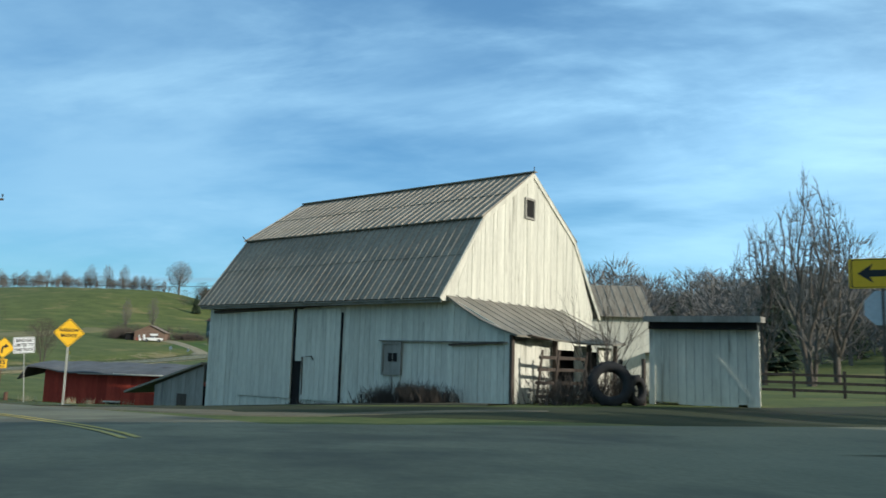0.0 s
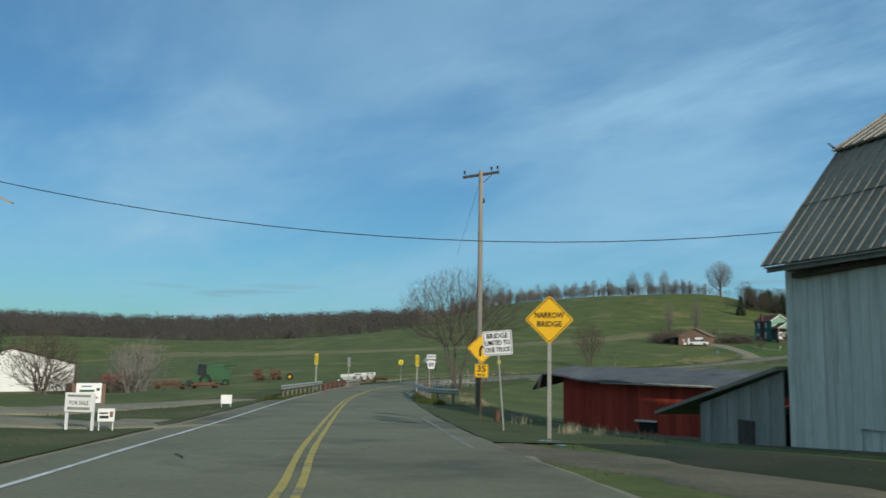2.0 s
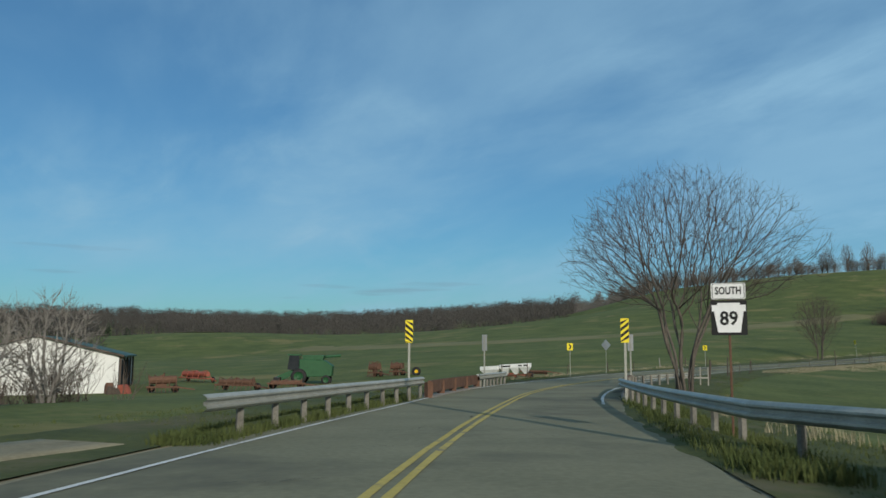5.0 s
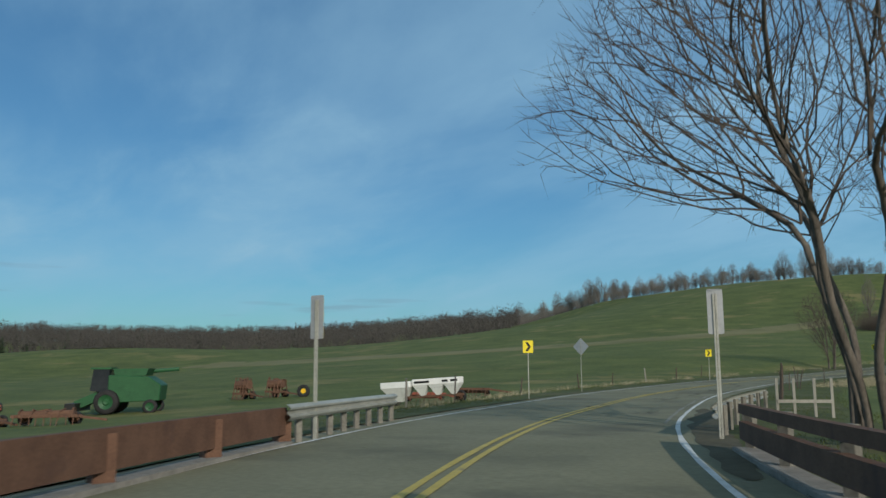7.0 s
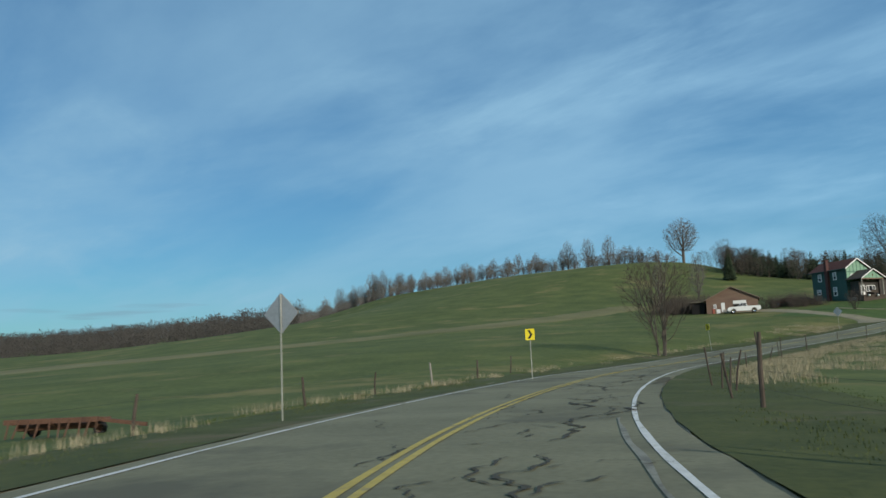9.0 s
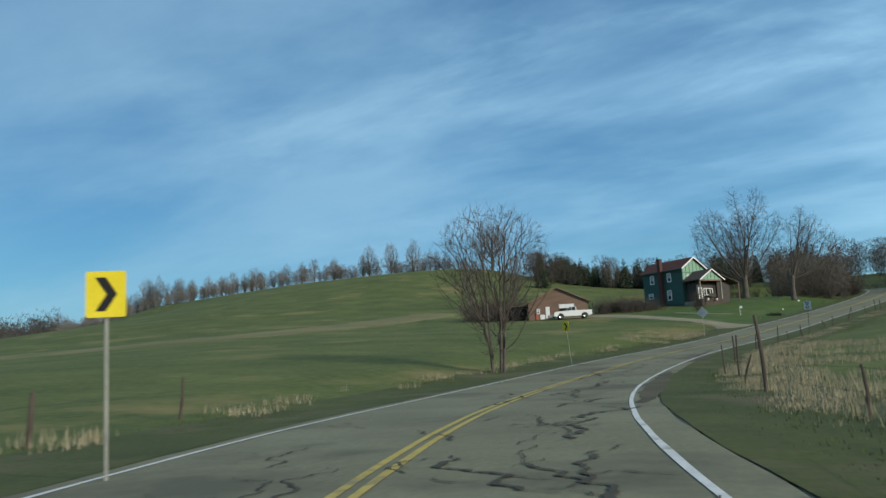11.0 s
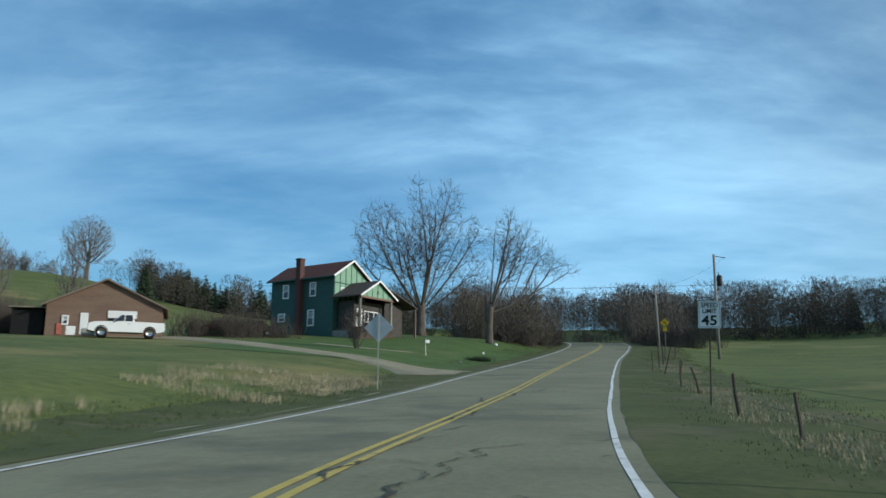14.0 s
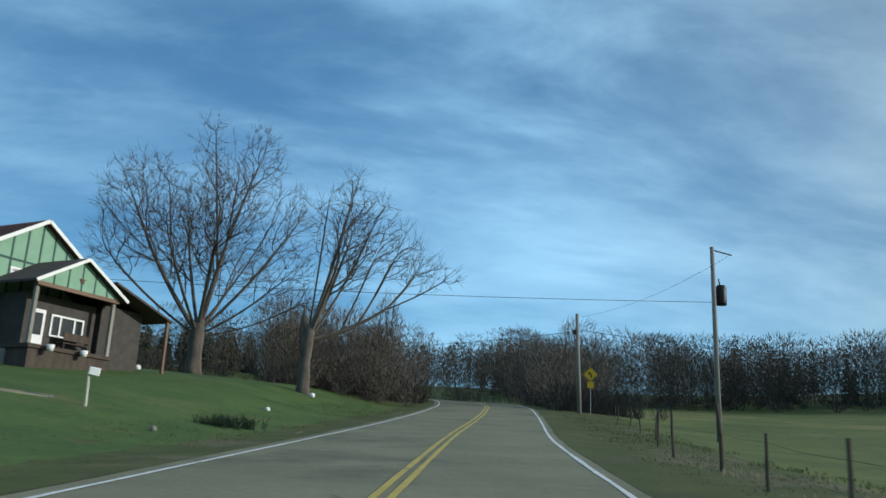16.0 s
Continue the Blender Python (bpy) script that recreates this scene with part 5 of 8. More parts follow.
chevron(-86.7, 148.2, 4.05, -96, 126, -6)


def diamond_back(x, y, ztop, fx, fy, side=0.762, lean=0.0):
    zb = ground(x, y)
    ob = thing("diamond_sign", pose(x, y, zb, 0, lean, facing(x, y, fx, fy)), "diamond warning sign seen from its bare metal back", "road sign")
    zc = ztop - side * 0.707 - zb
    plate(ob, turned(rrect(side, side, 0.05), 45), zc, YELLOW)
    u_post(ob, ztop - zb - 0.05)
    return ob


diamond_back(-74.4, 80.4, 3.55, -76.6, 90.1)
diamond_back(-82.46, 185.95, 6.74, -78, 215, side=0.86)

x, y = -72.62, 175.34
zb = ground(x, y)
sp = thing("speed_limit_sign", pose(x, y, zb, 0, 2.0, facing(x, y, -79, 160)), "white 45 speed limit sign on a dark steel post", "road sign")
pl = plate(sp, rrect(0.61, 0.76, 0.04), 5.55 - zb, WHITE, border=BLACK)
words("lettering", "SPEED", 0.17, pose(0, -0.018, 5.55 - zb + 0.25, 90), BLACK, pl, width=0.46)
words("lettering", "LIMIT", 0.17, pose(0, -0.018, 5.55 - zb + 0.09, 90), BLACK, pl, width=0.38)
words("lettering", "45", 0.38, pose(0, -0.018, 5.55 - zb - 0.18, 90), BLACK, pl, width=0.42)
u_post(sp, 5.9 - zb, WOOD_D)

x, y = 26.6, -1.95
zb = ground(x, y)
la = thing("arrow_sign", pose(x, y, zb, 0, 0, facing(x, y, 20, -20)), "yellow rectangle sign with a black sideways arrow", "road sign")
pl = plate(la, rrect(1.22, 0.62, 0.05), 5.53 - zb, YELLOW, border=BLACK)
part("arrow", Mesh().prism(moved([(-0.45, 0.0), (-0.16, 0.2), (-0.22, 0.07), (0.45, 0.07), (0.45, -0.07), (-0.22, -0.07), (-0.16, -0.2)], 0, 5.53 - zb), 0.003, pose(0, -0.018, 0)), BLACK, pl)
octa = [(0.38 * math.cos(radians(22.5 + 45 * k)), 0.38 * math.sin(radians(22.5 + 45 * k))) for k in range(8)]
part("octagon", Mesh().prism(moved(octa, 0.0, 4.82 - zb), 0.004, pose(0, 0.05, 0)), BACK, la, "bare metal back of an octagon sign")
u_post(la, 5.8 - zb, WOOD_D)

x, y = -53.4, 248.3
zb = ground(x, y)
cs = thing("far_curve_sign", pose(x, y, zb, 0, 0, facing(x, y, -74, 190)), "yellow diamond curve sign with a speed plate", "road sign")
pl = plate(cs, turned(rrect(0.76, 0.76, 0.05), 45), 12.75 - zb, YELLOW, border=BLACK)
part("arrow", Mesh().prism([(-px, pz + 12.75 - zb) for px, pz in ARROW_BEND], 0.003, pose(0, -0.018, 0)), BLACK, pl)
plate(cs, rrect(0.46, 0.46, 0.04), 12.0 - zb, YELLOW)
u_post(cs, 12.9 - zb)


def lot_sign(name, x, y, w, h, z, fx, fy, label, lines, legs, mat=WHITE, lean=0):
    zb = ground(x, y)
    ob = thing(name, pose(x, y, zb, 0, 0, facing(x, y, fx, fy)), label, "sign")
    pl = part("panel", Mesh().box(0, 0, z - zb, w, 0.05, h), mat, ob, bevel=0.008)
    for bx, bz, bw, bh, bm in lines:
        part("print", Mesh().box(bx, -0.028, z - zb + bz, bw, 0.004, bh), bm, pl)
    edge = w / 2 + 0.09 if legs > 0.1 else w / 2 - 0.04
    for lx in (-edge, edge):
        part("leg", Mesh().box(lx, 0.05, (z - zb) / 2 - 0.1, legs, legs, z - zb + 0.2 + h * 0.9), mat if legs < 0.1 else BROWN, ob)
    return ob


BLUE = surf("print_blue", (0.03, 0.10, 0.25), (0.05, 0.14, 0.32), 3, 0.6)
lot_sign("farm_sign", -25.1, 11.55, 1.05, 0.88, 1.5, 4, 3, "white roadside farm sign with printed lines between brown posts", [(-0.1, 0.3, 0.4, 0.05, BLUE), (0.38, 0.16, 0.14, 0.12, COMBINE_G), (-0.08, 0.1, 0.62, 0.1, COMBINE_G), (0, -0.2, 0.76, 0.09, BOARD_G)], 0.14)
fs = lot_sign("for_sale_board", -10.3, 5.14, 0.84, 0.5, 1.97, -5.6, -1.9, "white plywood sign on white legs, painted FOR SALE", [(0, 0.17, 0.68, 0.055, BOARD_G), (0, -0.16, 0.66, 0.075, BOARD_G)], 0.06)
words("lettering", "FOR SALE", 0.15, pose(0, -0.03, 1.955 - ground(-10.3, 5.14), 90), BOARD_G, fs.children[0], width=0.56)
lot_sign("yard_sign", -9.68, 5.61, 0.42, 0.34, 1.66, 5, -3, "small white yard sign with dark printing", [(-0.06, 0.05, 0.22, 0.04, BLACK), (0.13, 0.02, 0.08, 0.15, BROWN), (-0.05, -0.05, 0.22, 0.07, BLACK)], 0.02)
lot_sign("blank_sign", -23.2, 17.3, 0.5, 0.42, 1.2, 2, 2, "small blank white yard sign", [], 0.02)


# ---- guard rails and the bridge ----
def w_beam(mesh, pts, h=0.31, depth=0.08):
    """A corrugated rail through the given points (its middle line)."""
    prof = [(0.0, -0.5), (0.5, -0.42), (1.0, -0.3), (1.0, -0.2), (0.2, -0.08), (0.2, 0.08), (1.0, 0.2), (1.0, 0.3), (0.5, 0.42), (0.0, 0.5)]
    rows = []
    for i, p in enumerate(pts):
        d = (pts[min(i + 1, len(pts) - 1)] - pts[max(i - 1, 0)]).normalized()
        side = d.cross(Vector((0, 0, 1))).normalized()
        rows.append([p + side * (a * depth) + Vector((0, 0, b * h)) for a, b in prof])
    cols = list(zip(*rows))
    for a, b in zip(cols, cols[1:]):
        mesh.strip(a, b)
    back = [[p - (pts[min(i + 1, len(pts) - 1)] - pts[max(i - 1, 0)]).normalized().cross(Vector((0, 0, 1))).normalized() * 0.012 for p in col] for i, col in enumerate(rows)]
    for a, b in zip(list(zip(*back)), list(zip(*back))[1:]):
        mesh.strip(a, b)
    return mesh


POST_W = surf("weathered_post", (0.11, 0.105, 0.09), (0.22, 0.21, 0.18), 3, 0.9, 0.4, 20)


def guard_rail(label, pts, sign, post_every=1.9, post_mat=POST_W):
    base = pts[0]
    rail = thing("guard_rail", Matrix.Translation(base), label, "guard rail", "guard rails at the bridge")
    loc = [p - base for p in pts]
    if sign > 0:
        loc = loc[::-1]
    part("rail_beam", w_beam(Mesh(), loc), GALV, rail, "corrugated steel rail", smooth=False)
    run = 0.0
    for a, b in zip(loc, loc[1:]):
        run += (b - a).length
        if run >= post_every:
            run = 0.0
            d = (b - a).normalized().cross(Vector((0, 0, 1)))
            p = b - d * 0.12
            g = ground(b.x + base.x, b.y + base.y) - base.z
            part("post", Mesh().box(0, 0, (p.z + 0.1 + g - 0.3) / 2, 0.075, 0.13, p.z + 0.1 - g + 0.3, Matrix.Translation((p.x, p.y, 0))), post_mat, rail)
    return rail


def run_along(s0, s1, off0, off1, up, step=1.0):
    n = max(2, int((s1 - s0) / step) + 1)
    return [beside(s0 + (s1 - s0) * k / (n - 1), off0 + (off1 - off0) * k / (n - 1), up) for k in range(n)]


sL0, _ = along(-32.1, 23.7)
sB0, oL = along(-44.99, 39.86)
sB1, oL1 = along(-54.6, 50.1)
_, oR = along(-38.45, 44.28)
sR1, oR1 = along(-49.0, 56.1)
sB1 -= 2
sP, oP = along(-19.1, 30.5)
guard_rail("long galvanised guard rail on steel posts", run_along(sL0, sB0, oL - 0.55, oL - 0.3, 0.72), -1)
guard_rail("galvanised guard rail past the bridge", run_along(sB1, sB1 + 8.0, oL1 + 0.1, oL1 - 0.4, 0.62, 0.5), -1, 1.0)
guard_rail("galvanised guard rail curving along the bank", run_along(sP + 1, sP + 5, oP - 0.9, oR + 0.75, 0.72, 0.5)[:-1] + run_along(sP + 5, sB0 + 1.0, oR + 0.75, oR - 0.15, 0.72), 1)
guard_rail("short galvanised guard rail past the bridge", run_along(sR1, sR1 + 15.5, oR1 - 0.1, oR1 + 1.8, 0.55), 1)

bridge = thing("bridge_railing", Matrix.Translation(beside(sB0, 0)), "rusted brown steel bridge railings with square posts", "bridge railing")
borg = beside(sB0, 0)
for o0, o1, n_rail in ((oL - 0.1, oL1 - 0.1, ((0.46, 0.5),)), (oR + 0.12, oR1 + 0.12, ((0.72, 0.16), (0.36, 0.3)))):
    pts = run_along(sB0 + 0.3, sB1 + 0.3, o0, o1, 0.0)
    for z, h in n_rail:
        m = Mesh().sweep([a - borg + Vector((0, 0, z)) for a in pts], 0.14, h)
        part("rail", m, RUST, bridge, "rusted steel rail")
    for k, p in enumerate(pts[::3]):
        q = p - borg
        part("post", Mesh().box(q.x + (0.14 if o0 > 0 else -0.05), q.y, q.z + (0.32 if o0 > 0 else 0.25), 0.15 if o0 > 0 else 0.26, 0.15 if o0 > 0 else 0.26, 0.95 if o0 > 0 else 0.8, None), POST_W if o0 > 0 else RUST, bridge)
    m = Mesh().sweep([a - borg + Vector((0, 0, -0.1)) for a in pts], 0.4, 0.36)
    part("curb", m, STONE, bridge, "concrete bridge curb")
rack = thing("stake_rack", spot(-52.6, 66.2, 40), "weathered stakes and a rail at the field edge", "stakes")
for z in (0.5,):
    part("plank", Mesh().box(0, 0, z, 1.6, 0.04, 0.1), BOARD_G, rack)
for x in (-0.8, -0.3, 0.3, 0.8):
    part("stake", Mesh().box(x, 0.04, 0.5, 0.08, 0.05, 1.4), BOARD_G, rack)


# ---- utility poles and wires ----
def utility_pole(x, y, ztop, label, rtop=0.12, rbase=0.17, lean=0.0):
    zb = ground(x, y)
    ob = thing("utility_pole", pose(x, y, zb, 0, lean, 0), label, "utility pole")
    h = ztop - zb
    part("pole", Mesh().tube([(0, 0, -0.6), (0, 0, h * 0.5), (0, 0, h)], [rbase, (rbase + rtop) / 2, rtop], 12), POLE_W, ob, smooth=True)
    return ob, h


up1, h1 = utility_pole(-19.1, 30.55, 14.0, "tall grey wooden utility pole with one crossarm")
arm = part("crossarm", Mesh().box(0, 0, 0, 2.1, 0.12, 0.14, pose(0, 0, h1 - 0.25, 0, -8, 36)), WOOD_D, up1, "dark tilted crossarm")
for k in (-0.95, 0.6, 0.95):
    part("insulator", Mesh().tube([(k * 0.8, k * 0.58, h1 - 0.1 + k * 0.14), (k * 0.8, k * 0.58, h1 + 0.12 + k * 0.14)], [0.04, 0.06], 8), BLACK, arm)
part("brace", Mesh().bar((0.5, 0.37, h1 - 0.25), (0.02, 0.02, h1 - 0.8), 0.03, 0.04), WOOD_D, up1)
part("bracket", Mesh().box(0.1, 0.12, h1 - 1.75, 0.1, 0.1, 0.25), BLACK, up1)
up2, h2 = utility_pole(-54.27, 227.9, 17.05, "grey wooden utility pole with a transformer can", 0.1, 0.14)
part("transformer", Mesh().lathe([(0, -0.5), (0.24, -0.5), (0.26, -0.4), (0.26, 0.4), (0.2, 0.5), (0, 0.52)], 16, pose(0.45, 0.1, h2 - 2.45)), BLACK, up2, "black transformer can", smooth=True)
part("bushing", Mesh().tube([(0.4, 0.1, h2 - 1.95), (0.35, 0.1, h2 - 1.6)], [0.05, 0.03], 8), BLACK, up2)
part("top_arm", Mesh().bar((0, 0, h2 - 0.15), (1.15, 0.15, h2 - 0.3), 0.05, 0.06), WOOD_D, up2)
part("mount", Mesh().bar((0, 0, h2 - 2.4), (0.35, 0.05, h2 - 2.4), 0.05, 0.08), BLACK, up2)
up3, h3 = utility_pole(-54.0, 249.0, 17.3, "thin grey wooden utility pole by the field", lean=-1.5)
part("bracket", Mesh().box(-0.2, 0, h3 - 1.4, 0.3, 0.15, 0.35), BLACK, up3)
up4, h4 = utility_pole(-12.5, 2.93, 8.25, "brown wooden utility pole by the parking lot", 0.11, 0.14)
part("bracket", Mesh().bar((0, 0, h4 - 0.6), (0.8, 0.6, h4 - 1.0), 0.05, 0.06), GALV, up4)


def cable(label, a, b, sag, r=0.016):
    ob = thing("overhead_cable", Matrix.Translation(a), label, "cable")
    a, b = Vector(a), Vector(b)
    pts = [(b - a) * u + Vector((0, 0, -4 * sag * u * (1 - u))) for u in np.linspace(0, 1, 24)]
    part("cable", Mesh().tube(pts, [r] * 24, 5), WIRE, ob)
    return ob


cable("black overhead cable sagging across the road", (-12.45, 3.0, 7.95), (11.78, 29.29, 9.89), 2.26, 0.013)
cable("black overhead cable along the climbing road", (-54.27, 227.9, 14.2), (-100.0, 244.0, 16.2), 0.4, 0.014)
cable("black overhead cable from the transformer pole", (-54.0, 249.0, 16.1), (-10.0, 262.0, 18.5), 0.9, 0.02)
cable("black overhead cable along the road", (-54.0, 249.0, 16.0), (-84.0, 300.0, 20.0), 0.9, 0.02)
cable("thin guy wire from the pole's crossarm", (-19.1, 30.55, 13.6), (-17.0, 26.5, 8.6), 0.05, 0.008)
cable("thin overhead wire to the transformer", (-53.3, 228.1, 16.7), (-53.8, 248.9, 17.1), 0.5, 0.008)


# ---- fences ----
def fence_post(x, y, h, lean=(0, 0), r=0.06, label="weathered grey wooden fence post", mat=None):
    zb = ground(x, y)
    ob = thing("fence_post", pose(x, y, zb, lean[0], lean[1], 0), label, "fence post", "field fence posts")
    rr_ = random.Random(int(x * 100))
    part("post", Mesh().tube([(0, 0, -0.3), (rr_.uniform(-0.03, 0.03), 0, h * 0.5), (rr_.uniform(-0.05, 0.05), rr_.uniform(-0.04, 0.04), h)], [r * 1.1, r, r * 0.85], 7), mat or WOOD_D, ob)
    return ob


def fence_line(s0, s1, off0, off1, gap, seed, hs=(1.1, 1.5)):
    rng = random.Random(seed)
    pts, s = [], s0
    while s < s1:
        o = off0 + (off1 - off0) * (s - s0) / (s1 - s0) + rng.uniform(-0.2, 0.2)
        p = beside(s, o)
        h = rng.uniform(*hs)
        fence_post(p.x, p.y, h, (rng.uniform(-7, 7), rng.uniform(-7, 7)), rng.uniform(0.035, 0.06), mat=rng.choice((WOOD_D, WOOD_D, POLE_W)))
        pts.append(Vector((p.x, p.y, ground(p.x, p.y))))
        s += gap * rng.uniform(0.75, 1.3)
    for z in (0.85,):
        m = Mesh()
        for a, b in zip(pts, pts[1:]):
            m.tube([a + Vector((0, 0, z)), (a + b) / 2 + Vector((0, 0, z - 0.05)), b + Vector((0, 0, z))], [0.003] * 3, 3, False)
        w = thing("fence_wire", Matrix(), "thin rusty fence wire between the posts", "fence wire")
        part("wire", m, WIRE, w)
    return pts


# ---- trees ----
def grow(limbs, twigs, start, direction, length, radius, level, rng, q):
    """One branch and all that grows from it. q: levels, kids per level, spread, rise, shrink, bend, twig level."""
    n = 5 if level < 2 else (4 if level < q["levels"] - 1 else 3)
    p, d = Vector(start), Vector(direction).normalized()
    pts, rad = [p.copy()], [radius]
    tip = 0.32 if level < q["levels"] else 0.15
    for k in range(1, n):
        wob = Vector((rng.uniform(-1, 1), rng.uniform(-1, 1), rng.uniform(-0.6, 0.6))) * q["bend"]
        d = (d + wob + Vector((0, 0, q["rise"] * (0.6 if level else 0.3)))).normalized()
        p = p + d * (length / (n - 1))
        pts.append(p.copy())
        rad.append(radius * (1 - (1 - tip) * k / (n - 1)))
    sides = 10 if radius > 0.2 else 7 if radius > 0.08 else 4 if radius > 0.025 else 3
    (twigs if level >= q["twig"] else limbs).tube(pts, rad, sides, cap=False)
    if level >= q["levels"]:
        return
    kids = q["kids"][min(level, len(q["kids"]) - 1)]
    for k in range(kids):
        f = rng.uniform(q["from"][min(level, len(q["from"]) - 1)], 1.0) if k < kids - 1 else 1.0
        i = min(int(f * (n - 1)), n - 2)
        u = f * (n - 1) - i
        at_ = pts[i].lerp(pts[i + 1], u)
        axis = (pts[i + 1] - pts[i]).normalized()
        side = axis.orthogonal().normalized()
        side.rotate(Matrix.Rotation(rng.uniform(0, 2 * math.pi), 3, axis))
        ang = radians(rng.uniform(*q["spread"])) * (0.5 if f == 1.0 else 1.0)
        nd = axis * math.cos(ang) + side * math.sin(ang)
        grow(limbs, twigs, at_, nd, length * rng.uniform(*q["shrink"]) * (1.0 - 0.35 * (f - 0.5)), (rad[i] * (1 - u) + rad[i + 1] * u) * rng.uniform(0.5, 0.72), level + 1, rng, q)


def bare_tree(name, m, label, stems, q, seed, bark=None, group="", twig_mat=None):
    """A leafless tree: stems are (offset, direction, length, radius)."""
    rng = random.Random(seed)
    limbs, twigs = Mesh(), Mesh()
    for o, d, ln, r in stems:
        grow(limbs, twigs, o, d, ln, r, 0, rng, q)
    ob = thing(name, m, label, "tree", group)
    part("trunk", limbs, bark or BARK, ob, smooth=True)
    part("crown", twigs, twig_mat or TWIG, ob)
    return ob


def ring_stems(n, tilt, length, radius, rng, spread=0.3, z=-0.2):
    out = []
    for k in range(n):
        a = 2 * math.pi * (k + rng.uniform(-0.3, 0.3)) / n
        t = radians(rng.uniform(*tilt))
        out.append(((math.cos(a) * spread, math.sin(a) * spread, z), (math.cos(a) * math.sin(t), math.sin(a) * math.sin(t), math.cos(t)), length * rng.uniform(0.8, 1.08), radius * rng.uniform(0.75, 1.1)))
    return out


def colonise(stems, profile, count, seed, lean=(0, 0), rough=0.22, balance=0.6, lobes=()):
    """Branches that grow until they fill a crown. profile: (height, radius) pairs; stems: rows of places."""
    r = np.random.RandomState(seed)
    zs, rs = [q[0] for q in profile], [q[1] for q in profile]
    top = max(rs)
    aim = np.zeros((0, 3))
    while len(aim) < count:
        c = np.stack([r.uniform(-top, top, 6000), r.uniform(-top, top, 6000), r.uniform(zs[0], zs[-1], 6000)], 1)
        ang = np.arctan2(c[:, 1], c[:, 0])
        lump = 1 + rough * (np.sin(ang * 3 + seed) * 0.5 + np.sin(ang * 5 + c[:, 2] * 0.8 + seed * 2) * 0.5)
        keep = np.hypot(c[:, 0], c[:, 1]) < np.interp(c[:, 2], zs, rs) * lump
        if lobes:
            keep = np.any([((c[:, 0] - x) / rx) ** 2 + ((c[:, 1] - y) / rx) ** 2 + ((c[:, 2] - z) / rz) ** 2 < 1 for x, y, z, rx, rz in lobes], axis=0)
        aim = np.r_[aim, c[keep]]
    aim = aim[:count]
    h = (aim[:, 2] - zs[0]) / (zs[-1] - zs[0])
    aim[:, 0] += lean[0] * h
    aim[:, 1] += lean[1] * h
    node, parent, way = [], [], []
    for row in stems:
        for k, q in enumerate(row):
            q = np.array(q, float)
            j = len(node) - 1 if k else -1
            if not k and node and q[2] > 1.0:
                gap = np.linalg.norm(np.array(node) - q, axis=1)
                j = int(gap.argmin())
            parent.append(j)
            way.append(way[j] + float(np.linalg.norm(q - node[j])) if j >= 0 else 0.0)
            node.append(np.array(q, float))
    # each aim joins where it lies near and the way down to the root is short
    cost, best = np.full(count, 1e9), np.zeros(count, int)
    for k in range(len(node)):
        if parent[k] >= 0:
            c = np.linalg.norm(aim - node[k], axis=1) + balance * way[k]
            better = c < cost
            cost[better], best[better] = c[better], k
    free = np.ones(count, bool)
    for turn in range(count):
        i = int(np.where(free, cost, 1e9).argmin())
        free[i] = False
        k = len(node)
        j = int(best[i])
        node.append(aim[i])
        parent.append(j)
        way.append(way[j] + float(np.linalg.norm(aim[i] - node[j])))
        c = np.linalg.norm(aim - aim[i], axis=1) + balance * way[k]
        better = free & (c < cost)
        cost[better], best[better] = c[better], k
    return np.array(node), parent


def crown_tree(name, m, label, stems, profile, count=1500, tip=0.011, power=2.3, seed=1, lean=(0, 0), twigs_per=1.0, twig_len=(0.3, 0.8), thick=0.06, group="", twig_mat=None, balance=0.6, lobes=()):
    """A leafless tree grown to fill its crown, with twigs at the ends."""
    node, parent = colonise(stems, profile, count, seed, lean, balance=balance, lobes=lobes)
    n = len(node)
    kids = [[] for _ in range(n)]
    for k, q in enumerate(parent):
        if q >= 0:
            kids[q].append(k)
    rad = np.zeros(n)
    for k in range(n - 1, -1, -1):
        rad[k] = max(tip, sum(rad[j] ** power for j in kids[k]) ** (1 / power)) if kids[k] else tip
    for k in range(n):
        if parent[k] >= 0:
            rad[k] = min(rad[k], rad[parent[k]])
    rng = random.Random(seed)
    limbs, twigs = Mesh(), Mesh()
    heads = [(k, None) for k in range(n) if parent[k] < 0]
    while heads:
        k, root = heads.pop()
        pts, rr = ([root[0]], [root[1]]) if root else ([], [])
        while True:
            pts.append(Vector(node[k]))
            rr.append(rad[k])
            if not kids[k]:
                break
            order = sorted(kids[k], key=lambda j: -rad[j])
            for j in order[1:]:
                heads.append((j, (Vector(node[k]), rad[j])))
            k = order[0]
        if len(pts) > 1:
            big = rr[0] > thick
            pts = [pts[0]] + [pts[i] * 0.5 + (pts[i - 1] + pts[i + 1]) * 0.25 for i in range(1, len(pts) - 1)] + [pts[-1]]
            (limbs if big else twigs).tube(pts, [w * (0.5 if i == len(rr) - 1 and not big else 1) for i, w in enumerate(rr)], 9 if rr[0] > 0.15 else 6 if big else 3, cap=False)
    for k in range(n):
        if rad[k] < tip * 2.6 and parent[k] >= 0:
            for _ in range(int(twigs_per + rng.random())):
                d = Vector(node[k] - node[parent[k]]).normalized()
                d = d + Vector((rng.uniform(-0.8, 0.8), rng.uniform(-0.8, 0.8), rng.uniform(-0.25, 0.75)))
                p = Vector(node[k])
                cone_twig(twigs, p, p + d.normalized() * rng.uniform(*twig_len), tip * 0.8)
    ob = thing(name, m, label, "tree", group)
    part("trunk", limbs, BARK, ob, smooth=True)
    part("crown", twigs, twig_mat or TWIG, ob)
    return ob


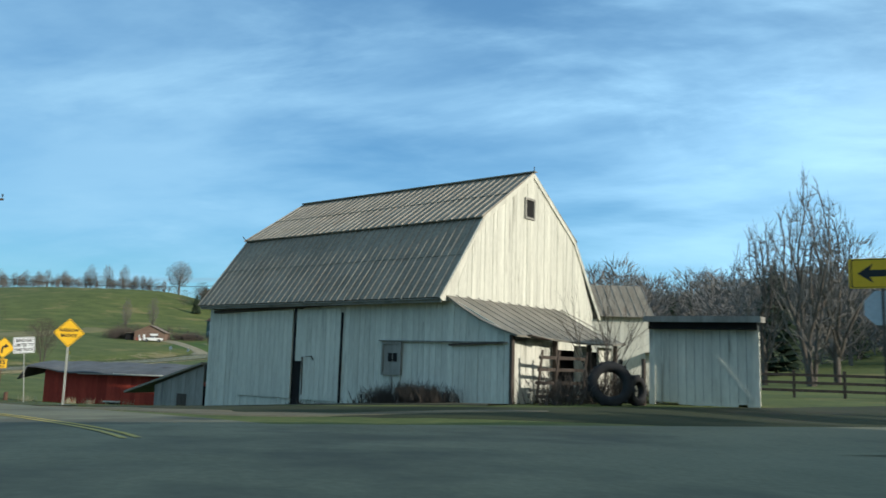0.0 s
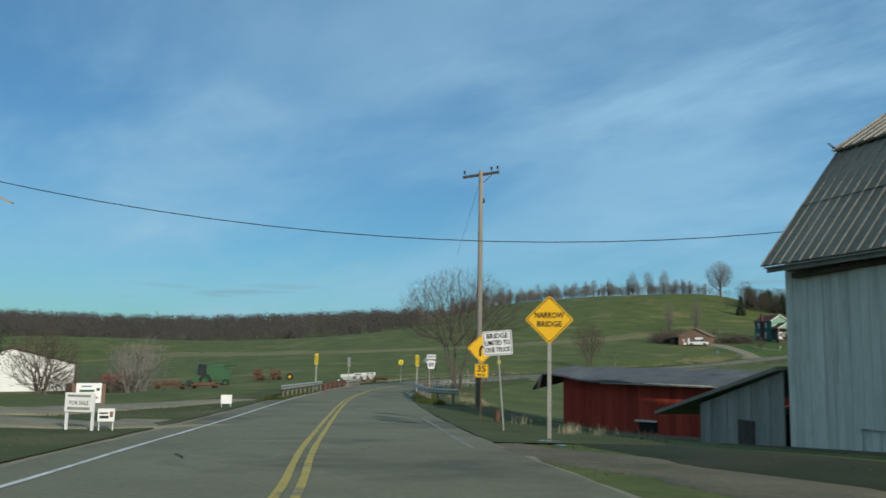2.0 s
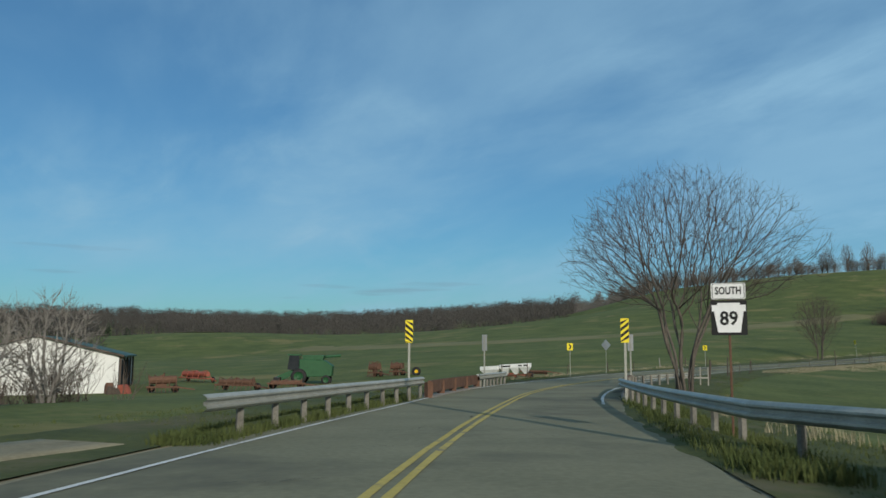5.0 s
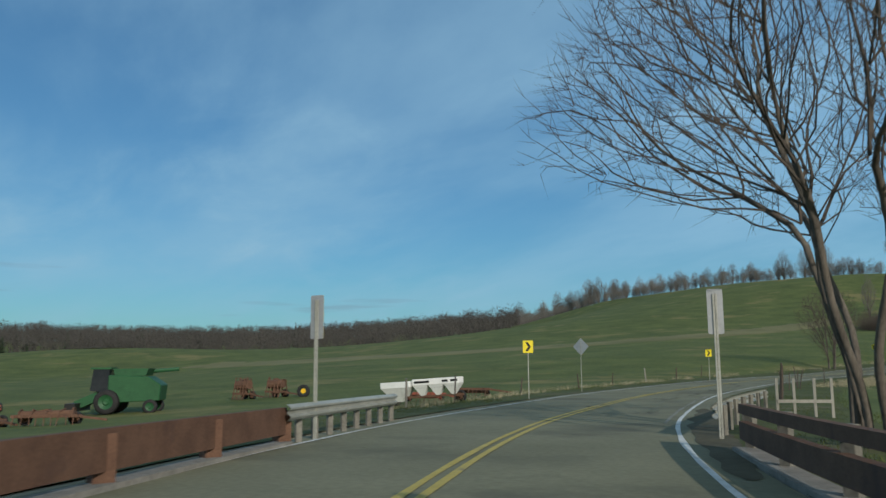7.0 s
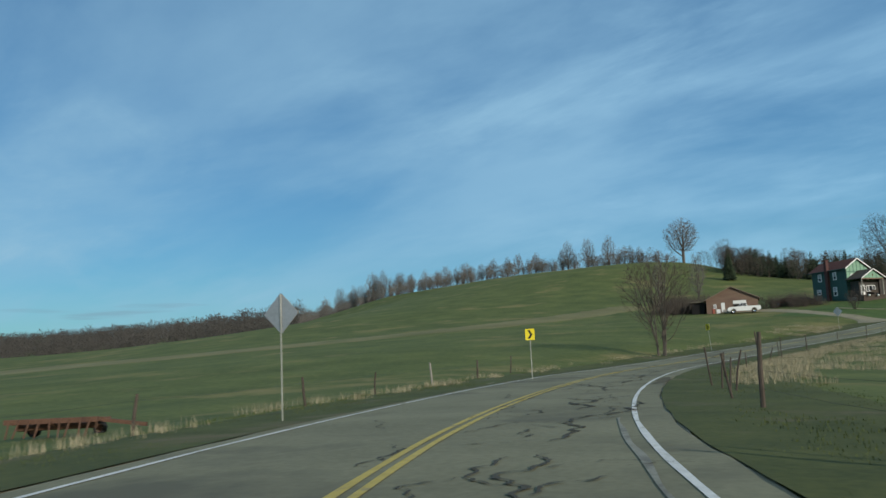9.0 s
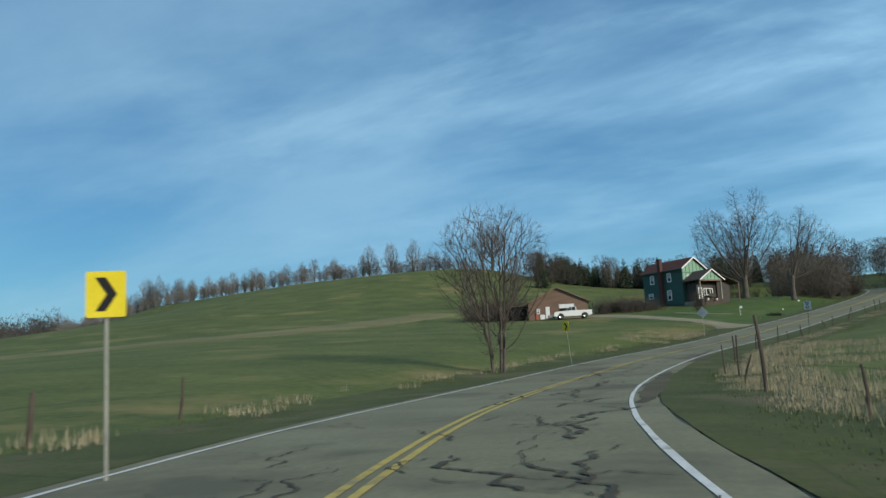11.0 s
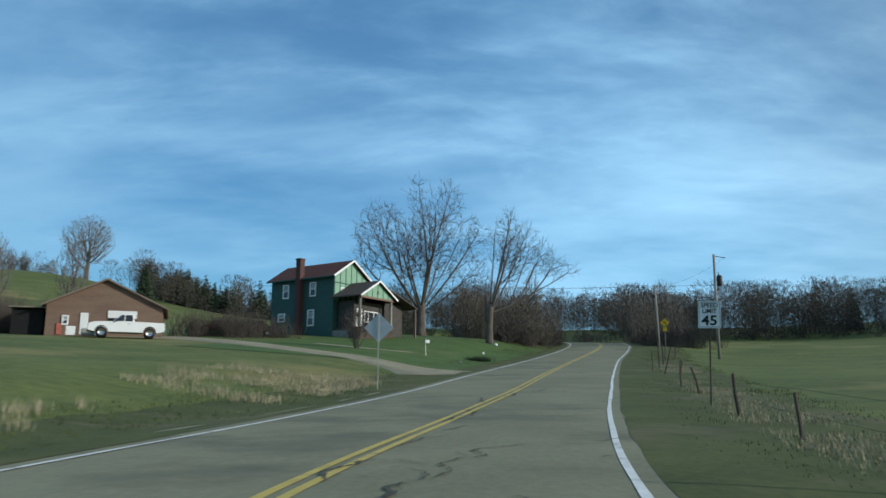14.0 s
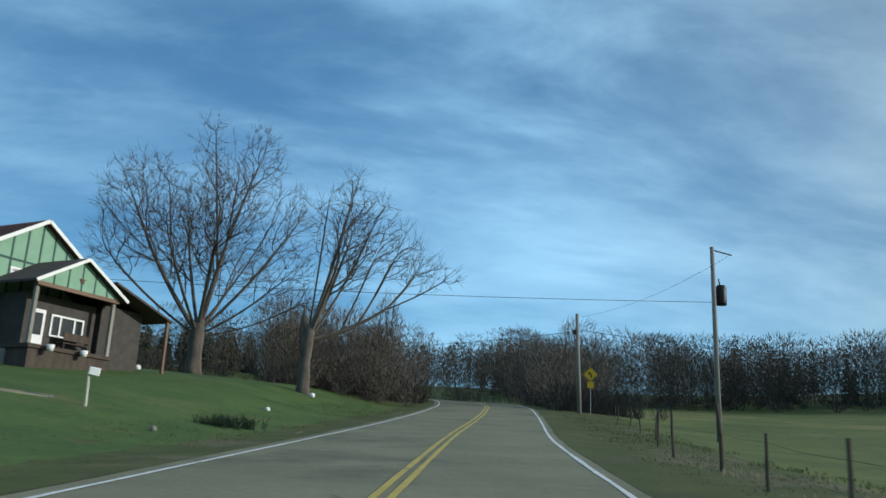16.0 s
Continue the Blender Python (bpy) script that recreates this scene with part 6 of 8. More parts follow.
def fan(n, r0, r1, z0, z1, steps, seed, x=0.0, y=0.0):
    """Stems that spread from a clump."""
    rng = random.Random(seed)
    out = []
    for k in range(n):
        a = 2 * math.pi * (k + rng.uniform(-0.3, 0.3)) / n
        e, top = rng.uniform(0.45, 1.0) * r1, z1 * rng.uniform(0.85, 1.1)
        out.append([(x + math.cos(a) * (r0 + (e - r0) * u**1.6) + 0.08 * math.sin(u * 9 + k), y + math.sin(a) * (r0 + (e - r0) * u**1.6) + 0.08 * math.cos(u * 7 + k), z0 + (top - z0) * u) for u in [j / (steps - 1) for j in range(steps)]])
    return out


def cone_twig(m, a, b, r):
    d = (b - a)
    s = d.orthogonal().normalized() * r
    t = d.cross(s).normalized() * r
    k = len(m.v)
    m.v += [tuple(a + s), tuple(a - s * 0.5 + t * 0.87), tuple(a - s * 0.5 - t * 0.87), tuple(b)]
    m.f += [(k, k + 1, k + 3), (k + 1, k + 2, k + 3), (k + 2, k, k + 3)]


crown_tree("roadside_tree", spot(-46.6, 57.6), "many-stemmed bare tree with a wide twiggy crown", fan(8, 0.38, 2.3, -0.3, 5.0, 12, 5),
           [(4.4, 2.0), (5.2, 4.6), (6.2, 6.5), (7.6, 6.9), (9.2, 6.3), (11.0, 4.6), (12.2, 2.2), (12.6, 0.5)], 3400, 0.009, 2.42, 5, twigs_per=1.7, twig_len=(0.35, 0.9))
def limb(a, b, sag=0.0, n=5):
    """Places along a bowed limb from a to b."""
    a, b = Vector(a), Vector(b)
    return [tuple(a.lerp(b, k / (n - 1)) + Vector((0, 0, -sag * math.sin(math.pi * k / (n - 1))))) for k in range(n)]


crown_tree("field_tree", spot(-89.9, 143.3), "tall bare tree of grey twin stems by the road",
           [limb((-0.32, 0, -0.3), (-0.7, 0.1, 9.6), 0, 13), limb((0.34, 0, -0.3), (0.95, 0.2, 9.4), 0, 13), limb((0.05, 0.35, -0.3), (0.2, 1.1, 8.4), 0, 11), limb((-0.4, 0, 1.6), (-2.4, 0.2, 8.2), -0.3, 8), limb((0.4, 0, 1.9), (2.5, -0.2, 8.2), -0.3, 8), limb((0.0, 0.3, 2.0), (-0.4, -2.0, 7.6), 0.2, 8), limb((0.1, 0.4, 2.4), (0.6, 2.6, 7.0), 0.2, 8)],
           [(1.0, 0.9), (2.4, 1.4), (4.0, 2.5), (5.8, 3.5), (7.2, 3.7), (8.6, 3.1), (9.6, 1.9), (10.2, 0.5)], 1800, 0.0105, 2.3, 8, twigs_per=1.9, twig_len=(0.3, 0.8), balance=0.5)
MAPLE_LOBES = [(-0.4, 0.2, 17.2, 1.7, 2.6), (3.2, 0.4, 16.2, 2.1, 3.4), (1.5, 0, 13.0, 2.8, 3.2), (-5.0, 0.5, 12.4, 3.5, 4.0), (-6.0, -1.0, 8.8, 2.6, 2.2), (-2.0, 3.5, 11.0, 3.0, 4.0), (1.0, -4.0, 11.0, 3.0, 4.0),
               (6.0, 0.5, 11.6, 2.4, 2.9), (5.6, -1.0, 7.8, 2.8, 2.4), (1.5, 4.8, 9.0, 3.0, 3.0), (-1.5, -4.8, 8.6, 3.0, 2.8), (8.0, 0.8, 6.0, 1.4, 1.2), (-1.0, 0, 9.0, 2.4, 3.0)]
crown_tree("maple", spot(-81.7, 251.0), "huge bare maple with a thick trunk and spreading limbs",
           [limb((0, 0, -0.4), (0.05, 0, 3.6)), limb((0.05, 0, 3.0), (1.3, 0.1, 9.5), 0, 8), limb((1.3, 0.1, 9.5), (3.6, 0.4, 18.0), -0.2, 9), limb((0.9, 0.1, 7.5), (-0.4, 0.2, 18.4), -0.3, 10), limb((1.3, 0.1, 9.0), (1.8, -0.4, 15.8), 0, 7),
            limb((0, 0, 2.9), (-4.0, 0.4, 9.0), 0.3, 7), limb((-4.0, 0.4, 9.0), (-6.6, 0.6, 14.6), 0, 7), limb((-2.2, 0.3, 6.6), (-3.4, 0.5, 15.2), 0.2, 8), limb((-4.0, 0.4, 8.6), (-8.0, 0.2, 12.4), 0.2, 6),
            limb((0, 0, 2.7), (-8.0, -1.0, 9.6), 0.6, 9), limb((0.1, 0, 3.0), (7.2, 0.4, 13.2), 0.7, 10), limb((0.1, 0, 3.4), (4.6, 0.6, 11.8), 0.5, 8), limb((0.1, 0, 2.6), (8.4, 0.6, 6.6), 0.6, 9), limb((0.1, 0, 2.8), (7.4, -1.2, 9.0), 0.7, 9),
            limb((0, 0, 3.2), (-2.4, 4.6, 13.0), 0.5, 8), limb((0, 0, 3.1), (1.4, -4.8, 13.0), 0.5, 8), limb((0, 0, 2.9), (2.2, 6.4, 10.0), 0.5, 8), limb((0, 0, 2.9), (-2.2, -6.4, 9.6), 0.5, 8)],
           [(4.0, 9.6), (20.2, 9.6)], 2500, 0.0155, 2.2, 21, twigs_per=3.0, twig_len=(0.5, 1.3), thick=0.09, balance=0.45, lobes=MAPLE_LOBES)
part("bole", Mesh().tube([(0, 0, -0.4), (0, 0, 0.4), (0, 0, 1.5), (0.02, 0, 3.0), (0.04, 0, 3.9)], [0.8, 0.58, 0.5, 0.52, 0.36], 16), BARK, bpy.data.objects["maple"], "thick grey bole", smooth=True)
BROKEN_LOBES = [(2.2, 0.2, 12.2, 1.5, 3.4), (0.8, -0.3, 10.8, 1.1, 3.0), (4.0, 0.3, 11.0, 1.6, 3.0), (5.6, -0.2, 9.6, 1.7, 2.2), (7.6, 0.2, 8.4, 1.6, 1.4), (2.6, 1.6, 9.4, 1.6, 2.6), (2.4, -1.6, 9.4, 1.6, 2.6), (9.2, 0, 8.2, 0.7, 0.7)]
crown_tree("broken_maple", spot(-74.0, 244.4), "old bare maple with a split trunk leaning over the road",
           [limb((0, 0, -0.4), (0.05, 0, 3.9)), limb((0.05, 0, 3.5), (2.6, 0.1, 14.8), 0.5, 10), limb((0.05, 0, 3.4), (0.7, -0.2, 12.8), 0.1, 9), limb((0.1, 0, 3.4), (4.4, 0.3, 13.0), 0.7, 9), limb((0.2, 0, 3.4), (5.0, 0.1, 5.8), 0.3, 6), limb((5.0, 0.1, 5.8), (9.6, 0.1, 8.6), 0.2, 6),
            limb((3.4, 0.1, 5.0), (6.0, -0.3, 11.0), 0.3, 7), limb((2.2, 0.1, 4.3), (4.8, 0.2, 11.6), 0.3, 7), limb((5.0, 0.1, 5.8), (7.6, 0.3, 9.4), 0.2, 5), limb((0.1, 0, 3.5), (2.6, 2.0, 11.4), 0.3, 8), limb((0.1, 0, 3.5), (2.4, -2.0, 11.4), 0.3, 8)],
           [(5.5, 10.0), (16.0, 10.0)], 760, 0.0165, 2.1, 31, twigs_per=2.3, twig_len=(0.5, 1.4), thick=0.08, balance=0.45, lobes=BROKEN_LOBES)
part("broken_stub", Mesh().tube([(-0.15, 0, 2.6), (-0.35, 0.05, 4.2), (-0.3, 0.05, 5.6)], [0.3, 0.2, 0.05], 7), BARK, bpy.data.objects["broken_maple"], "splintered dead stub")
part("bole", Mesh().tube([(0, 0, -0.4), (0, 0, 0.4), (0, 0, 2.0), (0.1, 0, 3.8), (0.2, 0, 4.4)], [0.6, 0.42, 0.34, 0.36, 0.22], 14), BARK, bpy.data.objects["broken_maple"], "split grey bole", smooth=True)
SMALL = dict(levels=3, kids=[7, 4, 3], spread=(15, 45), rise=0.18, shrink=(0.4, 0.62), bend=0.10, twig=1)
SMALL["from"] = [0.25, 0.2, 0.2]
rng = random.Random(6)
bare_tree("sapling", spot(21.5, 13.0), "thin bare sapling before the lean-to", ring_stems(4, (5, 22), 4.0, 0.055, rng, 0.12), SMALL, 9)
crown_tree("yard_shrub", spot(-53.6, 19.8), "bare bushy round shrub before the white barn", fan(9, 0.3, 1.2, -0.2, 2.2, 6, 61), [(0.5, 1.6), (1.6, 2.6), (3.2, 2.6), (4.4, 1.6), (5.0, 0.4)], 620, 0.014, 2.3, 62, twigs_per=3.2, twig_len=(0.3, 0.8))
for x, y, k in ((-46.5, 23.5, 0.85), (-51.0, 26.5, 1.0)):
    ob = crown_tree("yard_shrub", spot(x, y), "bare brown shrub in the rough by the lane", fan(8, 0.3, 1.0 * k, -0.2, 2.0 * k, 5, int(-x)), [(0.4, 1.2 * k), (1.4, 2.0 * k), (3.0, 1.9 * k), (4.2 * k, 0.5)], 330, 0.014, 2.3, int(-x), twigs_per=2.6, twig_len=(0.3, 0.8), twig_mat=FAR_TWIG)
crown_tree("lawn_shrub", spot(-86.3, 218.5), "small bare twiggy shrub on the lawn", fan(5, 0.12, 0.5, -0.2, 1.6, 6, 63), [(0.5, 0.6), (1.4, 1.35), (2.5, 1.4), (3.3, 0.5)], 330, 0.010, 2.4, 64, twigs_per=3.4, twig_len=(0.25, 0.6))
crown_tree("lone_tree", spot(-167.7, 361.0), "lone round-crowned bare tree on the hilltop", [[(0, 0, -0.3), (0, 0, 2), (0.1, 0, 4), (0, 0, 5.6)]],
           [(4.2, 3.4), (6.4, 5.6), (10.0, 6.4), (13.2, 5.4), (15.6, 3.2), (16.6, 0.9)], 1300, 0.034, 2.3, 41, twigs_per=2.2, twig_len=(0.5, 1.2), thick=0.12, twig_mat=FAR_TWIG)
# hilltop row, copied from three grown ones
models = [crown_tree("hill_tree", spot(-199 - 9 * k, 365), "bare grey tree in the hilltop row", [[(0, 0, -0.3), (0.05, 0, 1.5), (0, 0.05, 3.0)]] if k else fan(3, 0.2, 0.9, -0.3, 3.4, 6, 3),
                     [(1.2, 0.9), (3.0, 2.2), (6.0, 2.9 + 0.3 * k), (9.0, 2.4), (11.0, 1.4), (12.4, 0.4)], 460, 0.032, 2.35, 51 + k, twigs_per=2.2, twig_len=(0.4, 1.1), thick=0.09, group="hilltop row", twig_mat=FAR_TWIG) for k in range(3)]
rng = random.Random(77)
for k in range(150):
    u = (k / 149) ** 0.85
    x = -180 - 245 * u + rng.uniform(-4, 4)
    y = 372 - 6 * math.sin(u * 5) + 30 * u * u + rng.uniform(-7, 9)
    sc = rng.choice((0.55, 0.7, 0.8, 0.95, 1.15, 1.4)) * rng.uniform(0.72, 0.9) * (0.62 + 0.45 * min(1.0, max(0.0, (u - 0.35) / 0.25)))
    ob = copy_thing(models[k % 3], Matrix())
    ob.matrix_basis = pose(x, y, ground(x, y), 0, 0, rng.uniform(0, 360)) @ Matrix.Diagonal((sc, sc, sc, 1))
# middle-distance bare trees: by the barn, the garage, the bend and the lawn's edge
mids = [(39.9, 52.4, 1.45, 0), (37.0, 56.0, 1.2, 1), (42.5, 54.5, 1.3, 2), (-128, 262, 1.0, 1), (-136, 258, 0.9, 0), (-70, 262, 0.7, 2), (-66.5, 268, 0.85, 1), (-72, 270, 0.8, 0),
        (-48, 262, 0.6, 2), (-47, 272, 0.8, 1), (-51, 270, 0.6, 0), (-76, 266, 0.7, 1), (-64, 60, 0.0, 0)]
for x, y, sc, k in mids:
    if sc:
        ob = copy_thing(models[k], Matrix())
        ob.matrix_basis = pose(x, y, ground(x, y), 0, 0, x * 37 % 360) @ Matrix.Diagonal((sc * 0.72, sc * 0.72, sc, 1))
        tagged(ob, "tall bare deciduous tree at the wood's edge", group="bare trees at the wood's edge")


def far_bare(m, x, y, z, h, rng, n=12, fat=1.0):
    """The trunk and limbs of a leafless tree for the distance."""
    p = Vector((x, y, z - 0.3))
    cone_twig(m, p, p + Vector((rng.uniform(-0.4, 0.4), rng.uniform(-0.4, 0.4), h * 0.95)), 0.12 * fat * h / 12)
    for k in range(n):
        f = rng.uniform(0.2, 0.75)
        a = rng.uniform(0, 2 * math.pi)
        ln = h * rng.uniform(0.25, 0.42) * (1.15 - f * 0.6)
        b0 = p + Vector((0, 0, h * f))
        cone_twig(m, b0, b0 + Vector((math.cos(a) * 0.6, math.sin(a) * 0.6, rng.uniform(0.6, 1.3))).normalized() * ln, 0.05 * fat * h / 12)


def fuzz(m, base, height, each, width, seed, low=0.05, girth=0.0, reach=1.0):
    """Crowns of many fine upward twigs, each one narrow triangle."""
    r = np.random.RandomState(seed)
    n = len(base)
    p, h = np.repeat(np.asarray(base, float), each, 0), np.repeat(np.asarray(height, float), each)
    wide = np.repeat(r.uniform(0.85, 1.15, n) * (girth or 0.3), each)
    k = n * each
    a = r.uniform(0, 2 * math.pi, k)
    u = low + (1 - low) * r.uniform(0, 1, k) ** 0.8
    prof = np.sqrt(np.clip(1 - ((u - 0.55) / 0.5) ** 2, 0.02, 1))
    rr = np.sqrt(r.uniform(0.02, 1, k)) * prof * wide
    q = p + np.stack([np.cos(a) * rr * h, np.sin(a) * rr * h, u * h * 0.92], 1)
    d = np.stack([np.cos(a) * 0.55 + r.uniform(-0.4, 0.4, k), np.sin(a) * 0.55 + r.uniform(-0.4, 0.4, k), r.uniform(0.3, 1.3, k)], 1)
    d /= np.linalg.norm(d, axis=1)[:, None]
    t = np.cross(d, r.uniform(-1, 1, (k, 3)))
    t /= np.linalg.norm(t, axis=1)[:, None] + 1e-6
    w = (width * r.uniform(0.5, 1.4, k))[:, None]
    tri = np.stack([q - t * w, q + t * w, q + d * (h * reach * r.uniform(0.06, 0.14, k))[:, None]], 1).reshape(-1, 3)
    i0 = len(m.v)
    m.v += tri.tolist()
    m.f += (np.arange(k * 3).reshape(-1, 3) + i0).tolist()


def conifer(m, x, y, z, h, rng, layers=11, per=7, wide=0.22):
    p = Vector((x, y, z - 0.2))
    cone_twig(m, p, p + Vector((0, 0, h)), 0.014 * h)
    for i in range(layers):
        f = 0.12 + 0.86 * i / layers
        rad = h * wide * (1 - f) ** 0.8 + 0.15
        for k in range(per):
            a = 2 * math.pi * (k + rng.random()) / per
            ln = rad * rng.uniform(0.7, 1.25)
            b0 = p + Vector((0, 0, h * (f + rng.uniform(-0.03, 0.03))))
            tip = b0 + Vector((math.cos(a) * ln, math.sin(a) * ln, -ln * rng.uniform(0.05, 0.35)))
            side = Vector((-math.sin(a), math.cos(a), 0)) * ln * rng.uniform(0.2, 0.34)
            mid = b0.lerp(tip, 0.6)
            k0 = len(m.v)
            m.v += [tuple(b0), tuple(mid + side + Vector((0, 0, -0.1 * ln))), tuple(tip), tuple(mid - side + Vector((0, 0, -0.12 * ln))), tuple(mid + Vector((0, 0, 0.14 * ln)))]
            m.f += [(k0, k0 + 1, k0 + 4), (k0 + 1, k0 + 2, k0 + 4), (k0 + 2, k0 + 3, k0 + 4), (k0 + 3, k0, k0 + 4)]


def leafy(m, h, w, seed, clumps=150):
    """A ragged evergreen crown: clumps of small blunt leaves at the ends of the boughs."""
    r = np.random.RandomState(seed)
    for c in range(clumps):
        u = r.uniform(0.06, 1.0)
        prof = min(1.0, 0.45 + 1.6 * u) * min(1.0, 0.10 + 1.75 * (1 - u)) ** 0.75 * r.choice((0.65, 0.9, 1.0, 1.16))
        a, d = r.uniform(0, 2 * math.pi), w * prof * math.sqrt(r.uniform(0.1, 1.0))
        n, size = 420, r.uniform(0.45, 1.0) * (1.15 - 0.45 * u)
        q = np.array([d * math.cos(a), d * math.sin(a), u * h * 0.95]) + r.normal(0, 0.5, (n, 3)) * size * np.array([0.72, 0.72, 1.1])
        e1, e2 = r.normal(0, 1, (n, 3)), r.normal(0, 1, (n, 3))
        e1 /= np.linalg.norm(e1, axis=1)[:, None]
        e2 /= np.linalg.norm(e2, axis=1)[:, None]
        s = r.uniform(0.05, 0.12, (n, 1))
        tri = np.stack([q - e1 * s, q + e1 * s, q + e2 * s * 1.6], 1).reshape(-1, 3)
        i0 = len(m.v)
        m.v += tri.tolist()
        m.f += (np.arange(n * 3).reshape(-1, 3) + i0).tolist()
        m.tube([(0, 0, max(0.3, u * h * 0.8 - 0.6)), (d * math.cos(a), d * math.sin(a), u * h * 0.95)], [0.05, 0.015], 4)


def stuff(name, mesh, mat, label, category):
    return tagged(part(name, mesh, mat), label, category, kind="stuff")


def wood(name, spots, mat, label, seed, n=12, fat=1.0, hs=(9, 15), each=200, width=0.06, reach=1.0, low=0.05, girth=0.0):
    rng = random.Random(seed)
    m = Mesh()
    zs = HEIGHT([(a, b) for a, b in spots])
    hh = [rng.uniform(*hs) * rng.choice((0.75, 0.9, 1, 1, 1.08)) for _ in spots]
    for (x, y), z, h in zip(spots, zs, hh):
        far_bare(m, x, y, z, h, rng, n, fat)
    fuzz(m, [(x, y, z - 0.2) for (x, y), z in zip(spots, zs)], hh, each, width, seed, low, girth, reach)
    return stuff(name, m, mat, label, "woods")


def scatter(n, seed, x0, x1, y0, y1, keep=None):
    rng = random.Random(seed)
    out = []
    while len(out) < n:
        x, y = rng.uniform(x0, x1), rng.uniform(y0, y1)
        if keep is None or keep(x, y):
            out.append((x, y))
    return out


def polar(x, y):
    """Distance and bearing in degrees from the bridge's approach."""
    return math.hypot(x + 20, y - 25), math.degrees(math.atan2(y - 25, -(x + 20)))


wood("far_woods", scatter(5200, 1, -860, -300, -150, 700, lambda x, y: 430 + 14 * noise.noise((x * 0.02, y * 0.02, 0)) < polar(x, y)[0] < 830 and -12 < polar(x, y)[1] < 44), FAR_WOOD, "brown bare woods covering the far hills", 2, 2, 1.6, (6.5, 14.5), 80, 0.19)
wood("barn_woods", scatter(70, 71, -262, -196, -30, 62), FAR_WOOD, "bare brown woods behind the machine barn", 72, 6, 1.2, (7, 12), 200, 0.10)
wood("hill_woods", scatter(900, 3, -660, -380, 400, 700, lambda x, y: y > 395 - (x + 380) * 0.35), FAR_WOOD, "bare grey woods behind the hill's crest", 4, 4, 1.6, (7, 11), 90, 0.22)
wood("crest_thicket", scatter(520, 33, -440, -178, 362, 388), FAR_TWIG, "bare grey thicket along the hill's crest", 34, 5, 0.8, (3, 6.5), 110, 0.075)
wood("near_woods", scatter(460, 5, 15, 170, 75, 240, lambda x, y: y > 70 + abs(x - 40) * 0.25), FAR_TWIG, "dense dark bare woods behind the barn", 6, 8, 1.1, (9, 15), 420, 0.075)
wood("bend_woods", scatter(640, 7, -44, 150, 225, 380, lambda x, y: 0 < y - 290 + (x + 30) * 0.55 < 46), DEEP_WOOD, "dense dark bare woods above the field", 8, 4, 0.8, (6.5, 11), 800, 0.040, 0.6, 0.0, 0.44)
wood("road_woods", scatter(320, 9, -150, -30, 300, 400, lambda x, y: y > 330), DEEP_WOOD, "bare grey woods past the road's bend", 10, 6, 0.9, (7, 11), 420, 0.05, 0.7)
thicket_spots = [q for q in scatter(80, 44, -78, -62, 252, 278) if abs(along(*q)[1]) > 5.5] + [q for q in scatter(26, 45, -54, -46, 256, 280) if abs(along(*q)[1]) > 5.0]
wood("roadside_thicket", thicket_spots, THICKET, "dense brown bare thicket beside the climbing road", 46, 8, 0.7, (4.0, 8.5), 900, 0.018, 0.8, 0.0)
ev = Mesh()
rng = random.Random(12)
for x, y in scatter(150, 13, -148, -84, 338, 380) + scatter(70, 14, 20, 160, 80, 240, lambda x, y: y > 84) + scatter(14, 16, -262, -196, -30, 40) + scatter(60, 17, -700, -440, 0, 420, lambda x, y: polar(x, y)[0] > 440) + scatter(36, 15, -40, 120, 275, 370, lambda x, y: y > 300 - (x + 30) * 0.5):
    conifer(ev, x, y, ground(x, y), rng.uniform(6.0, 10.0) if y > 337 and x < -80 else rng.uniform(6.5, 11.5), rng, 14, 9)
stuff("evergreens", ev, NEEDLE, "dark evergreen trees among the bare woods", "woods")
# the four at x > 50 stay unseen, added to shade the barn's yard
for x, y, h, w in ((52.0, -18.0, 15.0, 4.2), (54.5, -11.5, 16.5, 4.6), (52.5, -4.5, 15.5, 4.4), (55.0, 0.8, 14.0, 3.6), (-53.0, 10.4, 12.8, 3.7), (-53.5, 13.4, 10.8, 2.6), (-56.0, 6.0, 12.8, 4.2), (-60.0, 8.0, 11.0, 3.8), (-61.0, 3.0, 12.0, 4.4)):
    m = Mesh()
    er = random.Random(int(h * 31))
    leafy(m, h, w, int(h * 10) + int(abs(x)), 90 if x > 0 else 150)
    t = thing("evergreen", spot(x, y), "broad dark green evergreen with dense ragged foliage", "tree", "evergreens by the yards")
    part("foliage", m, NEEDLE, t)
    part("trunk", Mesh().tube([(0, 0, -0.3), (0, 0, h * 0.7)], [0.25, 0.06], 8), BARK, t)
for x, y, h in ((-138.0, 318.0, 8.5), (41.8, 72.5, 12.0)):
    m = Mesh()
    conifer(m, 0, 0, 0, h, random.Random(int(h * 10)), 34, 19, 0.25)
    t = thing("conifer", spot(x, y), "tall dark green conifer with dense drooping boughs", "tree", "dark conifers")
    part("foliage", m, NEEDLE, t)
    part("trunk", Mesh().tube([(0, 0, -0.3), (0, 0, h * 0.7)], [0.2, 0.06], 8), BARK, t)


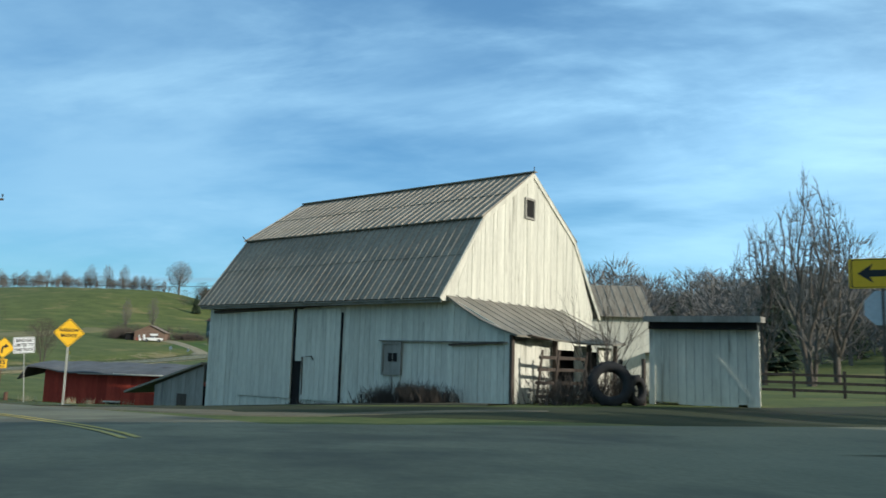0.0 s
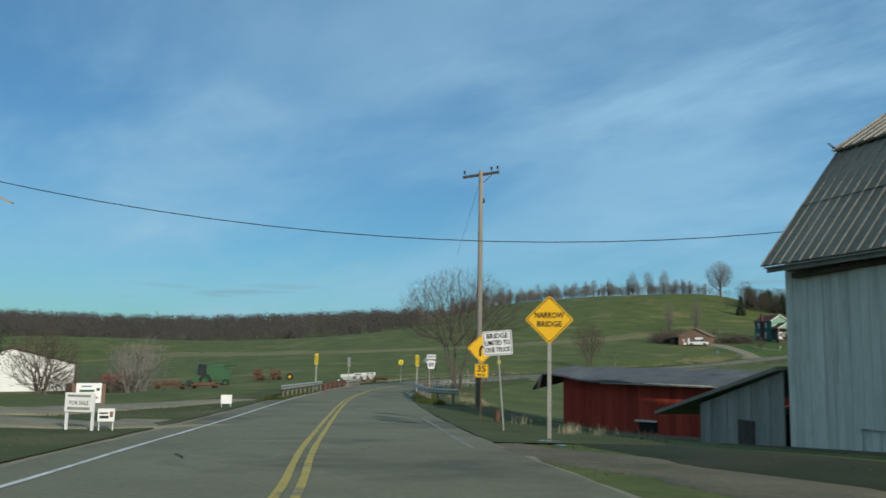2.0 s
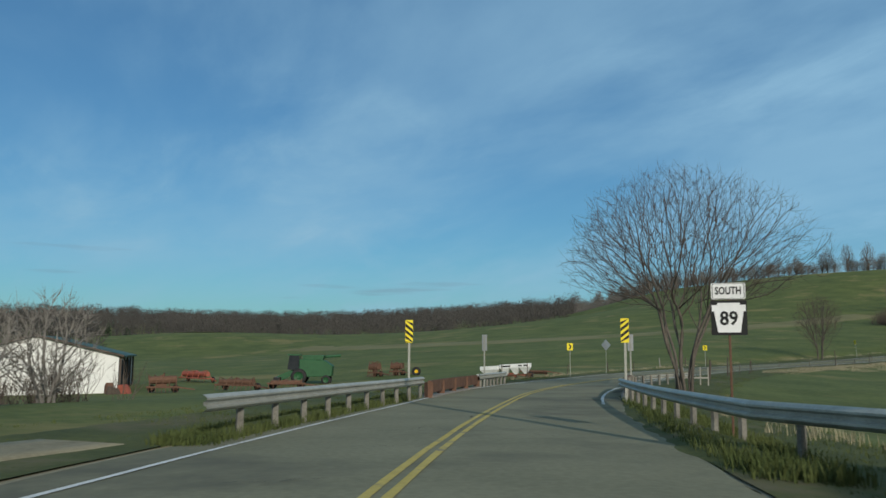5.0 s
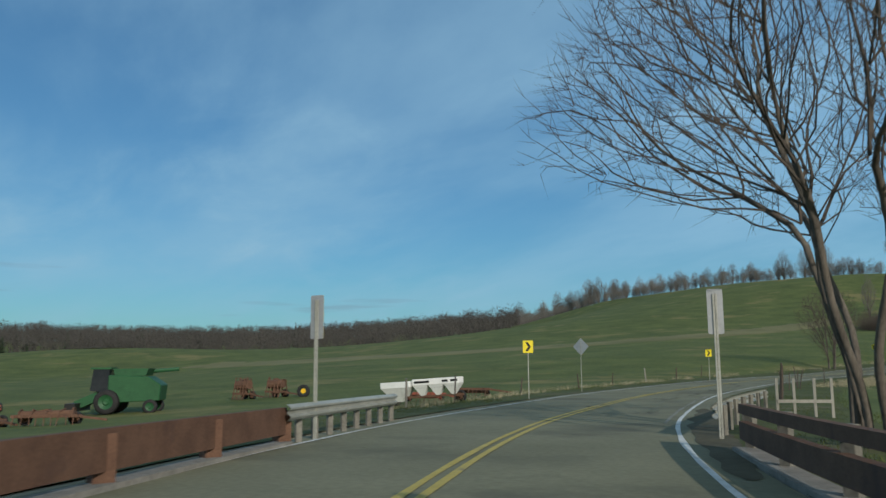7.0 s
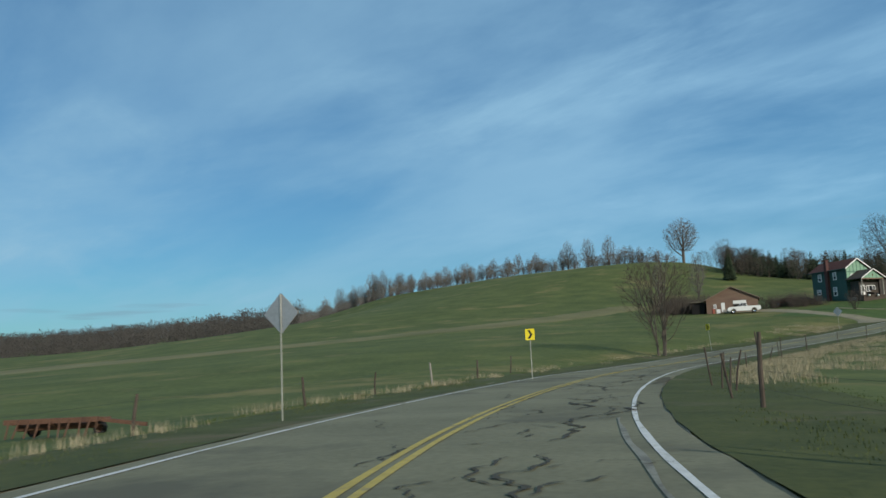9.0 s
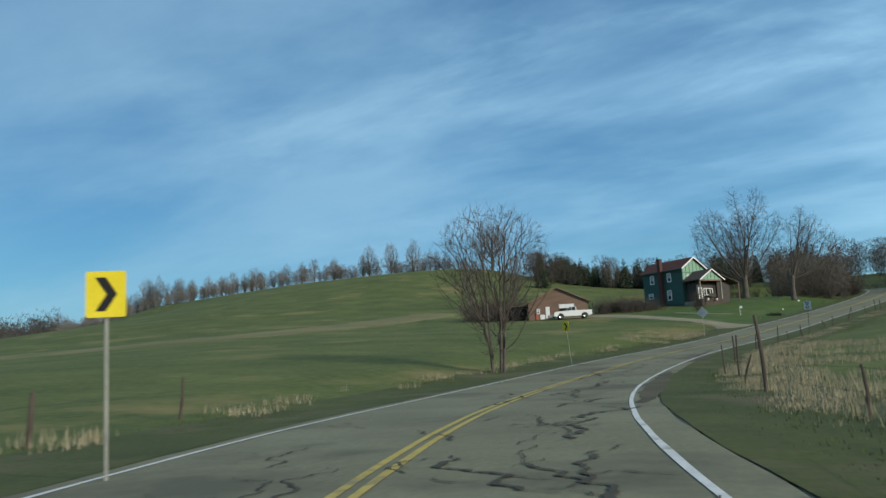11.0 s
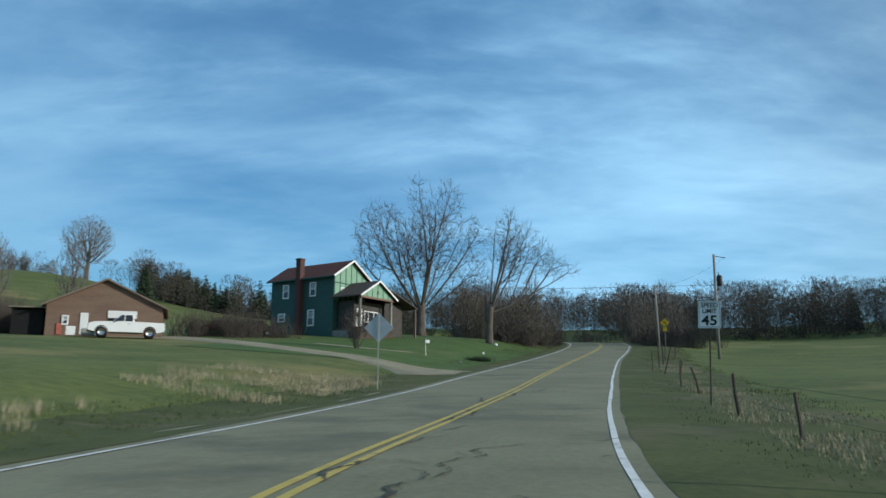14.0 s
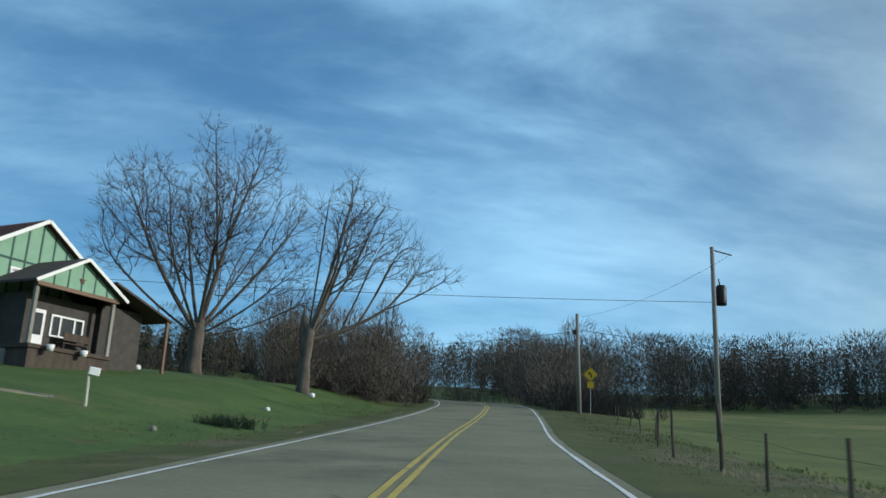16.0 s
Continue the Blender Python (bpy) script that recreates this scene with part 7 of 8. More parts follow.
# ---- brush and grasses ----
def brush(m, x, y, z, h, rng, n=10):
    for k in range(n):
        a, t = rng.uniform(0, 2 * math.pi), rng.uniform(0.1, 0.8)
        d = Vector((math.cos(a) * t, math.sin(a) * t, 1)).normalized()
        p = Vector((x + rng.uniform(-0.4, 0.4), y + rng.uniform(-0.4, 0.4), z - 0.1))
        q = p + d * h * rng.uniform(0.6, 1.1)
        cone_twig(m, p, q, 0.02)
        for j in range(3):
            c = p.lerp(q, rng.uniform(0.3, 0.9))
            cone_twig(m, c, c + (d + Vector((rng.uniform(-0.7, 0.7), rng.uniform(-0.7, 0.7), 0.2))).normalized() * h * 0.4, 0.012)


br = Mesh()
rng = random.Random(21)
patches = [(-66, 264, 8, 130, 2.6), (-71, 258, 6, 70, 2.2), (-50.5, 256, 5, 90, 2.4), (-52, 268, 6, 90, 2.6), (-120, 226, 4, 90, 3.0), (-122, 233, 5, 90, 3.4), (-100.0, 230.5, 4, 80, 2.6), (-96, 229, 3, 26, 1.6), (-58, 26, 4, 30, 2.0), (-125, 255, 10, 60, 2.4), (-88, 262, 10, 80, 2.0), (-60, 290, 12, 120, 3.0)]
for cx, cy, r, n, h in patches:
    for k in range(n):
        x, y = rng.gauss(cx, r * 0.5), rng.gauss(cy, r * 0.5)
        if abs(along(x, y)[1]) < 5.0:
            continue
        brush(br, x, y, ground(x, y), h * rng.uniform(0.6, 1.2), rng)
# weeds and brambles along the barn's foot and round the lean-to
for k in range(120):
    u, v = (rng.gauss(13.4, 0.9) if k < 58 else rng.uniform(6.0, 18.0), rng.gauss(-0.7, 0.2)) if k < 70 else (rng.gauss(19.2, 0.5), rng.uniform(0.0, 7.5))
    q = barn.matrix_world @ Vector((u, v, 0))
    brush(br, q.x, q.y, ground(q.x, q.y), rng.uniform(0.5, 1.0) if k < 58 else rng.uniform(0.2, 0.4) if k < 70 else rng.uniform(0.6, 1.7), rng, 16 if k < 58 else 8)
stuff("brush", br, TWIG, "tangled bare brush at the field edges", "brush")


def blades(m, x, y, z, h, rng, n=6, w=0.012, spread=0.14):
    for k in range(n):
        a = rng.uniform(0, 2 * math.pi)
        px, py = x + rng.uniform(-spread, spread), y + rng.uniform(-spread, spread)
        hh = h * rng.uniform(0.5, 1.15)
        lx, ly = math.cos(a) * hh * rng.uniform(0.1, 0.55), math.sin(a) * hh * rng.uniform(0.1, 0.55)
        sx, sy = -math.sin(a) * w, math.cos(a) * w
        k0 = len(m.v)
        m.v += [(px - sx, py - sy, z - 0.02), (px + sx, py + sy, z - 0.02), (px + lx * 0.4 + sx * 0.7, py + ly * 0.4 + sy * 0.7, z + hh * 0.6), (px + lx * 0.4 - sx * 0.7, py + ly * 0.4 - sy * 0.7, z + hh * 0.6), (px + lx, py + ly, z + hh)]
        m.f += [(k0, k0 + 1, k0 + 2, k0 + 3), (k0 + 3, k0 + 2, k0 + 4)]


def verge(seed, s0, s1, o0, o1, count, h, n=6, w=0.012, spread=0.14, thick=0.0):
    rng = random.Random(seed)
    spots_ = []
    while len(spots_) < count:
        s, o = rng.uniform(s0, s1), rng.uniform(o0, o1)
        p = beside(s, o)
        if noise.noise((p.x * 0.3, p.y * 0.3, seed)) > thick:
            spots_.append((p.x, p.y))
    zs = HEIGHT(spots_)
    m = Mesh()
    for (x, y), z in zip(spots_, zs):
        blades(m, x, y, z, h, rng, n, w, spread)
    return m


sN = along(-60, 66)[0]
green = Mesh()
for args in ((1, 62, END - 40, -9.5, -4.75, 10000, 0.08, 4, 0.010, 0.22, -0.25), (2, 66, END - 40, 4.3, 9.5, 10500, 0.08, 4, 0.010, 0.22, -0.25), (7, sL0, sB0, oL - 1.6, oL - 0.5, 2000, 0.30, 6, 0.012, 0.2, -0.6), (8, sP + 2, sB0, oR + 0.1, oR + 1.4, 2600, 0.30, 6, 0.012, 0.2, -0.6)):
    mm = verge(*args)
    green.add(mm.v, mm.f)
stuff("verge_grass", green, BLADE, "short green grass on the road verges", "grass")
dry = Mesh()
for args in ((3, sN + 30, sN + 98, 6.6, 10.0, 1500, 0.32, 7, 0.006, 0.2, -0.1), (31, sN + 46, sN + 150, 6.2, 8.0, 3000, 0.13, 6, 0.006, 0.3, -0.1), (32, along(-84, 178)[0], along(-84, 178)[0] + 14, -13.0, -6.5, 600, 0.26, 8, 0.007, 0.3, -0.1), (4, sN, sN + 112, -9.5, -7.2, 450, 0.34, 7, 0.008, 0.2, 0.12), (5, 74, sN - 20, 6.6, 9.5, 160, 0.35, 7, 0.008, 0.2, 0.1), (6, sN + 45, sN + 98, 9, 14, 800, 0.32, 7, 0.007, 0.25, 0.0)):
    mm = verge(*args)
    dry.add(mm.v, mm.f)
stuff("dry_grass", dry, DRY, "pale dry grass along the fences", "grass")

fence_line(sN + 2, sN + 60, -8.9, -9.1, 8.0, 5, (1.0, 1.4))
# the old pasture fence on the inside of the bend: place, height and lean of each post
INNER = [(-58.5, 75.3, 1.6, 2, 6, 0.11), (-58.9, 75.9, 1.4, -3, 5, 0.07), (-63.7, 84.7, 1.7, 2, 2, 0.09), (-65.4, 87.9, 1.25, 4, -9, 0.05), (-66.0, 89.6, 1.1, 3, 5, 0.045), (-66.6, 92.0, 1.3, -4, 8, 0.05), (-67.5, 93.4, 1.2, 6, 8, 0.05), (-68.4, 95.0, 1.4, 2, -7, 0.05),
         (-70.6, 103.0, 1.1, 2, 3, 0.045), (-72.2, 111.4, 0.9, 0, 2, 0.05), (-74.1, 120.3, 2.1, 0, -2, 0.085), (-75.0, 126.0, 1.0, 10, 16, 0.06), (-75.5, 130.9, 1.6, 0, 1, 0.06), (-76.2, 132.8, 1.2, 2, -3, 0.05), (-76.5, 142.6, 1.4, 0, 0, 0.07),
         (-75.9, 152.0, 1.2, 3, 2, 0.05), (-74.8, 160.2, 1.4, -2, 2, 0.06), (-74.2, 166.1, 0.8, 2, -5, 0.05), (-73.2, 171.6, 1.0, 0, -6, 0.07), (-71.2, 180.8, 0.95, 0, -13, 0.06), (-70.4, 185.5, 1.05, 0, 0, 0.06), (-68.8, 191.0, 0.85, 0, 4, 0.05),
         (-68.6, 194.4, 1.5, 0, 15, 0.065), (-68.0, 199.0, 1.1, 2, 0, 0.05), (-66.4, 203.4, 1.0, 0, 3, 0.05), (-65.0, 207.6, 1.5, 0, -1, 0.075), (-64.1, 211.9, 1.3, 0, -2, 0.065), (-62.2, 217.2, 1.2, 0, 1, 0.06), (-59.9, 222.5, 1.2, 3, 2, 0.055),
         (-58.0, 228.5, 1.1, 0, -4, 0.05), (-56.0, 234.7, 1.1, 2, 3, 0.055), (-54.4, 240.5, 1.0, 0, 2, 0.05), (-52.4, 246.0, 1.0, 0, 0, 0.05)]
for x, y, h, lx, ly, r in INNER:
    fence_post(x, y, h, (lx, ly), r * 0.62, mat=WOOD_D)
wire_run = Mesh()
for z in (0.45, 0.85):
    for (x0, y0, *_), (x1, y1, *_) in zip(INNER, INNER[1:]):
        a, b = Vector((x0, y0, ground(x0, y0) + z)), Vector((x1, y1, ground(x1, y1) + z))
        wire_run.tube([a, (a + b) / 2 - Vector((0, 0, 0.04)), b], [0.003] * 3, 3, False)
part("wire", wire_run, WIRE, thing("fence_wire", Matrix(), "rusty double fence wire along the old pasture posts", "fence wire"))
rail_fence = thing("rail_fence", pose(33.5, 26.0, ground(33.5, 26.0), 0, 0, -12), "dark weathered three-rail paddock fence", "fence")
for k in range(6):
    part("post", Mesh().box(-4 + k * 2.4, 0, 0.6, 0.14, 0.14, 1.6), WOOD_D, rail_fence)
for z in (0.35, 0.75, 1.15):
    part("rail", Mesh().box(2, -0.09, z, 12.2, 0.05, 0.14), WOOD_D, rail_fence)


# dark dirt colour, which also holds the shade of ditch and barn foot
MUD_SHADE = surf("dark_mud_shade", (0.058, 0.05, 0.029), (0.115, 0.10, 0.06), 0.7, 0.95, 0.8, 6, c3=(0.04, 0.052, 0.02), stain=0.42, world_space=True)

# ---- ground patches: lot, lanes, lawn ----
def lane(name, pts, widths, mat, label, category, up=0.03, wobble=0.25, kind="structure"):
    """A strip of other ground along a line of places, lying on the slope."""
    line = spline([(x, y, w) for (x, y), w in zip(pts, widths)], 1.0)
    t = np.gradient(line[:, :2], axis=0)
    t /= np.linalg.norm(t, axis=1)[:, None]
    cols = []
    for f in (-0.5, -0.46, -0.2, 0.0, 0.2, 0.46, 0.5):
        xy = [(p[0] + q[1] * p[2] * f + (noise.noise((k * 0.4, math.copysign(1.0, f), 1.0)) * wobble if abs(f) > 0.4 else 0), p[1] - q[0] * p[2] * f) for k, (p, q) in enumerate(zip(line, t))]
        zs = HEIGHT(xy)
        cols.append([(a, b, z + (up if abs(f) < 0.5 else -0.05) + soften(a, b)) for (a, b), z in zip(xy, zs)])
    m = Mesh()
    for a, b in zip(cols, cols[1:]):
        m.strip(a, b)
    return tagged(part(name, m, mat, smooth=True), label, category, kind=kind)


def soften(x, y):
    return 0.6 * (noise.noise((x * 0.11, y * 0.11, 0.3)) * 0.10 + noise.noise((x * 0.5, y * 0.5, 4.0)) * 0.03)


lane("parking_lot", [(-32, -8), (-25, 0.5), (-20.5, 6), (-21, 9), (-26, 15.5), (-32.5, 24)], [14, 9, 5, 3, 2.6, 2], GRAVEL, "pale gravel farm lot and lane", "gravel lot", 0.055)
lane("gravel_drive", [(-24, -3), (-16.5, 3), (-13, 5.8), (-12.2, 8.5), (-14.5, 10.8)], [9, 5.5, 4.6, 4.6, 5.0], GRAVEL, "gravel drive joining the road", "driveway", 0.065)
lane("house_drive", [(-108, 226), (-100, 221.5), (-92, 214), (-86, 207.8), (-81.5, 202.5), (-79, 197.5)], [7, 4.5, 3.8, 3.8, 4.4, 7.0], GRAVEL, "long gravel driveway up to the garage", "driveway", 0.045)
lane("barn_apron", [(-3, 11.5), (5, 8.5), (12, 5.5), (20, 6.0)], [1.8, 2.2, 1.6, 0.8], DIRT, "worn dirt before the barn", "dirt", 0.03, 1.2)
lane("lot_turf", [(-15.8, 6.6), (-17.2, 9.0), (-20.5, 13.2), (-25.5, 19.0)], [1.6, 3.2, 3.4, 1.6], VERGE, "dark grass island between the gravel lanes", "turf", 0.035, 0.5)
# dark turf colour that also carries the shade lying before the barn
SHADED_TURF = surf("shaded_turf", (0.018, 0.025, 0.008), (0.042, 0.049, 0.016), 0.5, 0.95, 0.8, 7.0, c3=(0.05, 0.042, 0.025), stain=0.46, world_space=True)
foot = [barn.matrix_world @ Vector((u, -1.3, 0)) for u in (-1.0, 6.0, 12.0, 18.5)]
# bare soil strip, darkened with the shade at the wall's foot
lane("barn_foot", [(q.x, q.y) for q in foot], [0.9, 1.1, 1.2, 1.0], MUD_SHADE, "dark soil along the barn's foot, shade put into its colour", "dirt", 0.045, 0.5)
lane("barn_turf", [(0, 14.5), (8, 10.2), (17, 5.6), (25, 7.0), (36, 13.5), (48, 20)], [3.0, 4.5, 5.0, 7.0, 8.0, 8.0], SHADED_TURF, "dark turf before the barn, with the yard's shade put into its colour", "turf", 0.02, 0.6)
lane("hay_strip", [(-260, 134), (-190, 150), (-160, 170), (-145, 205), (-139, 250)], [16, 16, 14, 13, 10], HAY, "pale strip of dry grass across the hillside", "dry strip", 0.05, 2.0)
lane("hay_field", [(-20 - 398 * math.cos(radians(a)), 25 + 398 * math.sin(radians(a))) for a in (6, 12, 18, 24, 30, 36, 41)], [40, 60, 80, 60, 40, 36, 24], HAY, "pale dry grass along the foot of the far woods", "dry strip", 0.12, 3.0)
lane("garden_path", [(-90, 222), (-84, 218.6), (-81.4, 218.8)], [0.9, 0.8, 0.7], GRAVEL, "narrow pale garden path", "path", 0.06, 0.05)
lawn_cols = []
sA, sZ = along(-79, 203)[0], along(-62, 250)[0]
for o in np.linspace(-26, -5.2, 20):
    xy = [(p.x, p.y) for p in (beside(s, o + noise.noise((s * 0.2, o, 3.0)) * (1.0 if o < -25 else 0.15)) for s in np.arange(sA, sZ, 1.5))]
    lawn_cols.append([(a, b, z + (0.03 if -26 < o < -5.3 else -0.04) + soften(a, b)) for (a, b), z in zip(xy, HEIGHT(xy))])
lm = Mesh()
for a, b in zip(lawn_cols, lawn_cols[1:]):
    lm.strip(a, b)
tagged(part("lawn", lm, LAWN, smooth=True), "mown dark green lawn before the house", "lawn", kind="structure")


# ---- tar cracks and broken edges ----
rng = random.Random(99)
cracks = Mesh()


def crack(s, o, heading, length, width):
    aim_ = heading
    pts = []
    for k in range(int(length / 0.12)):
        heading += rng.uniform(-0.8, 0.8) - 0.42 * (heading - aim_)
        s += 0.12 * math.cos(heading)
        o += 0.12 * math.sin(heading)
        if abs(o) > 3.7:
            break
        pts.append((s, o))
    if len(pts) > 3:
        a = [beside(q, w + width * rng.uniform(0.15, 1.0) * min(1.0, 0.3 + 4 * min(i, len(pts) - 1 - i) / len(pts)), 0.05 - abs(w) * 0.006) for i, (q, w) in enumerate(pts)]
        b = [beside(q, w - width * rng.uniform(0.15, 1.0) * min(1.0, 0.3 + 4 * min(i, len(pts) - 1 - i) / len(pts)), 0.05 - abs(w) * 0.006) for i, (q, w) in enumerate(pts)]
        cracks.strip(a, b)
    return pts


for k in range(30):
    s0, o0 = sN + rng.uniform(0, 105), rng.choice((0.9, 1.5, 2.4, -1.6, 1.2)) + rng.uniform(-0.5, 0.5)
    pts = crack(s0, o0, rng.choice((0, 0, math.pi)) + rng.uniform(-0.3, 0.3), rng.uniform(1.5, 7), rng.uniform(0.015, 0.04))
    for j in range(3):
        if len(pts) > 6:
            q = rng.choice(pts)
            crack(q[0], q[1], rng.choice((-1.5, 1.5)), rng.uniform(0.6, 2.2), rng.uniform(0.01, 0.03))
# the long seam that wanders down the lane, with side branches and blots
s0 = sN + 6
while s0 < sN + 96:
    o0 = 2.05 + 0.3 * math.sin(s0 * 0.11)
    pts = crack(s0, o0, rng.uniform(-0.2, 0.2), rng.uniform(4, 8), rng.uniform(0.05, 0.11))
    crack(s0 + rng.uniform(0, 2), o0 + rng.uniform(-0.25, 0.25), rng.uniform(-0.3, 0.3), rng.uniform(2, 5), rng.uniform(0.03, 0.07))
    for j in range(4):
        if len(pts) > 6:
            q = rng.choice(pts)
            crack(q[0], q[1], rng.choice((-1.5, 1.5, -1.2, 1.2)), rng.uniform(0.5, 1.9), rng.uniform(0.02, 0.055))
    s0 += rng.uniform(2.5, 6)
# the dark joint beside the centre lines
s0 = sN - 6
while s0 < sN + 125:
    crack(s0, rng.choice((0.27, 0.3, -0.28)), 0.0, rng.uniform(1.5, 4), rng.uniform(0.025, 0.06))
    s0 += rng.uniform(1.5, 5)
for k in range(24):
    crack(sN + rng.uniform(-5, 120), rng.uniform(2.3, 3.0), rng.choice((1.4, -1.4)), rng.uniform(0.8, 2.6), rng.uniform(0.025, 0.06))
for k in range(26):
    crack(rng.uniform(60, sN - 5), rng.uniform(-2.4, 2.8), rng.choice((0.0, 1.5, -1.5)), rng.uniform(0.6, 3.0), rng.uniform(0.02, 0.05))
for k in range(34):
    crack(sN + rng.uniform(100, 195), rng.uniform(-1.8, 2.6), rng.choice((0.0, 1.5, -1.5)), rng.uniform(0.6, 3.0), rng.uniform(0.015, 0.04))
tagged(part("tar_cracks", cracks, TAR), "dark sealed cracks in the asphalt", "cracks", kind="stuff")
sE0, sE1 = along(-77.5, 117.0)[0], along(-77.5, 136.0)[0]
for s0, s1, a, b in ((sE0, sE1, 3.62, 4.3), (sE0 + 28, sE0 + 37, 3.6, 4.1), (sE0 - 22, sE0 - 15, 3.6, 4.1), (along(-44, 52)[0], along(-56, 68)[0], 3.7, 4.5)):
    ss = np.arange(s0, s1, 0.35)
    inner = [beside(s, a + 0.2 * noise.noise((s * 0.6, 1.0, 0.0)), 0.021) for s in ss]
    outer = [beside(s, a + 0.05 + (b - a) * math.sin(math.pi * (s - s0 + 0.1) / (s1 - s0 + 0.2)) ** 0.5 * (1 + 0.5 * noise.noise((s * 0.8, 3.0, 0.0))), 0.021) for s in ss]
    tagged(part("broken_edge", Mesh().strip(inner, outer), MUD_SHADE), "dark crumbled dirt along the asphalt's edge", "road edge", kind="structure")
ribbon("edge_line", sN - 10, sN + 16, 3.06, 3.15, 0.026, WORN_W, "faded older white edge line", "road marking", 0.5, 0.12, 8.0)
for near_, tight_, far_ in ((4.15, 3.72, 9.5), (-4.65, -4.25, -8.9)):
    strip_cols = []
    for k in range(7):
        row = []
        for s in np.arange(along(-3, 9)[0] if near_ > 0 else along(9, -2)[0], END - 3, 0.75):
            u = min(1.0, max(0.0, (s - sE1 - 2) / 14)) if near_ > 0 else min(1.0, max(0.0, (s - sN) / 20))
            o0 = near_ + (tight_ - near_) * u
            o = o0 + (far_ - o0) * k / 6 + noise.noise((s * 0.45, k * 1.3, near_)) * (0.06 if k == 0 else 0.8 if k == 6 else 0.1)
            if k == 1:
                o = math.copysign(max(abs(o0) + 0.1, 4.27), near_)
            q = beside(s, o, 0.017)
            if k > 1:
                q.z = ground(q.x, q.y) + (0.026 if k < 6 else -0.05) + soften(q.x, q.y)
            row.append(q)
        strip_cols.append(row)
    vm = Mesh()
    for a, b in zip(strip_cols, strip_cols[1:]):
        vm.strip(a, b)
    tagged(part("verge", vm, VERGE, smooth=True), "mossy dark green roadside verge with bare dirt", "verge", kind="structure")
for rail_s0, rail_s1, off, out in ((sL0 - 1, sB0 - 0.5, oL, -1), (sP + 2, sB0 - 0.5, oR, 1)):
    bank_cols = []
    for d, up in ((-0.7 if out > 0 else 0.42, -0.02), (-0.25 if out > 0 else 0.55, 0.06), (0.15 if out > 0 else 0.7, 0.14), (0.7 if out > 0 else 0.9, 0.24), (1.5, -0.1), (2.2, -0.4)):
        row = []
        for s in np.arange(rail_s0, rail_s1, 0.6):
            q = beside(s, off + out * (d + 0.12 * noise.noise((s * 0.5, d, 7.0))))
            u = min(1.0, (s - rail_s0) / 3, (rail_s1 - s) / 3)
            row.append((q.x, q.y, max(q.z - 0.05, ground(q.x, q.y)) + up * u + 0.05 * noise.noise((s, d * 3, 1.0)) if up >= 0 else ground(q.x, q.y) + up))
        bank_cols.append(row)
    bk = Mesh()
    for a, b in zip(bank_cols, bank_cols[1:]):
        bk.strip(a, b)
    tagged(part("grass_bank", bk, VERGE, smooth=True), "low grassy bank under the guard rail", "bank", kind="structure")


# ---- vehicles ----
def wheel(parent, x, y, r, w, rim_mat=CHROME):
    m = Matrix.Translation((x, y, r)) @ pose(0, 0, 0, 90, 0, 0)
    t = part("wheel", Mesh().lathe([(r * 0.6, -w / 2), (r * 0.9, -w / 2), (r, -w * 0.3), (r, w * 0.3), (r * 0.9, w / 2), (r * 0.6, w / 2), (r * 0.6, -w / 2)], 24, m), RUBBER, parent, smooth=True)
    part("rim", Mesh().lathe([(0, -w * 0.3), (r * 0.2, -w * 0.34), (r * 0.3, -w * 0.2), (r * 0.6, -w * 0.4), (r * 0.6, w * 0.4), (r * 0.3, w * 0.2), (r * 0.2, w * 0.34), (0, w * 0.3)], 20, m), rim_mat, t)
    return t


def arch(cx, r, n=8):
    return [(cx + r * math.cos(math.pi * (1 - k / n)), 0.42 + r * math.sin(math.pi * (1 - k / n))) for k in range(n + 1)]


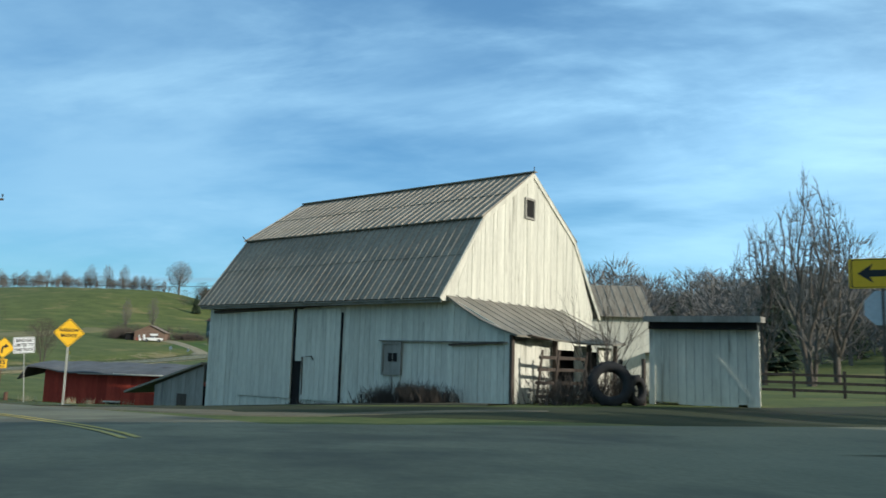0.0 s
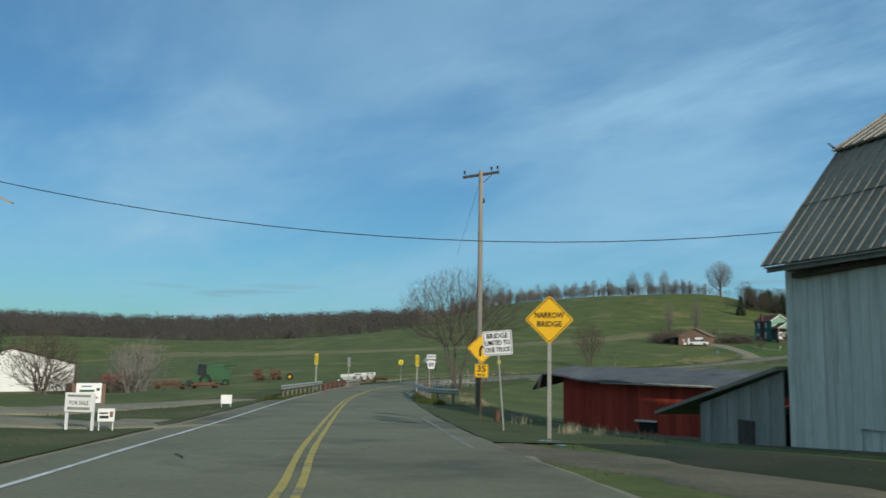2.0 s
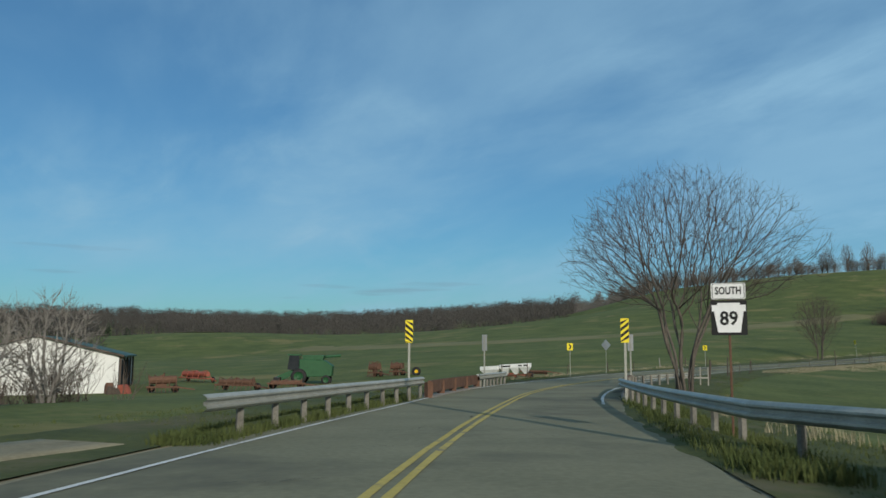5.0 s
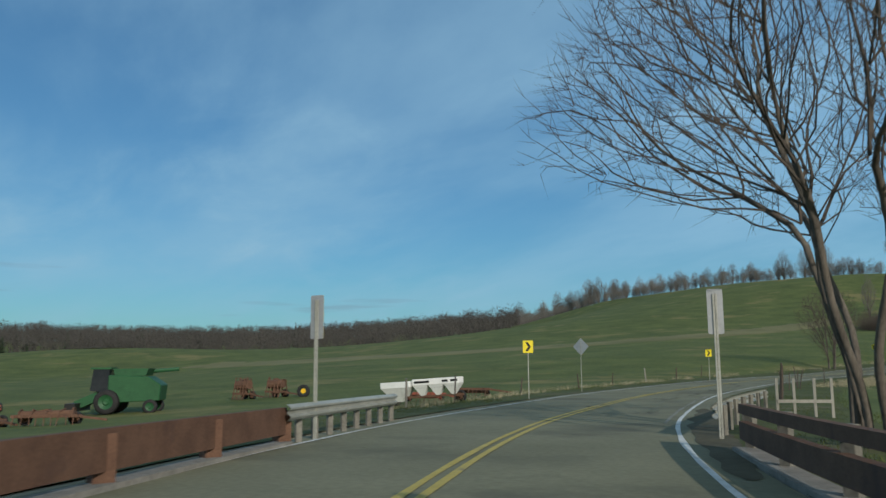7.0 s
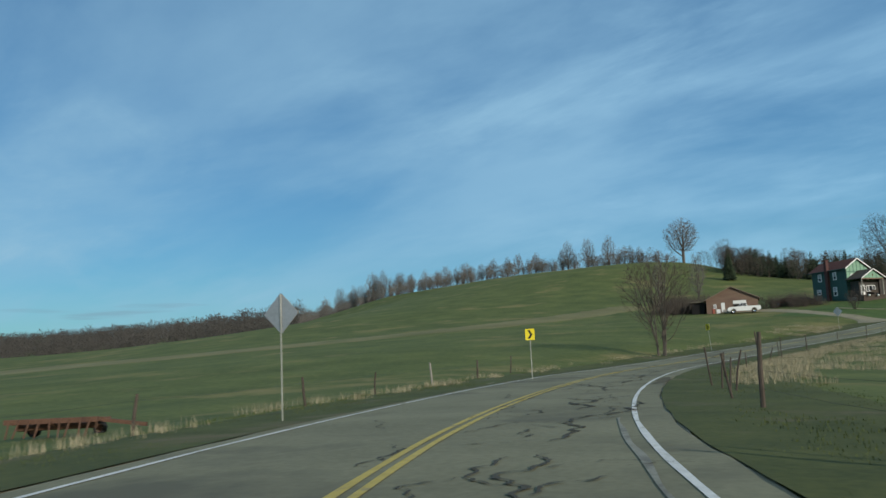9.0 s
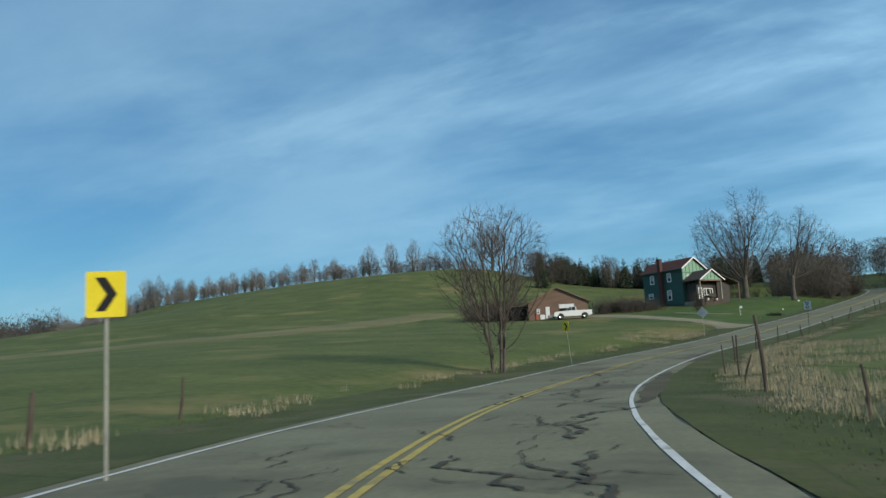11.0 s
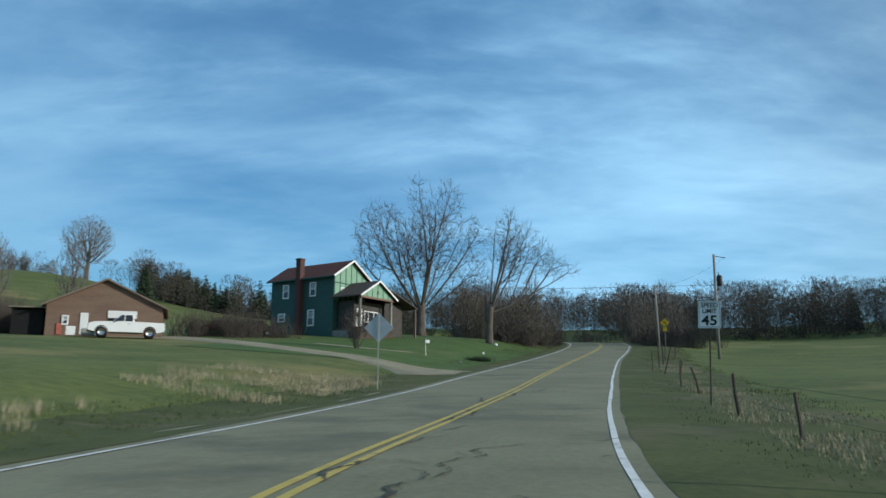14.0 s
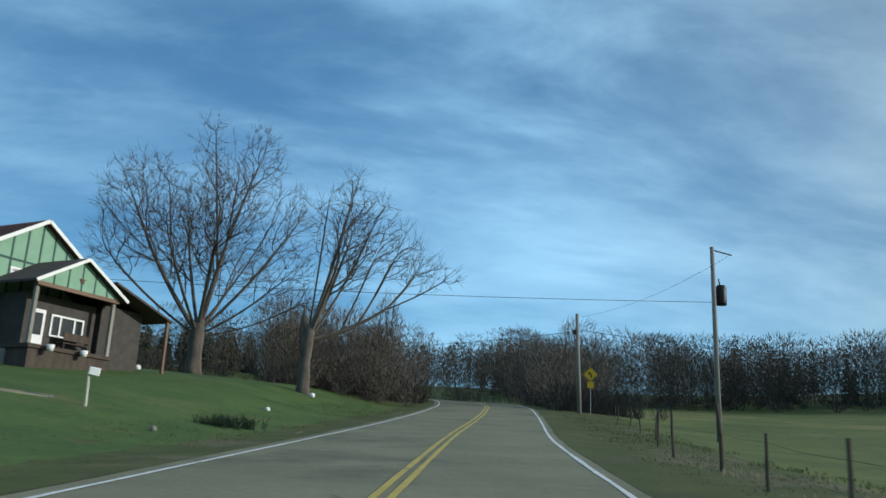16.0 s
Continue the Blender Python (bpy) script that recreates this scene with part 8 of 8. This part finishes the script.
def pickup(name, m, paint, label, crew=False):
    """A pickup truck, nose along +x."""
    ob = thing(name, m, label, "pickup truck")
    low = [(-2.85, 0.55), (-2.85, 1.22), (-0.75, 1.25), (0.95, 1.25), (2.35, 1.18), (2.72, 1.05), (2.78, 0.55), (2.4, 0.42)] + arch(1.8, 0.5)[::-1] + [(1.2, 0.42), (-1.2, 0.42)] + arch(-1.75, 0.5)[::-1] + [(-2.4, 0.42)]
    part("body", Mesh().prism(low, 1.9, pose(0, -0.95, 0)), paint, ob)
    back = -0.95 if crew else -0.62
    cab = Mesh()
    v0 = [(back, -0.9, 1.2), (1.05, -0.9, 1.2), (1.05, 0.9, 1.2), (back, 0.9, 1.2)]
    v1 = [(back + 0.12, -0.72, 1.86), (0.35, -0.72, 1.86), (0.35, 0.72, 1.86), (back + 0.12, 0.72, 1.86)]
    cab.add(v0 + v1, [(0, 1, 5, 4), (1, 2, 6, 5), (2, 3, 7, 6), (3, 0, 4, 7), (4, 5, 6, 7)])
    part("cab", cab, paint, ob, bevel=0.03)
    part("bed_well", Mesh().box(-1.75 if not crew else -2.1, 0, 1.245, 1.9 if not crew else 1.3, 1.55, 0.03), DARK, ob)
    for sy in (-1, 1):
        gl = Mesh()
        gl.add([(back + 0.14, sy * 0.885, 1.27), (0.9, sy * 0.885, 1.27), (0.36, sy * 0.745, 1.78), (back + 0.2, sy * 0.745, 1.78)], [(0, 1, 2, 3)])
        part("side_window", gl, GLASS_D, ob)
        part("pillar", Mesh().bar((0.15, sy * 0.895, 1.25), (0.1, sy * 0.76, 1.8), 0.05, 0.05), paint, ob)
        part("mirror", Mesh().box(0.75, sy * 1.02, 1.32, 0.1, 0.16, 0.2), BLACK, ob)
        part("headlight", Mesh().box(2.74, sy * 0.72, 0.95, 0.06, 0.32, 0.18), GLASS_D, ob)
        part("tail_light", Mesh().box(-2.86, sy * 0.85, 1.02, 0.04, 0.14, 0.32), MACHINE_R, ob)
        for x in (1.8, -1.75):
            wheel(ob, x, sy * 0.83, 0.4, 0.26)
        part("door_handle", Mesh().box(-0.2, sy * 0.96, 1.08, 0.16, 0.03, 0.04), CHROME, ob)
    ws = Mesh()
    ws.add([(1.04, -0.8, 1.27), (1.04, 0.8, 1.27), (0.4, 0.68, 1.81), (0.4, -0.68, 1.81)], [(0, 1, 2, 3)])
    part("windscreen", ws, GLASS_D, ob)
    rw = Mesh()
    rw.add([(back + 0.015, -0.75, 1.32), (back + 0.015, 0.75, 1.32), (back + 0.1, 0.66, 1.76), (back + 0.1, -0.66, 1.76)], [(0, 1, 2, 3)])
    part("rear_window", rw, GLASS_D, ob)
    part("grille", Mesh().box(2.77, 0, 0.9, 0.05, 1.05, 0.28), BLACK, ob)
    part("front_bumper", Mesh().box(2.82, 0, 0.6, 0.14, 1.85, 0.2), CHROME, ob, bevel=0.02)
    part("rear_bumper", Mesh().box(-2.92, 0, 0.6, 0.16, 1.8, 0.18), CHROME, ob, bevel=0.02)
    part("plate", Mesh().box(-2.93, 0, 0.8, 0.02, 0.3, 0.15), WHITE, ob)
    return ob


pickup("white_pickup", spot(-104.6, 218.6, 200), CAR_W, "white pickup truck parked on the grass before the garage")
pickup("red_pickup", spot(-34.2, 7.6, 128), CAR_R, "maroon crew-cab pickup parked on the gravel lot", True)
for k, (x, y, rz) in enumerate(((-97.5, 232.5, 190), (-101.0, 233.5, 185))):
    car = thing("parked_car", spot(x, y, rz), "dark parked car among the brush by the house", "car", "cars by the house")
    part("body", Mesh().prism([(-2.1, 0.35), (-2.1, 0.9), (-1.4, 0.98), (-0.8, 1.42), (0.5, 1.42), (1.1, 0.98), (2.0, 0.85), (2.1, 0.4)] + arch(1.35, 0.36)[::-1] + arch(-1.35, 0.36)[::-1], 1.7, pose(0, -0.85, 0)), (RUBBER, CAR_R)[k], car)
    for sx in (-1.35, 1.35):
        for sy in (-0.75, 0.75):
            wheel(car, sx, sy, 0.32, 0.2)
    for sy in (-0.86, 0.86):
        part("side_window", Mesh().prism([(-1.2, 1.0), (-0.75, 1.35), (0.45, 1.35), (0.9, 1.0)], 0.01, pose(0, sy, 0)), GLASS_D, car)

# ---- farm machines ----
cb = thing("combine_harvester", pose(-100.5, 61.3, ground(-100.5, 61.3), 0, 0, 238), "green combine harvester standing in the field", "combine")
part("body", Mesh().prism([(-2.6, 0.9), (-2.7, 2.0), (-1.8, 2.6), (0.9, 2.7), (0.9, 1.0), (0.2, 0.8)], 2.4, pose(0, -1.2, 0)), COMBINE_G, cb, bevel=0.05)
part("grain_tank", Mesh().prism([(-1.6, 2.65), (-1.8, 3.15), (0.6, 3.15), (0.5, 2.65)], 2.2, pose(0, -1.1, 0)), COMBINE_G, cb)
part("cab", Mesh().prism([(0.92, 1.5), (0.92, 3.1), (2.0, 3.1), (2.2, 1.6)], 1.7, pose(0, -0.85, 0)), GLASS_D, cb)
part("cab_roof", Mesh().box(1.5, 0, 3.17, 1.4, 1.8, 0.14), COMBINE_G, cb)
part("feeder", Mesh().bar((1.6, 0, 1.3), (3.2, 0, 0.6), 1.2, 0.6), COMBINE_G, cb)
part("header", Mesh().box(3.2, 0, 0.5, 0.7, 3.6, 0.55), BLACK, cb)
part("auger", Mesh().tube([(-0.6, -1.0, 2.9), (-3.4, -1.5, 3.1)], [0.16, 0.14], 8), COMBINE_G, cb)
for sy in (-1.35, 1.35):
    wheel(cb, 0.9, sy, 0.85, 0.6, COMBINE_G)
    wheel(cb, -2.0, sy * 0.85, 0.5, 0.35, COMBINE_G)

hp_ = thing("grain_drill", pose(-78.3, 71.0, ground(-78.3, 71.0) + 0.02, 0, -3.5, 30), "white seed drill with a big end hopper and small ones", "farm machine")
part("box", Mesh().box(1.05, 0, 1.28, 2.9, 0.8, 0.36), WHITE_P, hp_, "long white seed box", bevel=0.02)


def hopper(x0, x1, ztop, zlow, depth, neck):
    xm = (x0 + x1) / 2
    v = [(x0, -depth, ztop), (x1, -depth, ztop), (x1, depth, ztop), (x0, depth, ztop), (xm - neck, -0.12, zlow), (xm + neck, -0.12, zlow), (xm + neck, 0.12, zlow), (xm - neck, 0.12, zlow)]
    return Mesh().add(v, [(0, 1, 5, 4), (1, 2, 6, 5), (2, 3, 7, 6), (3, 0, 4, 7), (4, 5, 6, 7)])


for k in range(3):
    part("hopper", hopper(-0.36 + k * 0.96, 0.56 + k * 0.96, 1.1, 0.5, 0.4, 0.1), STEEL_W, hp_, "white hopper")
big = part("end_hopper", hopper(-2.3, -0.5, 1.02, 0.22, 0.62, 0.22), STEEL_W, hp_, "big galvanised end hopper")
part("rim", Mesh().box(-1.4, 0, 1.2, 1.84, 1.26, 0.36), STEEL_W, big, bevel=0.02)
for x, w in ((0.2, 0.95), (1.65, 0.36), (2.2, 0.42)):
    part("print", Mesh().box(x, -0.405, 1.28, w, 0.01, 0.13), BLACK, hp_, "dark printed plate")
part("frame", Mesh().box(0.1, 0, 0.46, 5.0, 0.14, 0.12), RUST, hp_)
part("tongue", Mesh().bar((-2.2, 0, 0.42), (-3.6, -0.2, 0.3), 0.12, 0.12), RUST, hp_)
part("jack", Mesh().box(-2.75, -0.15, 0.35, 0.2, 0.18, 0.62), WHITE_P, hp_)
for sx in (-1.9, 2.2):
    wheel(hp_, sx, 0.5, 0.36, 0.2, RUST)


def implement(name, x, y, rz, mat, label, seed, length=4.0, h=1.1):
    """A low farm implement: a frame, wheels and upright tines."""
    r = random.Random(seed)
    ob = thing(name, spot(x, y, rz), label, "farm machine", "machines in the field")
    part("frame", Mesh().box(0, 0, 0.55, length, 0.16, 0.16), mat, ob)
    part("frame", Mesh().box(0, 0.9, 0.5, length, 0.14, 0.14), mat, ob)
    for k in range(4):
        part("crossbar", Mesh().box(-length / 2 + 0.3 + k * (length - 0.6) / 3, 0.45, 0.52, 0.12, 0.8, 0.12), mat, ob)
    for k in range(5):
        xx = -length * 0.4 + k * length * 0.2
        part("arch", Mesh().tube([(xx, -0.1, 0.5), (xx + 0.05, 0.1, h * r.uniform(0.75, 1.0)), (xx + r.uniform(-0.2, 0.2), 0.6, h * r.uniform(0.8, 1.05)), (xx, 0.95, 0.5)], [0.05] * 4, 5), mat, ob)
    part("reel", Mesh().tube([(-length * 0.42, 0.35, h * 0.62), (length * 0.42, 0.4, h * 0.66)], [0.2 * h, 0.2 * h], 9), mat, ob)
    part("shield", Mesh().prism([(-length * 0.18, 0.45), (-length * 0.2, h * 0.8), (length * 0.02, h * 0.92), (length * 0.14, 0.5)], 0.35, pose(0, 0.3, 0)), mat, ob, bevel=0.02)
    for k in range(9):
        xx = -length / 2 + 0.2 + k * (length - 0.4) / 8
        part("tine", Mesh().bar((xx, -0.1, 0.6), (xx + r.uniform(-0.1, 0.1), -0.35, 0.05), 0.04, 0.04), RUST, ob)
    part("tongue", Mesh().bar((length / 2, 0.4, 0.5), (length / 2 + 1.4, 0.4, 0.3), 0.12, 0.12), mat, ob)
    for sx in (-length / 2 + 0.4, length / 2 - 0.4):
        wheel(ob, sx, 1.05, 0.38 if h > 0.8 else 0.22, 0.2, mat)
    return ob


implement("hay_mower", -120.0, 55.0, 10, MACHINE_R, "faded red hay mower in the field", 1, 7.0, 1.6)
implement("field_plough", -92.5, 49.8, 30, RUST, "rusty brown plough in the field", 2, 4.6, 1.3)
implement("disc_harrow", -88.0, 53.0, 60, RUST, "rusty disc harrow in the grass", 3, 3.4, 1.0)
implement("hay_rake", -97.0, 44.5, 70, RUST, "old brown hay rake beside the barn", 4, 3.0, 1.9)
implement("tine_harrow", -84.2, 79.6, 35, RUST, "low rusty harrow in the grass", 5, 3.0, 0.55)
implement("row_marker", -107.0, 73.2, 20, RUST, "rusty upright field machine beyond the rail", 6, 1.7, 2.0)
implement("bale_spike", -106.2, 76.0, 30, RUST, "dark rusty machine in the grass", 7, 1.8, 1.9)
implement("disc_plough", -83.5, 74.6, 25, MACHINE_R, "low faded red plough in the grass", 8, 3.2, 0.5)
fw = tyre("spare_tyre", pose(-104.2, 77.8, ground(-104.2, 77.8) + 0.5, 84, 0, 40), 0.55, 0.34, "black farm tyre with a yellow rim in the grass")
part("rim", Mesh().lathe([(0, -0.08), (0.2, -0.1), (0.23, 0.0), (0.2, 0.1), (0, 0.08)], 18), YELLOW, fw, "yellow wheel rim")
for k, (x, y) in enumerate(((-100.6, 40.2), (-99.6, 41.4), (-98.4, 40.4))):
    bx = thing("scrap_heap", spot(x, y, k * 40), "dark scrap piled by the machine barn", "scrap", "scrap by the barn")
    part("scrap", Mesh().prism([(-0.6, 0), (-0.45, 0.8), (0.1, 1.1 - 0.2 * k), (0.5, 0.5), (0.7, 0)], 0.7), (RUST, MACHINE_R, WOOD_D)[k], bx, bevel=0.03)

# ---- small things by the road ----
mb = thing("roadside_box", spot(-80.8, 218.0, 15), "small white box on a leaning post", "mailbox")
part("post", Mesh().tube([(0, 0, -0.3), (-0.05, 0, 1.0)], [0.045, 0.04], 8), BOARD_W, mb)
part("box", Mesh().box(-0.06, 0, 1.12, 0.34, 0.22, 0.26, pose(0, 0, 0, 0, 8, 0)), WHITE_P, mb, bevel=0.02)
for x, y, r, col, nm, lb in ((-84.1, 243.8, 0.2, WHITE_P, "lawn_ornament", "white ball ornament on the lawn"), (-73.4, 243.0, 0.18, WHITE_P, "lawn_ornament", "small white ornament by the tree"), (-75.6, 229.5, 0.12, WHITE_P, "lawn_ornament", "small white ornament on the lawn"), (-78.2, 214.8, 0.1, STONE, "kerb_stone", "pale stone at the lawn's edge")):
    o = thing(nm, spot(x, y), lb, "ornament")
    part("ball", Mesh().lathe([(0.0, 0.0), (r * 0.8, 0.02), (r, r * 0.7), (r * 0.75, r * 1.5), (0, r * 1.8)], 12), col, o, smooth=True)
WATER = surf("puddle_water", (0.03, 0.032, 0.03), (0.045, 0.046, 0.042), 2, 0.04, 0, 8)
WATER.node_tree.nodes["Principled BSDF"].inputs["Specular IOR Level"].default_value = 0.5
pud = Mesh()
rim = [(math.cos(a) * (1.0 + 0.25 * math.sin(3 * a)) * 0.7, math.sin(a) * (0.36 + 0.1 * math.cos(2 * a)), 0.0) for a in np.linspace(0, 2 * math.pi, 26, endpoint=False)]
pud.add(rim, [tuple(range(26))])
puddle = part("puddle", pud, WATER)
puddle.matrix_world = pose(-0.3, 12.4, max(ground(-0.3 + a, 12.4 + b) + soften(-0.3 + a, 12.4 + b) for a in (-0.6, 0, 0.6) for b in (-0.4, 0, 0.4)) + 0.006, 0, 0, -40)
tagged(puddle, "shallow puddle reflecting the sky beside the road", "puddle", kind="structure")
# dark strip that paints the barn's shadow into the ditch
lane("muddy_ditch", [(-19, 32.0), (-14, 31.4), (-8, 30.0), (-3.0, 26.6)], [2.6, 4.6, 5.5, 4.0], MUD_SHADE, "dark ditch strip by the red shed, shadow put into its colour", "mud", 0.05, 1.0)
reel = thing("stump", spot(-8.6, 20.0), "short rusty post stump in the ditch grass", "stump")
part("stump", Mesh().tube([(0, 0, -0.2), (0.02, 0, 0.45)], [0.12, 0.1], 9), RUST, reel)
bushm = Mesh()
rng = random.Random(5)
for k in range(60):
    brush(bushm, rng.gauss(0, 0.5), rng.gauss(0, 0.35), 0, 0.5, rng, 4)
lb = thing("low_bush", spot(-76.6, 219.5), "low dark bush at the lawn's edge", "bush")
part("foliage", bushm, NEEDLE, lb)
